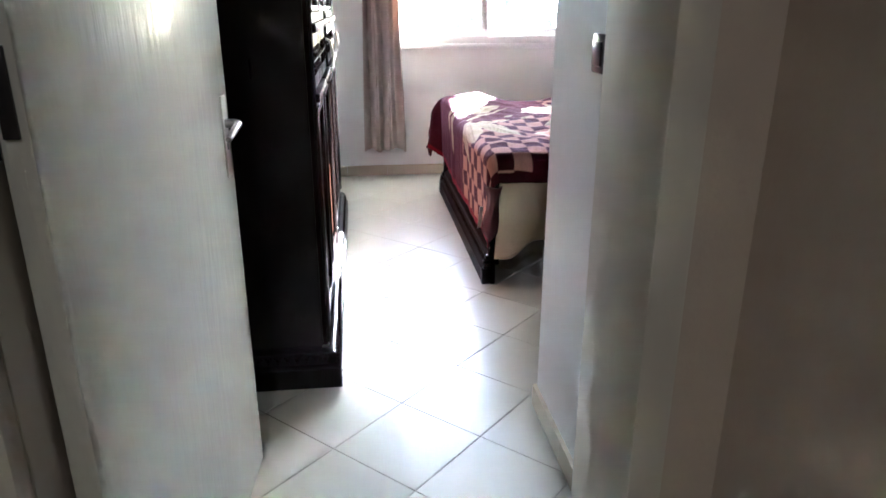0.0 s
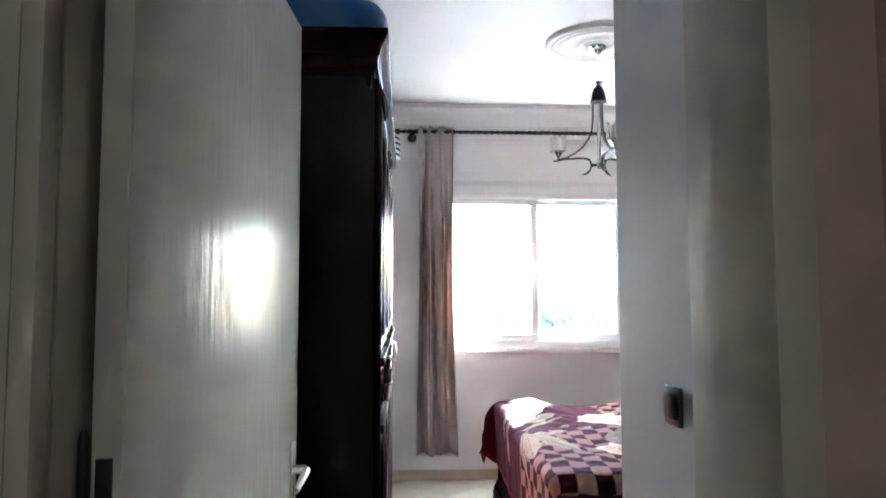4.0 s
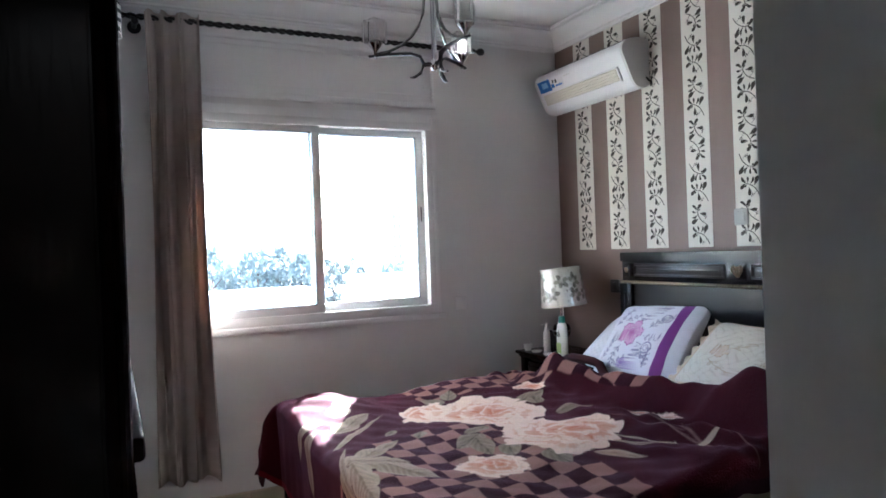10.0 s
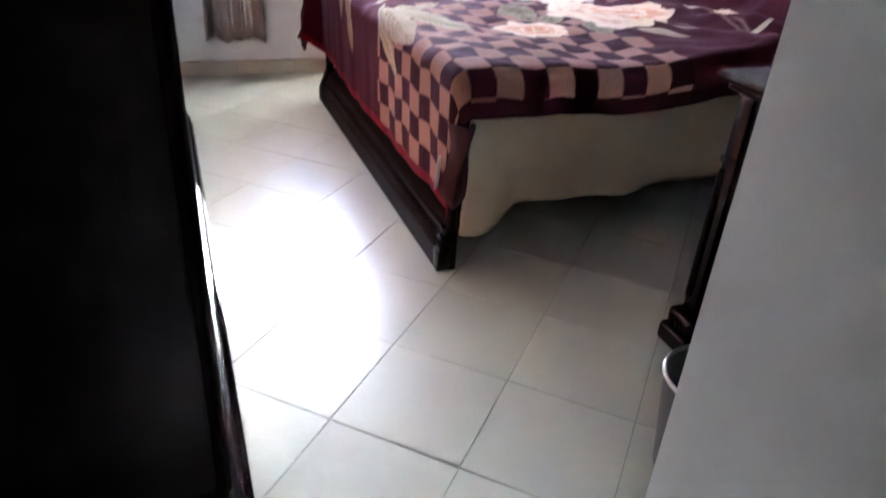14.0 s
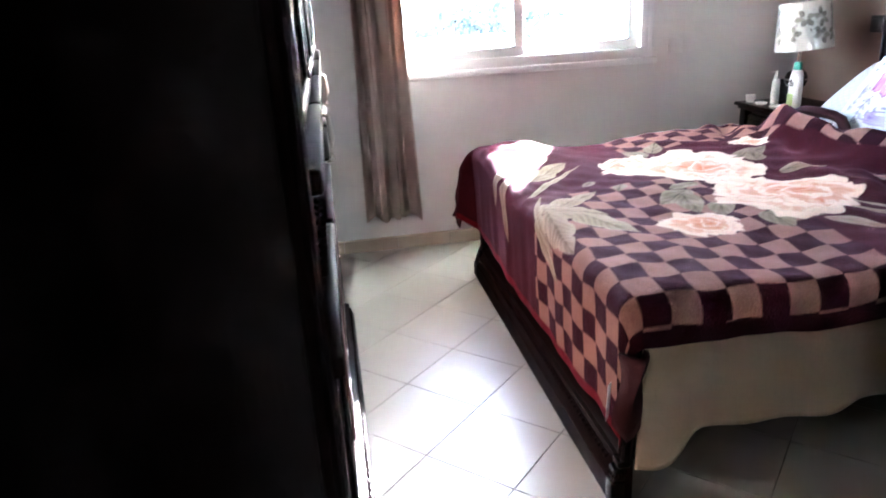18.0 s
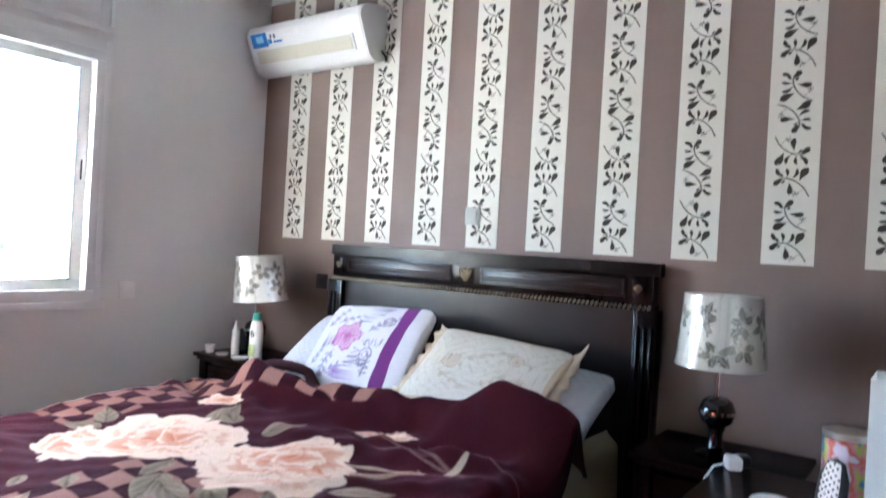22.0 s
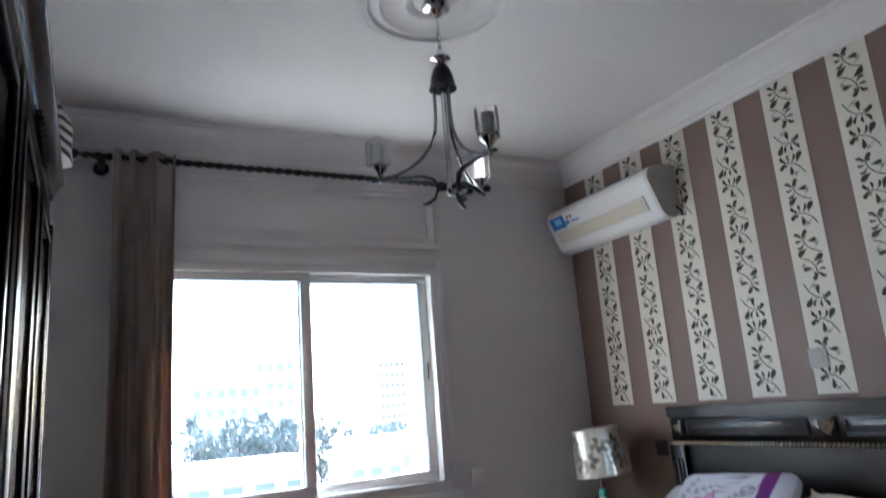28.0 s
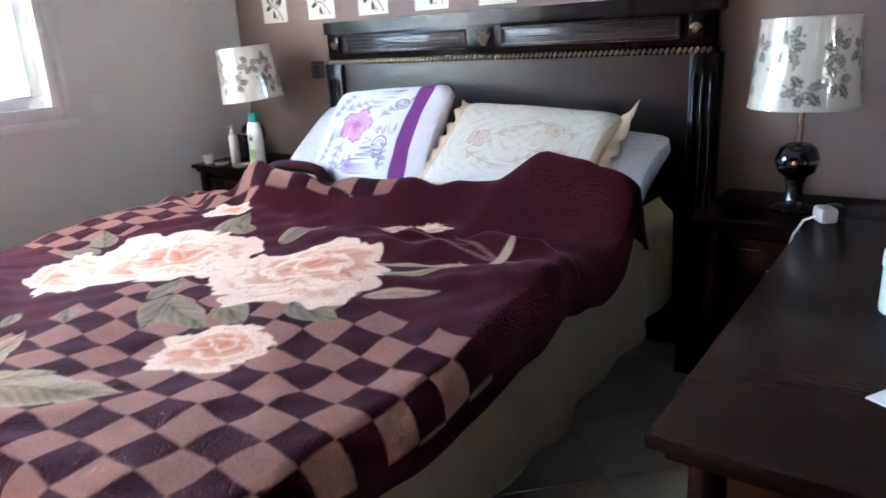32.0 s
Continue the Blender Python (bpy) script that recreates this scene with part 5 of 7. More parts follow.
def nightstand(name, y0, y1, label):
    x0, x1 = -0.43, -0.03
    yc = (y0 + y1) / 2
    n = thing(name, label, "nightstand", ((x0 + x1) / 2, yc, 0), group="nightstands beside the bed")
    bm = boxes([(x0 - 0.025, y0, NZ - 0.022, x1, y1, NZ)], bevel=0.006)
    box(bm, x0 - 0.008, y0 + 0.015, NZ - 0.042, x1, y1 - 0.015, NZ - 0.0222, 0.005)
    part("top", bm, WOOD_LONG, n)
    part("body", boxes([(x0 + 0.03, y0 + 0.035, 0.09, x1, y1 - 0.035, NZ - 0.0425)]), WOOD, n)
    for y in (y0 + 0.05, y1 - 0.05):
        bm = boxes([(x0 + 0.005, y - 0.028, 0.0, x0 + 0.06, y + 0.028, NZ - 0.043)], bevel=0.005)
        part("corner_post", bm, WOOD, n)
    for k in range(3):
        za = 0.11 + k * 0.19
        d = part("drawer", boxes([(x0 + 0.014, y0 + 0.085, za, x0 + 0.0295, y1 - 0.085, za + 0.178), (x0 + 0.008, y0 + 0.11, za + 0.03, x0 + 0.0138, y1 - 0.11, za + 0.148)], bevel=0.003), WOOD_LONG, n)
        bm = bmesh.new()
        for s in (-1, 1):
            carve(bm, (x0 + 0.004, yc + s * 0.035, za + 0.09), (x0 + 0.004, yc + s * 0.012, za + 0.09), 2, 0.012, 0, (-1, 0, 0))
        tube(bm, [(x0 + 0.006, yc - 0.045, za + 0.09), (x0 - 0.012, yc - 0.03, za + 0.075), (x0 - 0.014, yc, za + 0.068), (x0 - 0.012, yc + 0.03, za + 0.075), (x0 + 0.006, yc + 0.045, za + 0.09)], 0.004, 6)
        part("pull", bm, STEEL, d, "ornate metal drawer pull")
    return n


nightstand("nightstand", -0.60, -0.045, "dark wooden nightstand crowded with toiletries")
nightstand("nightstand", -3.13, -2.60, "dark wooden nightstand with a lamp and charger")

# ---- bedside lamps ----
SHADE = painted("printed_lampshade_film", 0.4, bump=0.005, bump_scale=34)
SHADE.node_tree.nodes["Mapping"].inputs["Scale"].default_value = (1, 1, 0.10)
SHADE.node_tree.nodes["Principled BSDF"].inputs["Coat Weight"].default_value = 1.0
SHADE.node_tree.nodes["Principled BSDF"].inputs["Coat Roughness"].default_value = 0.14
BALL = mat("black_glazed_ceramic", (0.010, 0.008, 0.009), 0.08, coat=0.6)

WRAP = bpy.data.materials.new("clear_plastic_film")
WRAP.use_nodes = True
wt = WRAP.node_tree
wt.nodes.clear()
w_out, w_mix = wt.nodes.new("ShaderNodeOutputMaterial"), wt.nodes.new("ShaderNodeMixShader")
w_clear, w_gloss = wt.nodes.new("ShaderNodeBsdfTransparent"), wt.nodes.new("ShaderNodeBsdfGlossy")
w_mix.inputs["Fac"].default_value = 0.13
w_gloss.inputs["Roughness"].default_value = 0.10
wt.links.new(w_clear.outputs["BSDF"], w_mix.inputs[1])
wt.links.new(w_gloss.outputs["BSDF"], w_mix.inputs[2])
wt.links.new(w_mix.outputs["Shader"], w_out.inputs["Surface"])


def bedside_lamp(x, y, zb, h, tilt, seed, label):
    lp = thing("table_lamp", label, "lamp", (x, y, NZ), group="bedside lamps")
    bm = bmesh.new()
    lathe(bm, [(0.0, 0.0), (0.062, 0.0), (0.064, 0.006), (0.05, 0.014), (0.03, 0.02), (0.0, 0.022)], (x, y, NZ), 28)
    part("foot", bm, BALL, lp)
    bm = bmesh.new()
    lathe(bm, [(0.0, 0.0225), (0.026, 0.0225), (0.028, 0.03), (0.024, 0.036), (0.024, 0.085), (0.03, 0.09), (0.03, 0.098), (0.0, 0.1)], (x, y, NZ), 24)
    part("neck", bm, BALL, lp)
    bm = bmesh.new()
    lathe(bm, [(0.0, 0.10), (0.03, 0.102), (0.052, 0.12), (0.060, 0.145), (0.0605, 0.148)], (x, y, NZ), 28)
    lathe(bm, [(0.0605, 0.160), (0.060, 0.163), (0.05, 0.19), (0.03, 0.204), (0.0, 0.207)], (x, y, NZ), 28)
    part("ball", bm, BALL, lp, "glossy black ceramic ball")
    bm = bmesh.new()
    lathe(bm, [(0.056, 0.148), (0.0625, 0.149), (0.0625, 0.159), (0.056, 0.160)], (x, y, NZ), 28)
    lathe(bm, [(0.0, 0.2072), (0.009, 0.2072), (0.009, 0.33), (0.0, 0.33)], (x, y, NZ), 12)
    part("stem", bm, CHROME, lp, "chrome stem and band")

    def place(s, t):
        a = -s * 2 * math.pi
        r = (0.148 - 0.022 * t) * (1 + 0.012 * np.sin(a * 2 + seed))
        return x + r * np.cos(a), y + r * np.sin(a) , zb + h * t + 0 * a

    def tint(s, t):
        c = np.ones(s.shape + (3,)) * np.array([0.72, 0.70, 0.63])
        g = np.random.RandomState(int(seed * 10) + 1)
        p0, q0 = s * 0.93, t * h
        for k in range(15):
            cs, ct, an = (k * 0.137 + g.uniform(-0.03, 0.03)) % 1 * 0.93, h * (0.28 if k % 2 else 0.68) + g.uniform(-0.02, 0.02), g.uniform(0, 6.28)
            p, q = (p0 - cs + 0.465) % 0.93 - 0.465, q0 - ct
            for j in range(5):
                a = an + j * 1.05
                u2, v2 = p * math.cos(a) + q * math.sin(a), -p * math.sin(a) + q * math.cos(a)
                ln = 0.058 if j % 2 else 0.045
                kk = np.clip((u2 - 0.006) / ln, 0, 1)
                m = (u2 > 0.006) & (u2 < ln + 0.006) & (np.abs(v2) < 0.017 * np.sin(math.pi * kk) * (0.8 + 0.2 * np.sin(kk * 25)))
                c[m] = (0.13, 0.125, 0.10) if j % 3 else (0.27, 0.255, 0.20)
                c[m & (np.abs(v2) < 0.002)] = (0.42, 0.40, 0.33)
            for j in range(4):
                dp, dq = g.uniform(-0.06, 0.06), g.uniform(-0.06, 0.06)
                c[np.hypot(p - dp, q - dq) < 0.004] = (0.20, 0.19, 0.15)
        return c[..., 0], c[..., 1], c[..., 2]

    sh = cloth("shade", 200, 70, place, tint, [SHADE], 0.002, "", "")
    for key in ("label", "category"):
        if key in sh:
            del sh[key]
    sh["label"] = "printed leaf lampshade still in plastic film"
    sh.parent = lp
    sh.matrix_parent_inverse = lp.matrix_basis.inverted()
    bm = bmesh.new()
    for z, r in ((zb + 0.004, 0.148), (zb + h - 0.004, 0.127)):
        tube(bm, [(x + r * math.cos(a), y + r * math.sin(a), z) for a in (2 * math.pi * i / 36 for i in range(36))], 0.003, 6, closed=True)
    for a in (0, 2.1, 4.2):
        tube(bm, [(x, y, NZ + 0.325), (x + 0.126 * math.cos(a), y + 0.126 * math.sin(a), zb + h - 0.004)], 0.002, 5)
    rings = part("shade_ring", bm, STEEL, lp)
    fold = random.Random(int(seed * 100))
    creases = [(fold.uniform(0, 6.28), fold.uniform(-0.25, 0.25), fold.uniform(0.03, 0.08), fold.uniform(0.002, 0.005)) for _ in range(34)]
    verts, faces, n, rows = [], [], 180, 10
    for j in range(rows):
        t = j / (rows - 1)
        for i in range(n):
            a = 2 * math.pi * i / n
            r = (0.148 - 0.022 * t) * (1 + 0.012 * math.sin(-a * 2 + seed)) + 0.0035
            for a0, slant, wide, high in creases:
                d = (a - a0 - slant * (t - 0.5) * 2 + math.pi) % (2 * math.pi) - math.pi
                r += high * math.exp(-(d / wide) ** 2)
            verts.append((x + r * math.cos(a), y + r * math.sin(a), zb + 0.002 + (h - 0.004) * t))
    for j in range(rows - 1):
        for i in range(n):
            faces.append((j * n + i, j * n + (i + 1) % n, (j + 1) * n + (i + 1) % n, (j + 1) * n + i))
    me = bpy.data.meshes.new("film")
    me.from_pydata(verts, [], faces)
    me.materials.append(WRAP)
    me.shade_smooth()
    film_ob = new("film", me)
    film_ob["label"] = "creased clear plastic film"
    film_ob.parent = lp
    film_ob.matrix_parent_inverse = lp.matrix_basis.inverted()
    lean = Matrix.Translation((x, y, zb + h)) @ Matrix.Rotation(radians(-tilt), 4, Vector((0.7, 0.7, 0))) @ Matrix.Translation((-x, -y, -zb - h))
    for ob in (sh, rings, film_ob):
        ob.data.transform(lean)


bedside_lamp(-0.29, -0.375, 1.05, 0.25, 5.0, 0.7, "black ball table lamp with a leaf-printed shade")
bedside_lamp(-0.27, -2.845, 1.045, 0.25, 0.0, 1.9, "black ball table lamp with film-wrapped shade")

# ---- ceiling rose and chandelier ----
CX, CY = -1.69, -1.50
bm = bmesh.new()
lathe(bm, [(0.0, -0.030), (0.04, -0.030), (0.075, -0.022), (0.085, -0.014), (0.10, -0.028), (0.115, -0.030), (0.125, -0.02), (0.14, -0.014), (0.20, -0.020), (0.215, -0.032), (0.225, -0.032),
           (0.235, -0.022), (0.25, -0.02), (0.262, -0.034), (0.272, -0.034), (0.28, -0.026), (0.292, -0.03), (0.305, -0.03), (0.312, -0.022), (0.312, 0.001), (0.0, 0.001)], (CX, CY, H), 64)
solo("ceiling_rose", bm, PLASTER, "white ringed plaster ceiling rose", "ceiling rose")
ch = thing("chandelier", "dark metal three-armed chandelier with cube glass shades", "chandelier", (CX, CY, 2.2))
bm = bmesh.new()
lathe(bm, [(0.0, 2.969), (0.05, 2.969), (0.056, 2.962), (0.05, 2.95), (0.026, 2.945), (0.03, 2.938), (0.022, 2.925), (0.008, 2.915), (0.0, 2.912)], (CX, CY, 0), 28)
part("canopy", bm, CHROME, ch, "chrome ceiling canopy")
bm = bmesh.new()
tube(bm, [(CX, CY, 2.914), (CX, CY, 2.845)], 0.004, 8)
for i, z in enumerate((2.832, 2.805, 2.778)):
    ring = []
    for k in range(14):
        a = 2 * math.pi * k / 14
        o = Vector((0.008 * math.cos(a), 0, 0.018 * math.sin(a)))
        if i % 2:
            o = Vector((0, o.x, o.z))
        ring.append(Vector((CX, CY, z)) + o)
    tube(bm, ring, 0.0025, 6, closed=True)
part("chain", bm, CHROME, ch)
bm = bmesh.new()
lathe(bm, [(0.0, 2.762), (0.012, 2.76), (0.036, 2.75), (0.038, 2.743), (0.02, 2.735), (0.012, 2.722), (0.0, 2.72)], (CX, CY, 0), 24)
part("collar", bm, CHROME, ch)
bm = bmesh.new()
lathe(bm, [(0.0, 2.722), (0.018, 2.72), (0.032, 2.70), (0.042, 2.665), (0.048, 2.63), (0.052, 2.622), (0.044, 2.62), (0.0, 2.63)], (CX, CY, 0), 28)
part("bell", bm, BLACK_METAL, ch)
bm = bmesh.new()
tube(bm, [(CX, CY, 2.64), (CX, CY, 2.235)], 0.0115, 12)
lathe(bm, [(0.0, 2.21), (0.012, 2.215), (0.02, 2.235), (0.012, 2.26), (0.0, 2.262)], (CX, CY, 0), 16)
part("stem", bm, CHROME, ch)

CUBE = bpy.data.materials.new("ribbed_clear_glass")
CUBE.use_nodes = True
nt = CUBE.node_tree
b = nt.nodes["Principled BSDF"]
b.inputs["Base Color"].default_value = (0.99, 0.99, 0.98, 1)
b.inputs["Roughness"].default_value = 0.06
b.inputs["Transmission Weight"].default_value = 0.95
b.inputs["IOR"].default_value = 1.08
wv = nt.nodes.new("ShaderNodeTexWave")
wv.inputs["Scale"].default_value = 38.0
tc = nt.nodes.new("ShaderNodeTexCoord")
bp = nt.nodes.new("ShaderNodeBump")
bp.inputs["Distance"].default_value = 0.002
nt.links.new(tc.outputs["Object"], wv.inputs["Vector"])
nt.links.new(wv.outputs["Fac"], bp.inputs["Height"])
nt.links.new(bp.outputs["Normal"], b.inputs["Normal"])
# Sunlight on one glass is put in as emission; the lamp is not on.
GLOW = bpy.data.materials.new("sunlit_glow")
GLOW.use_nodes = True
b = GLOW.node_tree.nodes["Principled BSDF"]
b.inputs["Emission Color"].default_value = (1.0, 0.88, 0.74, 1)
b.inputs["Emission Strength"].default_value = 0.30
BEAD = mat("pale_glass_beads", (0.70, 0.71, 0.69), 0.15, spread=0.3, scale=60)
FROST = mat("frosted_lamp_glass", (0.90, 0.89, 0.86), 0.35, spread=0.2, scale=40)
fn = FROST.node_tree
ft = fn.nodes.new("ShaderNodeBsdfTranslucent")
ft.inputs["Color"].default_value = (0.93, 0.92, 0.88, 1)
fx = fn.nodes.new("ShaderNodeMixShader")
fn.links.new(fn.nodes["Principled BSDF"].outputs["BSDF"], fx.inputs[1])
fn.links.new(ft.outputs["BSDF"], fx.inputs[2])
fn.links.new(fx.outputs["Shader"], fn.nodes["Material Output"].inputs["Surface"])
ARM_R = 0.25
STEEL_DARK = mat("dark_polished_steel", (0.30, 0.31, 0.31), 0.22, metal=1.0)
for k, (ax, ay) in enumerate(((-0.90, 0.43), (0.076, -0.997), (0.824, 0.567))):
    def at(r, z, ax=ax, ay=ay):
        return (CX + ax * r, CY + ay * r, z)
    bm = bmesh.new()
    tube(bm, [at(0.034, 2.628), at(0.035, 2.52), at(0.042, 2.455), at(0.062, 2.405), at(0.095, 2.36), at(0.14, 2.325), at(0.19, 2.302), at(ARM_R - 0.01, 2.292)], 0.0062, 8)
    part("curved_rod", bm, STEEL_DARK, ch)
    bm = bmesh.new()
    tube(bm, [at(ARM_R + 0.03, 2.282), at(ARM_R - 0.05, 2.289), at(0.10, 2.288), at(0.06, 2.275), at(0.045, 2.24), at(0.06, 2.205), at(0.085, 2.188), at(0.105, 2.186)],
         [0.010, 0.011, 0.012, 0.013, 0.013, 0.012, 0.010, 0.005], 10, flat=0.55)
    tube(bm, [at(0.015, 2.24), at(0.045, 2.24)], 0.010, 8)
    arm = part("arm", bm, BLACK_METAL, ch, "flat wrought scroll arm")
    c = at(ARM_R, 0)
    bm = bmesh.new()
    lathe(bm, [(0.0, 2.27), (0.008, 2.272), (0.008, 2.30), (0.014, 2.31), (0.03, 2.33), (0.032, 2.336), (0.0, 2.337)], c, 16)
    cup = part("cup", bm, CHROME, arm, "chrome lamp cup")
    m4 = pose(c[0], c[1], 0, 0, 0, 25 + 30 * k)
    s, w = 0.034, 0.004
    bm = bmesh.new()
    for x0, y0, x1, y1 in ((-s, -s, s, -s + w), (-s, s - w, s, s), (-s, -s + w, -s + w, s - w), (s - w, -s + w, s, s - w)):
        box(bm, x0, y0, 2.342, x1, y1, 2.434, m=m4)
    box(bm, -s, -s, 2.338, s, s, 2.3418, m=m4)
    shade = part("glass_shade", bm, CUBE, arm, "clear cube glass shade with beaded corners", smooth=False)
    shade.visible_shadow = False
    for sx in (-s, s):
        for sy in (-s, s):
            bm = bmesh.new()
            lathe(bm, [(0.0005, 0.0)] + [(0.005 if j % 2 else 0.0034, 0.005 * (j + 1)) for j in range(17)] + [(0.0005, 0.09)], None, 8, m=m4 @ Matrix.Translation((sx, sy, 2.338)))
            part("beaded_corner", bm, BEAD, arm)
    bm = bmesh.new()
    lathe(bm, [(0.0, 2.344), (0.020, 2.344), (0.021, 2.35), (0.021, 2.42), (0.0195, 2.42), (0.0195, 2.35), (0.0, 2.347)], c, 20)
    part("bulb", bm, GLOW if k == 2 else FROST, arm, "frosted lamp tube, sunlight put in as glow" if k == 2 else "frosted lamp tube")
    bm = bmesh.new()
    tube(bm, [(c[0], c[1], 2.42), (c[0], c[1], 2.442)], 0.002, 6)
    part("pin", bm, CHROME, arm)

# ---- air conditioner ----
ac = thing("air_conditioner", "white wall-mounted split air conditioner with a blue sticker", "air conditioner", (-0.1, -0.5, 2.35))
AY0, AY1 = -0.965, -0.045
sec = [(-0.001, 2.40), (-0.001, 2.675), (-0.09, 2.675), (-0.150, 2.664), (-0.188, 2.644), (-0.207, 2.616), (-0.212, 2.585), (-0.135, 2.420), (-0.118, 2.396), (-0.090, 2.380), (-0.04, 2.378)]


def slab(bm, section, y0, y1):
    a = [bm.verts.new((x, y0, z)) for x, z in section]
    b = [bm.verts.new((x, y1, z)) for x, z in section]
    n = len(section)
    for i in range(n):
        j = (i + 1) % n
        bm.faces.new((a[i], a[j], b[j], b[i]))
    bm.faces.new(a)
    bm.faces.new(b)
    return bm


bm = slab(bmesh.new(), sec, AY0 + 0.018, AY1 - 0.018)
part("body", bm, WHITE_PLASTIC, ac)
CAPM = mat("grey_white_plastic", (0.62, 0.62, 0.58), 0.35, spread=0.06, scale=8)
for y0, y1 in ((AY0, AY0 + 0.0175), (AY1 - 0.0175, AY1)):
    part("end_cap", slab(bmesh.new(), [(x * 0.99, z) for x, z in sec], y0, y1), CAPM, ac)
VENT = mat("cream_louvre_plastic", (0.58, 0.55, 0.44), 0.4, spread=0.1, scale=12)
vm = pose(-0.1590, (AY0 + AY1) / 2, 2.470, 0, -25.0, 0)
part("vent_recess", boxes([(-0.006, -0.37, -0.038, 0.004, 0.40, 0.038)], bevel=0.002, m=vm), VENT, ac)
for i in range(4):
    part("louvre", boxes([(-0.012, -0.365, -0.032 + i * 0.018, -0.006, 0.395, -0.020 + i * 0.018)], bevel=0.002, m=vm), VENT, ac)
part("vent_frame", boxes([(-0.010, -0.385, 0.039, 0.004, 0.415, 0.046), (-0.010, -0.385, -0.046, 0.004, 0.415, -0.039), (-0.010, -0.385, -0.0388, 0.004, -0.372, 0.0388)], bevel=0.002, m=vm), WHITE_PLASTIC, ac)
STICK = mat("blue_sticker", (0.01, 0.16, 0.52), 0.35)
sm = pose(-0.1985, 0.0, 2.5560, 0, -25.0, 0) @ Matrix.Diagonal((1, 1.25, 1.15, 1))
part("sticker", boxes([(-0.0012, -0.175, -0.035, 0.0, -0.065, 0.035)], m=sm), STICK, ac, "blue promotional sticker")
part("sticker", boxes([(-0.0012, -0.285, -0.030, 0.0, -0.176, 0.033)], m=sm), WHITE_PLASTIC, ac, "white sticker with pictograms")
part("sticker_mark", boxes([(-0.0022, -0.15, -0.012, -0.0013, -0.10, 0.020)], m=sm), mat("pale_blue_ink", (0.25, 0.5, 0.75), 0.4), ac)
part("sticker_mark", boxes([(-0.0022, -0.205, -0.024, -0.0013, -0.18, 0.0), (-0.0022, -0.275, -0.022, -0.0013, -0.215, -0.012)], m=sm), STICK, ac)
part("sticker_mark", boxes([(-0.0022, -0.235, 0.0, -0.0013, -0.222, 0.02), (-0.0022, -0.21, 0.004, -0.0013, -0.198, 0.02)], m=sm), BLACK_PLASTIC, ac)
part("name_bar", boxes([(-0.0022, -0.36, 0.016, 0.0, -0.305, 0.024)], m=sm), CAPM, ac)
SLOT = mat("dark_grille_slot", (0.05, 0.05, 0.05), 0.6)
for xa, za, xb, zb_ in ((-0.090, 2.675, -0.150, 2.664), (-0.150, 2.664, -0.188, 2.644)):
    gm = pose((xa + xb) / 2, 0, (za + zb_) / 2, 0, math.degrees(math.atan2(za - zb_, xb - xa)) + 180, 0)
    part("top_grille", boxes([(-0.020, AY0 + 0.05 + i * 0.042, -0.0008, 0.020, AY0 + 0.078 + i * 0.042, 0.0008) for i in range(20)], m=gm), SLOT, ac, "dark slots of the top grille", smooth=False)
bm = bmesh.new()
tube(bm, [(-0.03, AY0 - 0.002, 2.44), (-0.03, AY0 - 0.02, 2.42), (-0.012, AY0 - 0.025, 2.40), (-0.004, AY0 - 0.02, 2.44)], 0.006, 8)
part("pipe_end", bm, BLACK_PLASTIC, ac, "black pipe stub at the end")

# ---- curtain rod and curtain ----
rod = thing("curtain_rod", "twisted dark metal curtain rod with ball finials", "curtain rod", (-1.8, -0.1, 2.76))
RY, RZ = -0.11, 2.765
bm = bmesh.new()
for ph in (0, math.pi):
    tube(bm, [(x, RY + 0.008 * math.cos(ph + (x + 3) * 62), RZ + 0.008 * math.sin(ph + (x + 3) * 62)) for x in np.linspace(-2.86, -0.74, 330)], 0.0095, 6)
part("bar", bm, BLACK_METAL, rod)
for s, x in ((-1, -2.86), (1, -0.74)):
    bm = bmesh.new()
    lathe(bm, [(0.0, 0.0), (0.016, 0.0), (0.016, s * 0.014), (0.010, s * 0.02), (0.010, s * 0.03), (0.022, s * 0.045), (0.026, s * 0.06), (0.020, s * 0.078), (0.006, s * 0.088), (0.0, s * 0.092)], (x, RY, RZ), 16, axis="x")
    part("finial", bm, BLACK_METAL, rod)
for x in (-2.80, -0.80):
    bm = bmesh.new()
    lathe(bm, [(0.0, -0.001), (0.036, -0.001), (0.036, -0.012), (0.014, -0.02), (0.010, RY + 0.03), (0.018, RY + 0.02), (0.018, RY - 0.012), (0.0, RY - 0.014)], (x, 0, RZ - 0.028), 20, axis="y")
    part("bracket", bm, BLACK_METAL, rod)

nt = CURTAIN.node_tree
pb = nt.nodes["Principled BSDF"]
tr = nt.nodes.new("ShaderNodeBsdfTranslucent")
tr.inputs["Color"].default_value = (0.40, 0.27, 0.21, 1)
mx = nt.nodes.new("ShaderNodeMixShader")
mx.inputs["Fac"].default_value = 0.10
nt.links.new(pb.outputs["BSDF"], mx.inputs[1])
nt.links.new(tr.outputs["BSDF"], mx.inputs[2])
nt.links.new(mx.outputs["Shader"], nt.nodes["Material Output"].inputs["Surface"])


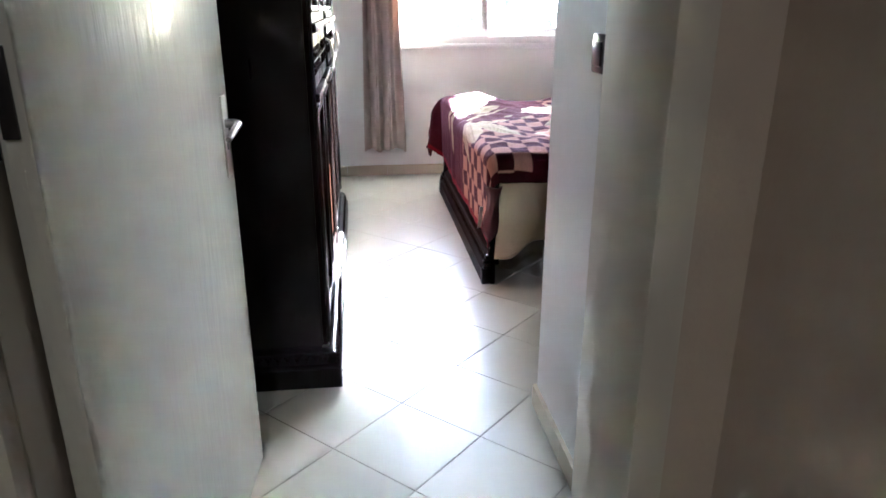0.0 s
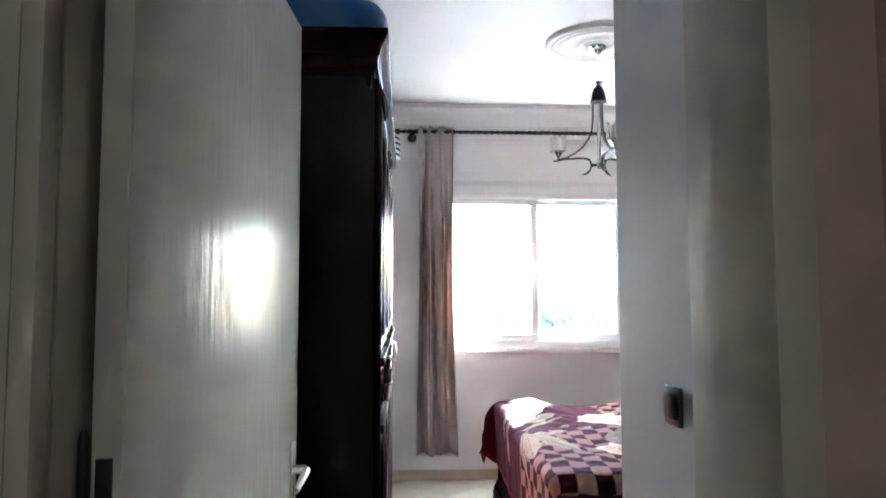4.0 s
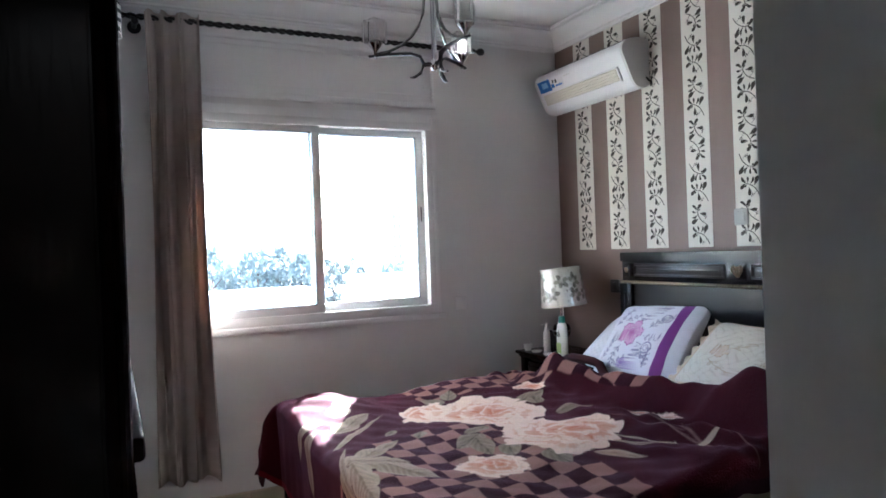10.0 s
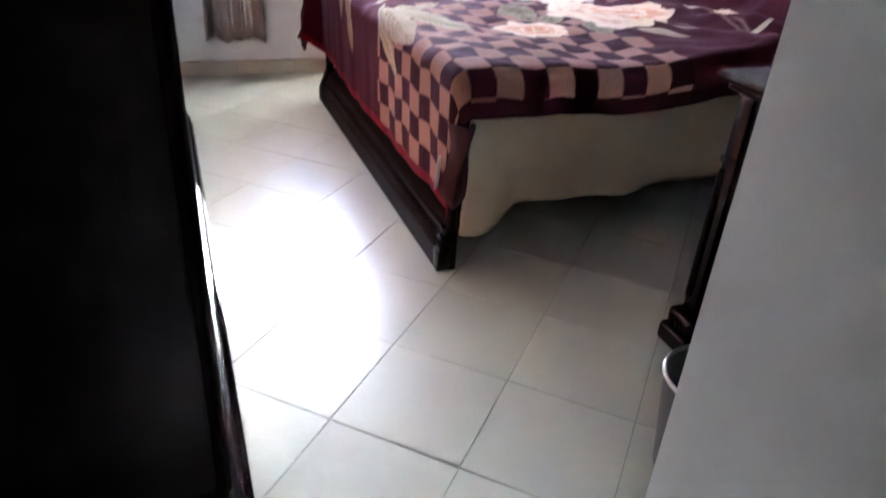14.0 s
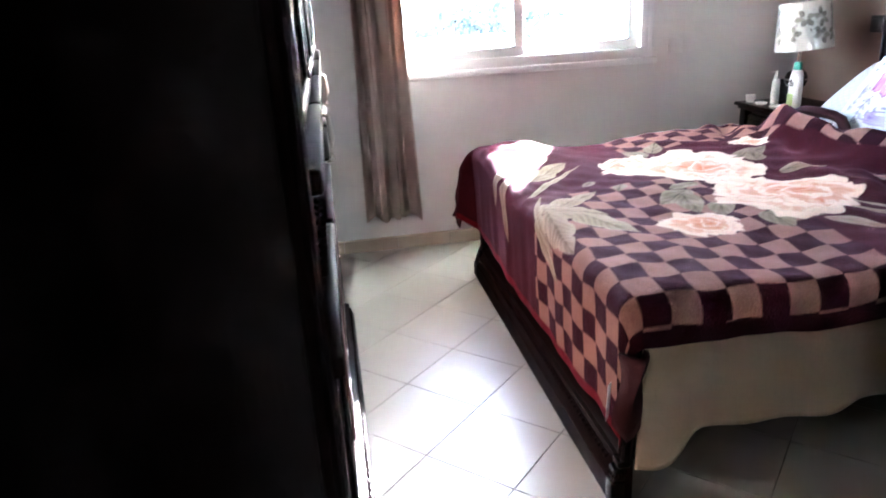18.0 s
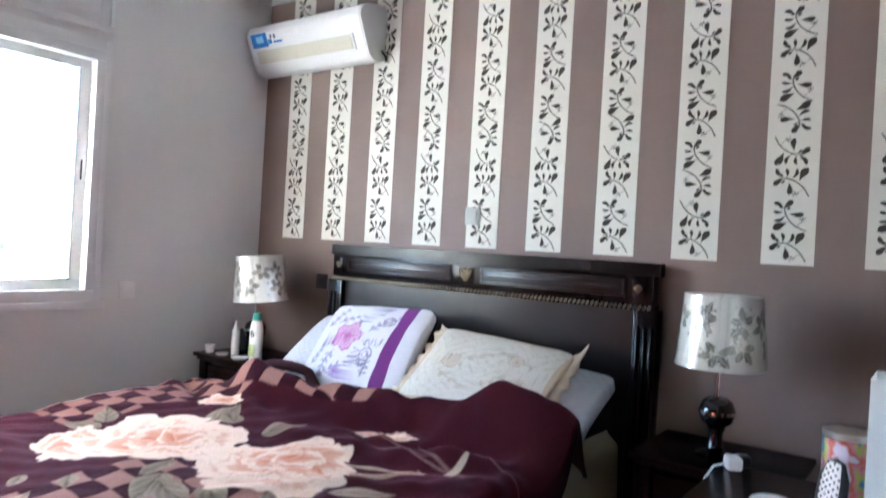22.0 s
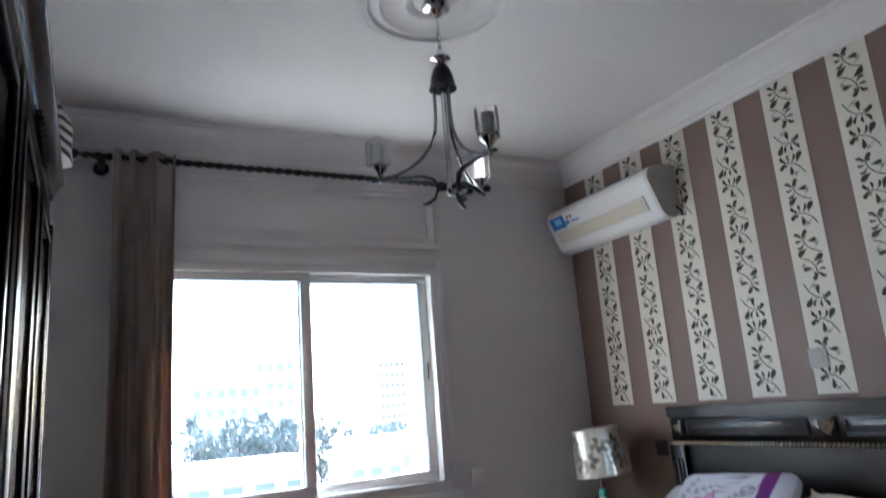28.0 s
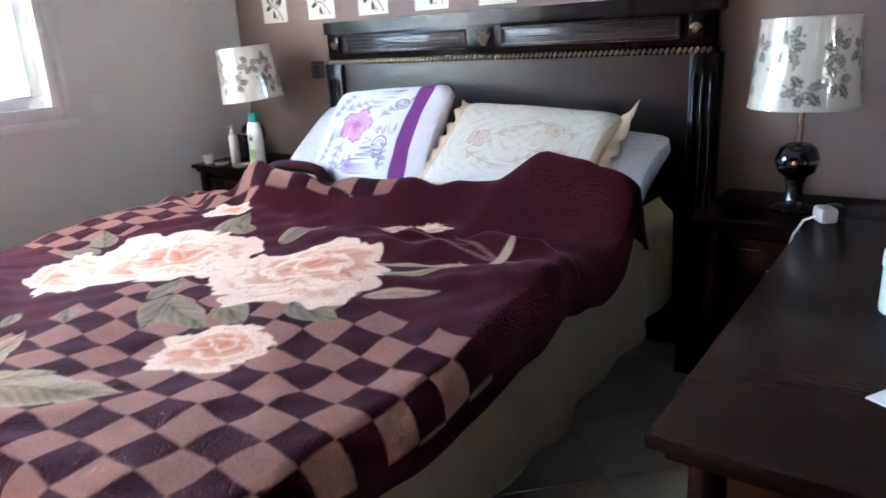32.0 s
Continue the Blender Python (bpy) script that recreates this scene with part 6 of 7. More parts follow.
def curtain_place(s, t):
    w = 1 - 0.06 * np.sin(math.pi * t * 0.9)
    x = -2.615 + (s - 0.5) * (0.30 + 0.045 * t) * w + 0.012 * t + 0.008 * np.sin(5 * t + 9 * s)
    deep = 0.026 + 0.040 * smooth01(t * 3)
    ph = s * 2 * math.pi * 3.6 + 0.9 * np.sin(s * 5)
    y = -0.122 - deep * (0.55 * np.sin(ph) + 0.3 * np.sin(ph * 1.9 + 1.2 + t) + 0.15 * np.sin(ph * 3.1 + 2))
    x = x + 0.012 * np.cos(ph)
    z = 2.80 - t * (2.80 - 0.225) + 0.012 * np.sin(ph * 0.5) * t - 0.01 * smooth01((0.02 - t) / 0.02) * np.cos(ph)
    return x, y, z


cloth("curtain", 150, 70, curtain_place, None, [CURTAIN], 0.002, "taupe pleated curtain drawn to one side", "curtain")

# ---- switches and sockets ----
sw = thing("light_switch", "black rocker light switch on the passage wall", "light switch", (XP, -3.95, 1.2))
part("plate", boxes([(XP - 0.012, -3.995, 1.155, XP, -3.905, 1.245)], bevel=0.005), BLACK_PLASTIC, sw)
part("rocker", boxes([(XP - 0.018, -3.98, 1.172, XP - 0.0121, -3.92, 1.228)], bevel=0.004), BLACK_PLASTIC, sw)


def socket(name, x, y, z, axis, material, label):
    w = thing(name, label, "wall socket", (x, y, z))
    r = 0.043
    if axis == "y":
        part("plate", boxes([(x - r, y - 0.011, z - r, x + r, y, z + r)], bevel=0.004), material, w)
        part("insert", boxes([(x - r * 0.62, y - 0.016, z - r * 0.62, x + r * 0.62, y - 0.0112, z + r * 0.62)], bevel=0.003), material, w)
    else:
        part("plate", boxes([(x - 0.011, y - r, z - r, x, y + r, z + r)], bevel=0.004), material, w)
        part("insert", boxes([(x - 0.016, y - r * 0.62, z - r * 0.62, x - 0.0112, y + r * 0.62, z + r * 0.62)], bevel=0.003), material, w)


socket("wall_socket", -0.842, 0.0, 1.087, "y", WHITE_PLASTIC, "white wall socket beside the window")
socket("wall_socket", -0.0023, -1.60, 1.565, "x", mat("grey_socket_plastic", (0.40, 0.40, 0.37), 0.4), "grey-white wall socket above the headboard")
socket("wall_socket", 0.0, -0.585, 1.172, "x", BLACK_PLASTIC, "black wall socket behind the bedside lamp")

# ---- waste bin ----
wb = thing("waste_bin", "grey plastic waste bin with a silver rim", "waste bin", (-1.955, -3.385, 0))
GREYP = mat("dark_grey_plastic", (0.10, 0.10, 0.105), 0.4, spread=0.15, scale=10)
bm = bmesh.new()
lathe(bm, [(0.0, 0.0), (0.088, 0.0), (0.115, 0.25), (0.111, 0.25), (0.085, 0.008), (0.0, 0.008)], (-1.955, -3.385, 0), 36)
part("bucket", bm, GREYP, wb)
bm = bmesh.new()
tube(bm, [(-1.955 + 0.115 * math.cos(a), -3.385 + 0.115 * math.sin(a), 0.253) for a in (2 * math.pi * i / 40 for i in range(40))], 0.005, 8, closed=True)
part("rim", bm, STEEL, wb, "silver rim")

# ---- toiletries on the nightstand by the window ----
def turned(name, x, y, z, profile, material, label, category, seg=20):
    return solo(name, lathe(bmesh.new(), profile, (x, y, z), seg), material, label, category)


MILK = mat("milky_plastic", (0.74, 0.76, 0.72), 0.3, spread=0.08, scale=12)
GREEN = mat("green_cap_plastic", (0.02, 0.26, 0.20), 0.35)
LIME = mat("lime_label_print", (0.40, 0.52, 0.12), 0.45, spread=0.6, scale=30, dark=(0.6, 0.62, 0.4))
T = NZ + 0.001
gel = thing("shower_gel_bottle", "white shower gel bottle with a green cap", "bottle", (-0.345, -0.455, T))
gx, gy = -0.345, -0.455
bm = bmesh.new()
lathe(bm, [(0.0, 0.0), (0.040, 0.0), (0.044, 0.01), (0.046, 0.10), (0.045, 0.16), (0.038, 0.20), (0.030, 0.212), (0.0, 0.213)], (0, 0, 0), 24)
bmesh.ops.transform(bm, matrix=Matrix.Translation((gx, gy, T)) @ Matrix.Diagonal((0.62, 1, 1, 1)), verts=bm.verts)
part("body", bm, MILK, gel)
bm = bmesh.new()
lathe(bm, [(0.0, 0.2132), (0.029, 0.2132), (0.026, 0.25), (0.020, 0.256), (0.0, 0.257)], (0, 0, 0), 20)
bmesh.ops.transform(bm, matrix=Matrix.Translation((gx, gy, T)) @ Matrix.Diagonal((0.7, 1, 1, 1)), verts=bm.verts)
part("cap", bm, GREEN, gel, "green flip cap")
part("label_print", boxes([(gx - 0.0300, gy - 0.024, T + 0.02, gx - 0.0284, gy + 0.024, T + 0.085)], bevel=0.0005), LIME, gel, "green printed label")
bm = boxes([(gx - 0.0302, gy - 0.002, T + 0.125, gx - 0.0284, gy + 0.004, T + 0.165), (gx - 0.0302, gy + 0.008, T + 0.125, gx - 0.0284, gy + 0.011, T + 0.155), (gx - 0.0302, gy - 0.014, T + 0.125, gx - 0.0284, gy - 0.008, T + 0.15)])
part("mark", bm, BLACK_PLASTIC, gel)
pump = thing("pump_bottle", "slim white pump bottle", "bottle", (-0.335, -0.265, T))
bm = bmesh.new()
lathe(bm, [(0.0, 0.0), (0.021, 0.0), (0.022, 0.004), (0.022, 0.13), (0.018, 0.142), (0.0, 0.143)], (-0.335, -0.265, T), 20)
part("body", bm, MILK, pump)
bm = bmesh.new()
lathe(bm, [(0.0, 0.1432), (0.013, 0.1432), (0.013, 0.165), (0.007, 0.167), (0.007, 0.18), (0.012, 0.182), (0.012, 0.19), (0.0, 0.191)], (-0.335, -0.265, T), 14)
box(bm, -0.372, -0.269, T + 0.181, -0.335, -0.261, T + 0.189, 0.002)
part("pump_head", bm, WHITE_PLASTIC, pump)
solo("dark_box", boxes([(-0.20, -0.185, T, -0.12, -0.095, T + 0.12)], bevel=0.003), mat("navy_card", (0.015, 0.016, 0.022), 0.5), "small navy cardboard box", "box")
jar = thing("cream_jar", "small white cream jar", "jar", (-0.395, -0.12, T))
bm = bmesh.new()
lathe(bm, [(0.0, 0.0), (0.021, 0.0), (0.026, 0.035), (0.0, 0.0355)], (-0.395, -0.12, T), 20)
part("body", bm, MILK, jar)
bm = bmesh.new()
lathe(bm, [(0.0, 0.0356), (0.028, 0.0356), (0.028, 0.044), (0.0, 0.045)], (-0.395, -0.12, T), 20)
part("lid", bm, WHITE_PLASTIC, jar)
for x, y, r, lab in ((-0.40, -0.235, 0.037, "shallow white dish on the nightstand"), (-0.405, -0.40, 0.048, "flat white lid lying on the nightstand")):
    turned("dish", x, y, T, [(0.0, 0.0), (r * 0.7, 0.0), (r, 0.012), (r * 0.93, 0.012), (r * 0.65, 0.004), (0.0, 0.004)], WHITE_PLASTIC, lab, "dish", 28)

# ---- things on the dresser ----
D = DZ + 0.001
turned_jar = thing("cotton_jar", "clear plastic jar of cotton with a lid", "jar", (-1.13, -3.185, D))
CLEARP = mat("frosted_clear_plastic", (0.66, 0.70, 0.74), 0.2, spread=0.2, scale=20)
bm = bmesh.new()
lathe(bm, [(0.0, 0.0), (0.048, 0.0), (0.050, 0.006), (0.050, 0.085), (0.0, 0.086)], (-1.13, -3.185, D), 28)
part("body", bm, CLEARP, turned_jar)
bm = bmesh.new()
lathe(bm, [(0.0, 0.0862), (0.052, 0.0862), (0.052, 0.112), (0.046, 0.117), (0.0, 0.118)], (-1.13, -3.185, D), 28)
part("lid", bm, WHITE_PLASTIC, turned_jar)
solo("paper_sheet", boxes([(-0.085, -0.06, 0.0, 0.085, 0.06, 0.0015)], m=pose(-1.455, -3.245, D, 0, 0, -28)), mat("white_paper", (0.78, 0.79, 0.82), 0.6), "sheet of white card under a black box", "paper")
solo("black_box", boxes([(-0.045, -0.04, 0.0, 0.045, 0.04, 0.085)], bevel=0.002, m=pose(-1.44, -3.262, D + 0.0017, 0, 0, -28)), BLACK_PLASTIC, "small matt black cardboard box", "box")
for x, y, s, m_, lab in ((-1.22, -3.235, 1.0, WHITE_PLASTIC, "small white plastic dropper bottle"), (-1.20, -3.262, 0.9, MILK, "small dropper bottle with pink label")):
    b_ = thing("dropper_bottle", lab, "bottle", (x, y, D))
    bm = bmesh.new()
    lathe(bm, [(0.0, 0.0), (0.014, 0.0), (0.015, 0.004), (0.015, 0.045 * s), (0.008, 0.055 * s), (0.0, 0.056 * s)], (x, y, D), 16)
    part("body", bm, m_, b_)
    bm = bmesh.new()
    lathe(bm, [(0.0, 0.0562 * s), (0.008, 0.0562 * s), (0.007, 0.07 * s), (0.003, 0.088 * s), (0.0, 0.089 * s)], (x, y, D), 12)
    part("nozzle", bm, WHITE_PLASTIC, b_)
# round red box with rows of pale hearts, on a small white stand
RED = mat("red_printed_card", (0.52, 0.030, 0.024), 0.5, spread=0.25, scale=12)
HEART = mat("pale_heart_print", (0.72, 0.62, 0.58), 0.5)
rx, ry = -1.50, -3.355
st = thing("white_stand", "small white plastic stand", "stand", (rx, ry, D))
part("plate", boxes([(rx - 0.10, ry - 0.075, D + 0.038, rx + 0.08, ry + 0.075, D + 0.043)], bevel=0.001), WHITE_PLASTIC, st)
for sx in (-0.095, 0.07):
    for sy in (-0.07, 0.064):
        part("leg", boxes([(rx + sx, ry + sy, D, rx + sx + 0.006, ry + sy + 0.006, D + 0.0378)]), WHITE_PLASTIC, st)
hb = thing("heart_box", "round red gift box printed with white hearts", "box", (rx, ry, D + 0.044))
zb = D + 0.0435
bm = bmesh.new()
lathe(bm, [(0.0, 0.0), (0.078, 0.0), (0.080, 0.003), (0.080, 0.052), (0.0, 0.053)], (rx, ry, zb), 40)
body = part("body", bm, RED, hb)
bm = bmesh.new()
lathe(bm, [(0.0, 0.0532), (0.084, 0.046), (0.084, 0.085), (0.080, 0.089), (0.0, 0.090)], (rx, ry, zb), 40)
lid = part("lid", bm, RED, hb)
bm = bmesh.new()
for row, (zr, rr, n) in enumerate(((0.013, 0.0805, 21), (0.035, 0.0805, 21), (0.0535, 0.0845, 38), (0.066, 0.0845, 38), (0.078, 0.0845, 38))):
    for i in range(n):
        a = 2 * math.pi * (i + 0.5 * (row % 2)) / n
        s = 0.0098 if row < 2 else 0.0055
        ring = []
        for t in range(14):
            th = 2 * math.pi * t / 14
            hx = 0.9 * math.sin(th) ** 3
            hz = 0.8 * math.cos(th) - 0.3 * math.cos(2 * th) - 0.1 * math.cos(3 * th)
            da = hx * s / rr
            ring.append(bm.verts.new((rx + (rr + 0.0006) * math.cos(a + da), ry + (rr + 0.0006) * math.sin(a + da), zb + zr + hz * s)))
        bm.faces.new(ring)
part("heart_print", bm, HEART, hb, "rows of printed white hearts", smooth=False)
bm = boxes([(rx - 0.045, ry - 0.02, zb + 0.0905, rx + 0.01, ry + 0.012, zb + 0.096)], bevel=0.002, m=None)
part("tag", bm, CLEARP, hb, "silver-grey tag on the lid")
bm = bmesh.new()
for s in (-1, 1):
    tube(bm, [(rx + 0.02, ry - 0.03, zb + 0.093), (rx + 0.04, ry - 0.03 + s * 0.03, zb + 0.105), (rx + 0.03, ry - 0.03 + s * 0.055, zb + 0.100), (rx + 0.02, ry - 0.03, zb + 0.094)], 0.005, 8, flat=1.6)
part("bow", bm, RED, hb, "red ribbon bow")
# hairbrush standing upright, patterned back
br = thing("hairbrush", "black oval hairbrush with a chequered back", "hairbrush", (-1.10, -3.275, D))
bm4 = pose(-1.10, -3.275, D + 0.003, 8, 0, 52)
bm = bmesh.new()
prof = [(0.0, 0.0), (0.012, 0.002), (0.014, 0.05), (0.030, 0.085), (0.040, 0.13), (0.038, 0.18), (0.022, 0.215), (0.0, 0.222)]
lathe(bm, prof, (0, 0, 0), 24)
bmesh.ops.transform(bm, matrix=bm4 @ Matrix.Diagonal((1, 0.32, 1, 1)), verts=bm.verts)
part("back", bm, BLACK_PLASTIC, br)
for sgn in (1, -1):
    bm = bmesh.new()
    lathe(bm, [(r * 0.84, 0.012 + z * 0.93) for r, z in prof if z > 0.04], (0, 0, 0), 24)
    bmesh.ops.transform(bm, matrix=bm4 @ Matrix.Translation((0, sgn * 0.0028, 0)) @ Matrix.Diagonal((1, 0.32, 1, 1)), verts=bm.verts)
    face = part("face", bm, HEART, br, "pale face with black chequers")
    bm = bmesh.new()
    for i in range(8):
        for j in range(19):
            x, z = -0.0315 + i * 0.009, 0.075 + j * 0.0075
            if (i + j) % 2:
                r = np.interp(0.075 + (z - 0.012) / 0.93 * 0 + j * 0.0075, [p[1] for p in prof], [p[0] for p in prof]) * 0.80
                if abs(x) < r - 0.004:
                    y = sgn * (0.32 * math.sqrt(max(0.0, (r * 1.05) ** 2 - x * x)) + 0.0038)
                    bm.faces.new([bm.verts.new(bm4 @ Vector((x + dx, y, z + dz))) for dx, dz in ((-0.0042, 0), (0, -0.0036), (0.0042, 0), (0, 0.0036))])
    part("chequer", bm, BLACK_PLASTIC, face, smooth=False)
# printed tin, white tube
can = thing("printed_tin", "tall pink and yellow printed tin can", "tin", (-0.66, -3.275, D))
PRINT = mat("bright_printed_tin", (0.6, 0.3, 0.3), 0.35, coat=0.3)
nt = PRINT.node_tree
nz = nt.nodes.new("ShaderNodeTexNoise")
nz.inputs["Scale"].default_value = 17.0
nz.inputs["Detail"].default_value = 2.0
rp = nt.nodes.new("ShaderNodeValToRGB")
rp.color_ramp.interpolation = "EASE"
for pos, col in ((0.36, (0.10, 0.22, 0.50)), (0.44, (0.42, 0.44, 0.06)), (0.50, (0.60, 0.22, 0.24)), (0.56, (0.55, 0.10, 0.06)), (0.64, (0.62, 0.52, 0.60))):
    e = rp.color_ramp.elements.new(pos)
    e.color = (*col, 1)
rp.color_ramp.elements[0].color, rp.color_ramp.elements[-1].color = (0.05, 0.12, 0.40, 1), (0.65, 0.58, 0.66, 1)
nt.links.new(nt.nodes["Mapping"].outputs["Vector"], nz.inputs["Vector"])
nt.links.new(nz.outputs["Fac"], rp.inputs["Fac"])
nt.links.new(rp.outputs["Color"], nt.nodes["Principled BSDF"].inputs["Base Color"])
bm = bmesh.new()
lathe(bm, [(0.0, 0.0), (0.060, 0.0), (0.060, 0.185), (0.0, 0.186)], (-0.66, -3.275, D), 32)
part("body", bm, PRINT, can)
bm = bmesh.new()
lathe(bm, [(0.0, 0.1862), (0.061, 0.1862), (0.062, 0.202), (0.057, 0.204), (0.0, 0.200)], (-0.66, -3.275, D), 32)
part("lid", bm, STEEL, can, "silver lid")
tb = thing("cosmetic_tube", "white cosmetic tube standing on its cap", "tube", (-1.30, -3.385, D))
bm = bmesh.new()
lathe(bm, [(0.0, 0.0), (0.020, 0.0), (0.020, 0.025), (0.0, 0.026)], (-1.30, -3.385, D), 20)
part("cap", bm, GREEN, tb)
bm = bmesh.new()
rows = []
for i in range(8):
    s = i / 7
    rows.append([bm.verts.new((-1.30 + 0.022 * (1 + 0.1 * s) * math.cos(a) + 0.02 * s, -3.385 + 0.022 * (1 - 0.85 * s) * math.sin(a), D + 0.0262 + 0.12 * s)) for a in (2 * math.pi * k / 16 for k in range(16))])
for a, b in zip(rows, rows[1:]):
    for k in range(16):
        bm.faces.new((a[k], a[(k + 1) % 16], b[(k + 1) % 16], b[k]))
bm.faces.new(rows[0])
bm.faces.new(rows[-1])
part("body", bm, WHITE_PLASTIC, tb)
# charger with its cable at the end of the dresser
cg = thing("phone_charger", "white plug-in charger with a hanging cable", "charger", (-0.52, -2.955, D))
part("plug_body", boxes([(-0.03, -0.022, 0.0, 0.03, 0.022, 0.04)], bevel=0.008, m=pose(-0.535, -2.965, D, 0, 0, 30)), WHITE_PLASTIC, cg)
part("adapter", boxes([(-0.02, -0.02, 0.0, 0.03, 0.02, 0.036)], bevel=0.006, m=pose(-0.49, -2.985, D, 0, 0, 30)), BLACK_PLASTIC, cg, "black plug adapter")
bm = bmesh.new()
tube(bm, [(-0.562, -2.948, D + 0.02), (-0.60, -2.925, D + 0.015), (-0.63, -2.908, D - 0.02), (-0.66, -2.895, D - 0.10), (-0.72, -2.885, D - 0.25), (-0.80, -2.875, 0.35), (-0.86, -2.86, 0.12), (-0.90, -2.80, 0.01), (-0.98, -2.74, 0.006)], 0.0032, 8)
part("cable", bm, WHITE_PLASTIC, cg, "thin white cable")

# white paper bag with dark cord handles
bag = thing("paper_bag", "white paper carrier bag with dark cord handles", "bag", (-1.09, -3.405, D))
bm = bmesh.new()
lo = [(-1.17, -3.462), (-1.17, -3.352), (-1.01, -3.352), (-1.01, -3.462)]
ring = [[bm.verts.new((x + (0.006 if z > 1 and x < -1.1 else 0), y * 1.0, z)) for x, y in lo] for z in (D, 1.0, 1.19)]
for a, b in zip(ring, ring[1:]):
    for k in range(4):
        bm.faces.new((a[k], a[(k + 1) % 4], b[(k + 1) % 4], b[k]))
bm.faces.new(ring[0])
body = part("body", bm, mat("white_bag_paper", (0.70, 0.72, 0.75), 0.45, spread=0.1, scale=9, bump=0.002, bump_scale=14), bag, smooth=False)
body.modifiers.new("thickness", "SOLIDIFY").thickness = 0.001
for x in (-1.172, -1.008):
    bm = bmesh.new()
    tube(bm, [(x, -3.43, 1.17), (x, -3.432, 1.225), (x, -3.422, 1.25), (x, -3.392, 1.252), (x, -3.383, 1.225), (x, -3.385, 1.17)], 0.0025, 6)
    part("handle", bm, BLACK_METAL, bag, "dark cord handle")

# ---- outside the window ----
def haze(name, color):
    return mat(name, color, 0.9, spread=0.25, scale=0.3)


GROUND = haze("dry_ground", (0.46, 0.43, 0.38))
# Distance haze is put into the leaf colour: lighter and greyer.
LEAVES = mat("hazed_foliage", (0.12, 0.135, 0.12), 0.8, spread=0.6, scale=0.8)
CONC = mat("pale_concrete", (0.60, 0.58, 0.55), 0.85, spread=0.2, scale=0.4)
# The glass is paled to grey, with the haze of distance put into its colour.
DARKWIN = mat("window_glass_paled_for_haze", (0.20, 0.20, 0.20), 0.3)
ROOFW = mat("white_roof", (0.62, 0.61, 0.58), 0.8, spread=0.15, scale=0.5)
bm = bmesh.new()
bmesh.ops.create_grid(bm, x_segments=12, y_segments=12, size=2500)
bmesh.ops.translate(bm, vec=(0, 2600 - 80, -12), verts=bm.verts)
solo("ground", bm, GROUND, "dry ground running out to the horizon", "ground", kind="structure", smooth=False)


def block(name, x, y, w, d, z1, floors, cols, label, base=-12.0, glass=None):
    """A flat-roofed building with real window openings on the side that faces the room."""
    b_ = thing(name, label, "building", (x, y, base))
    part("wall", boxes([(x - w / 2, y, base, x + w / 2, y + d, z1)]), CONC, b_, smooth=False)
    part("roof", boxes([(x - w / 2 - 0.3, y - 0.3, z1 + 0.002, x + w / 2 + 0.3, y + d + 0.3, z1 + 0.6)]), ROOFW, b_, smooth=False)
    fh = (z1 - base) / floors
    for f in range(floors):
        for c in range(cols):
            cx = x - w / 2 + w * (c + 0.5) / cols
            cz = base + fh * (f + 0.55)
            part("window", boxes([(cx - w / cols * 0.3, y - 0.06, cz - fh * 0.24, cx + w / cols * 0.3, y - 0.01, cz + fh * 0.24)]), glass or DARKWIN, b_, smooth=False)
        if f % 2:
            part("balcony", boxes([(x + w * 0.18, y - 0.9, base + fh * f, x + w * 0.42, y - 0.07, base + fh * f + 0.9)]), ROOFW, b_, smooth=False)
    return b_


# The tower has a darker grey glass than the other buildings.
block("apartment_building", 49.0, 118.0, 7.5, 8.0, 10.6, 12, 7, "pale concrete apartment tower beyond the trees", glass=mat("tower_window_glass", (0.15, 0.145, 0.14), 0.5))
block("apartment_building", 19.0, 125.0, 12.0, 8.0, 8.0, 6, 6, "long pale apartment block in the distance")
block("apartment_building", 30.0, 135.0, 8.0, 8.0, 13.0, 7, 4, "tall pale apartment block in the distance")
block("low_house", 7.0, 52.0, 12.0, 8.0, -2.2, 2, 5, "low white flat-roofed house", -12)
block("low_house", 24.5, 60.0, 9.0, 8.0, -1.6, 3, 5, "low white house with barred windows", -12)
block("low_house", 17.0, 48.0, 4.5, 5.0, -2.0, 3, 3, "small white flat-roofed house", -12)


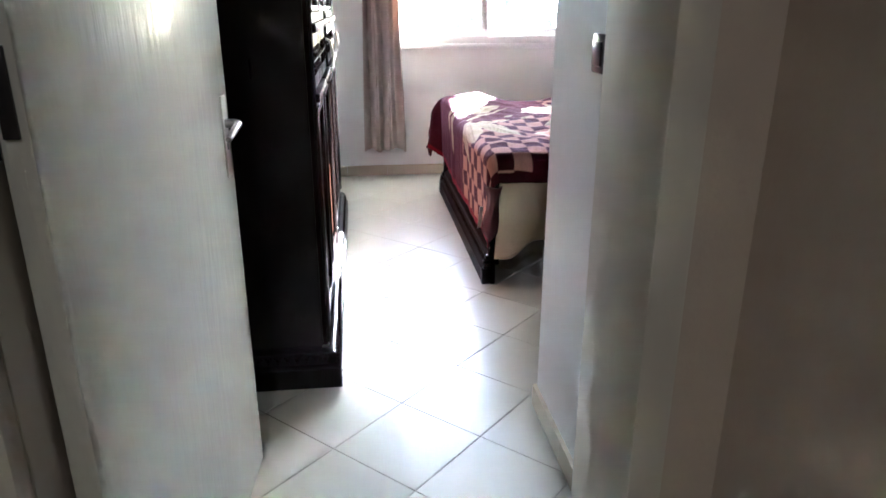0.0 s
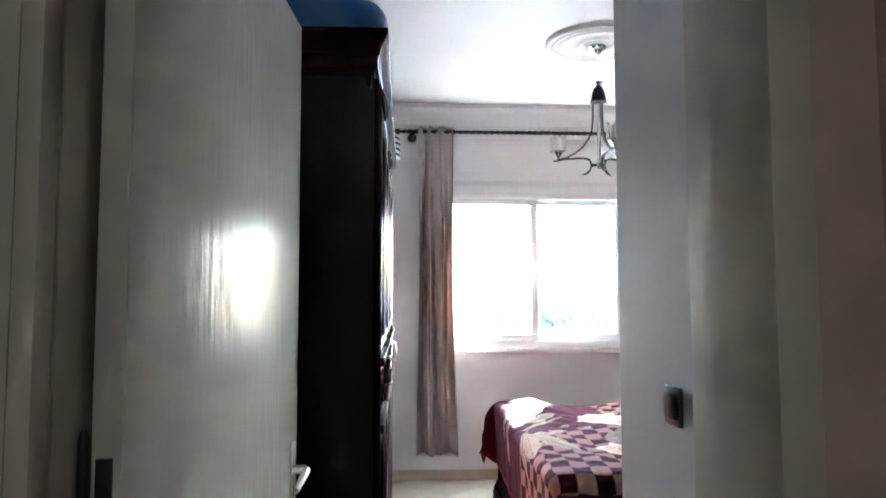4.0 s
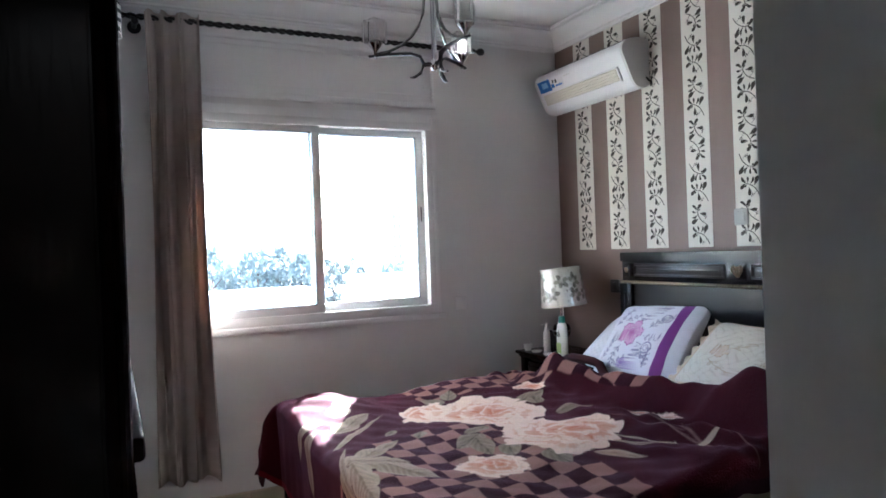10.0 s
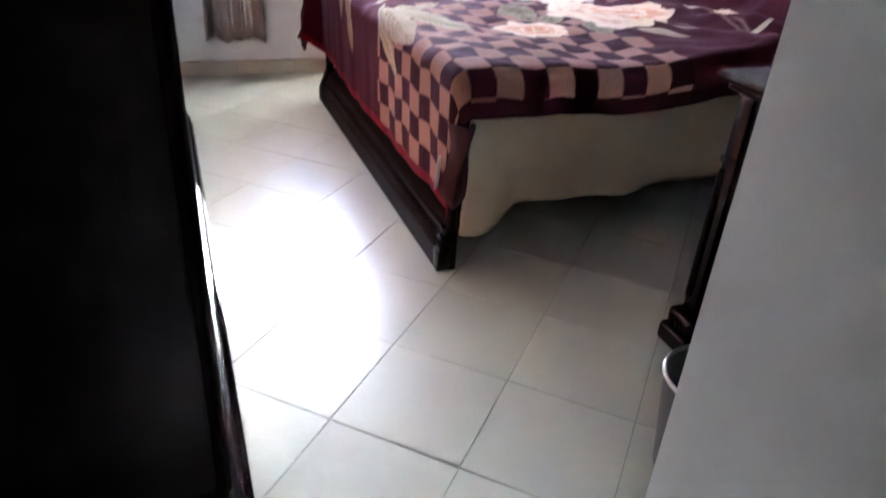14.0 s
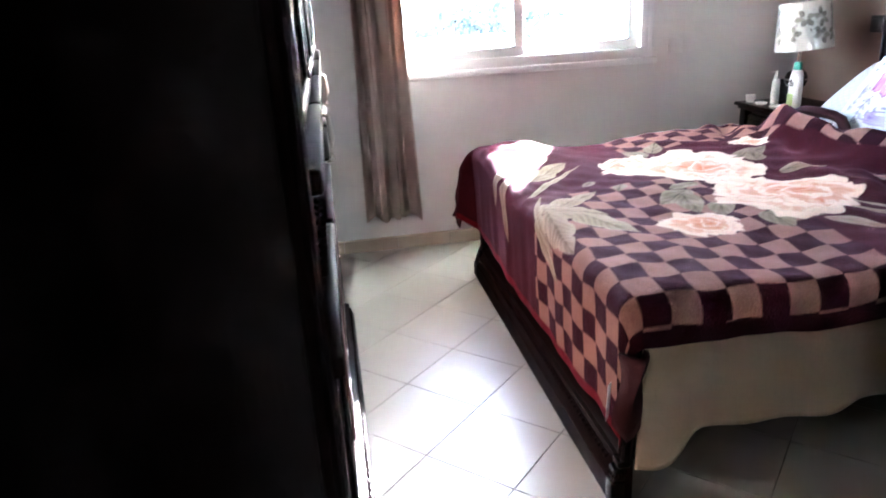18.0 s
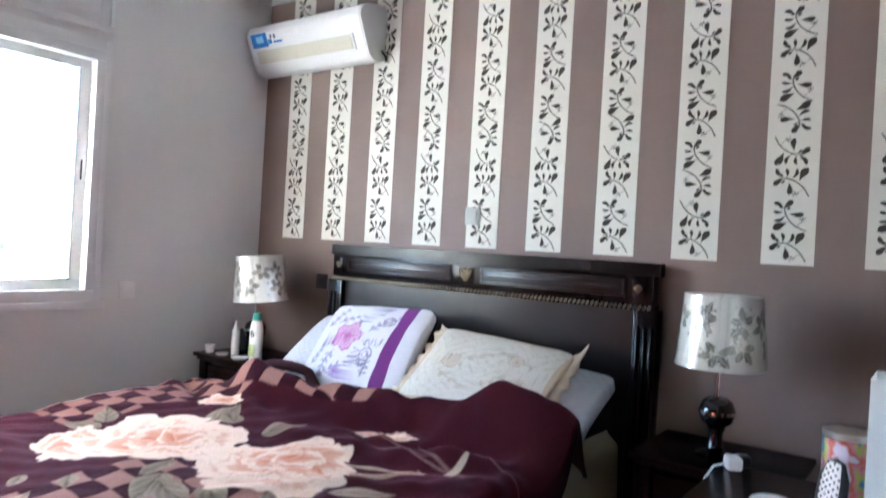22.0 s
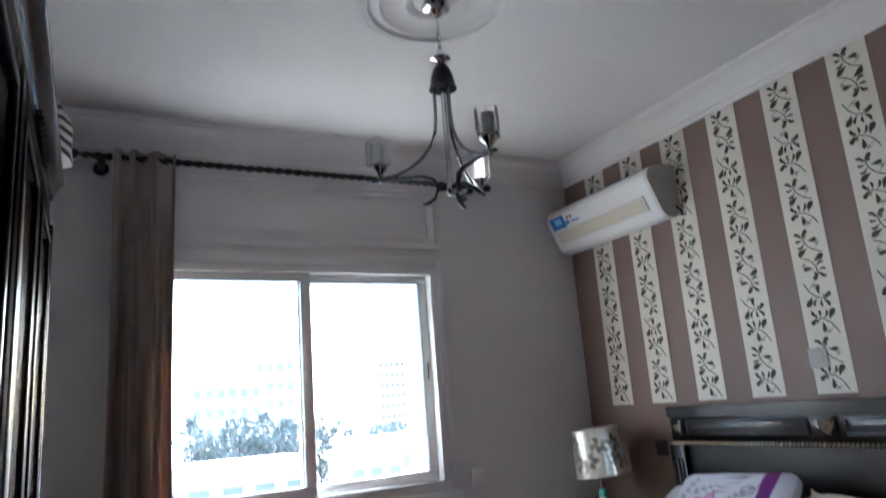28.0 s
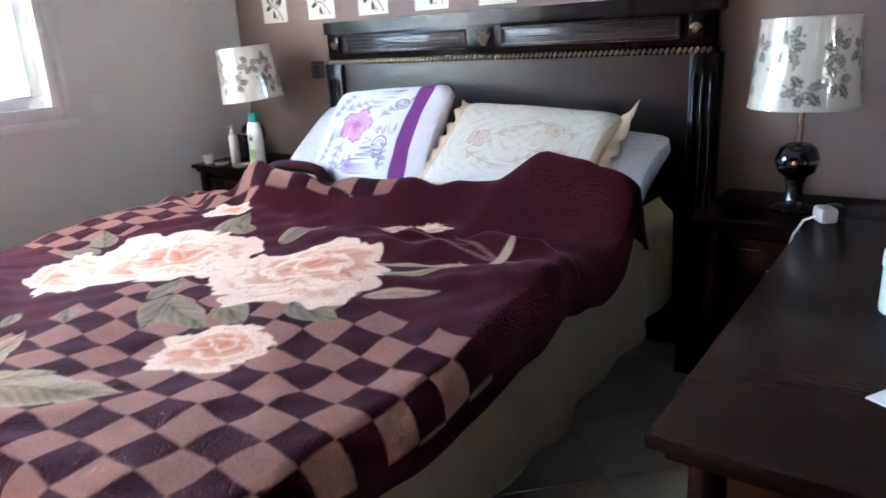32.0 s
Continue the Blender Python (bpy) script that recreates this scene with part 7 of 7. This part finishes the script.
def leafy_tree(x, y, top, width, seed, base=-12.0):
    g = random.Random(seed)
    t_ = thing("tree", "tall green tree beyond the houses, greyed for haze", "tree", (x, y, base), group="trees outside the window")
    bm = bmesh.new()
    tube(bm, [(x, y, base), (x + 0.1, y, base + 4), (x, y + 0.2, top - 3.0)], [0.3, 0.22, 0.1], 7)
    for k in range(5):
        a = g.uniform(0, 6.28)
        z = base + 5 + k * (top - base - 6) / 5
        tube(bm, [(x, y, z), (x + 1.1 * math.cos(a), y + 1.1 * math.sin(a), z + 1.2)], [0.1, 0.03], 5)
    part("trunk", bm, WOOD_RED, t_)
    bm = bmesh.new()
    for k in range(520):
        h = g.random() ** 0.8
        z = base + 3.5 + h * (top - base - 3.5)
        r = width * 1.25 * (max(0.0, 1 - (1.55 * h - 0.75) ** 2)) ** 0.5 * (0.45 + 0.55 * g.random()) * (0.8 + 0.4 * math.sin(z * 2.1 + seed))
        a = g.uniform(0, 6.28)
        c = Vector((x + r * math.cos(a), y + r * math.sin(a), z))
        s = g.uniform(0.18, 0.42)
        q = Euler((g.uniform(0, 6), g.uniform(0, 6), g.uniform(0, 6))).to_matrix()
        vs = [bm.verts.new(c + q @ Vector(p)) for p in ((-s, 0, 0), (0, -s * 0.5, 0), (s, 0, 0.1), (0, s * 0.5, 0))]
        bm.faces.new(vs)
    part("crown", bm, LEAVES, t_, smooth=False)


rng = random.Random(8)
for i in range(13):
    az = 0.13 + 0.2 * i / 12
    dist = 74 + rng.uniform(-5, 6)
    leafy_tree(-2.87 + az * dist, dist, 1.37 + (0.002 + rng.uniform(-0.026, 0.012)) * dist, rng.uniform(1.4, 2.2), 20 + i)
for i in range(7):
    az = 0.36 + 0.12 * i / 6
    dist = 70 + rng.uniform(-4, 4)
    leafy_tree(-2.87 + az * dist, dist, 1.37 + (-0.022 + rng.uniform(-0.02, 0.012)) * dist, rng.uniform(1.0, 1.7), 50 + i)

# ---- floor tiles ----
TS = 0.33
bm = bmesh.new()
box(bm, -TS / 2 + 0.0012, -TS / 2 + 0.0012, -0.008, TS / 2 - 0.0012, TS / 2 - 0.0012, 0.0)
bmesh.ops.bevel(bm, geom=[e for e in bm.edges if all(v.co.z > -0.001 for v in e.verts)], offset=0.0012, segments=1, affect="EDGES")
TILE_MESH = mesh_of(bm, "floor_tile", TILE, False)
ROT = radians(46.0)
ORI = Vector((-2.693, -3.468, 0))
ea, eb = Vector((math.cos(ROT), math.sin(ROT), 0)), Vector((math.sin(ROT), -math.cos(ROT), 0))
rng = random.Random(2)
for i in range(-26, 27):
    for j in range(-26, 27):
        c = ORI + ea * (i + 0.5) * TS + eb * (j + 0.5) * TS
        in_room = XW - 0.1 < c.x < 0.12 and YS - 0.1 < c.y < 0.14
        in_passage = XW - 0.1 < c.x < XP + 0.1 and -4.7 < c.y < YS
        in_hall = -5.1 < c.x < XC + 0.1 and -8.1 < c.y <= -4.7
        if in_room or in_passage or in_hall:
            t_ = new("tile", TILE_MESH)
            t_.parent = floor
            t_.matrix_basis = pose(c.x, c.y, rng.uniform(-0.0006, 0.0), rng.uniform(-0.1, 0.1), rng.uniform(-0.1, 0.1), 46.0)
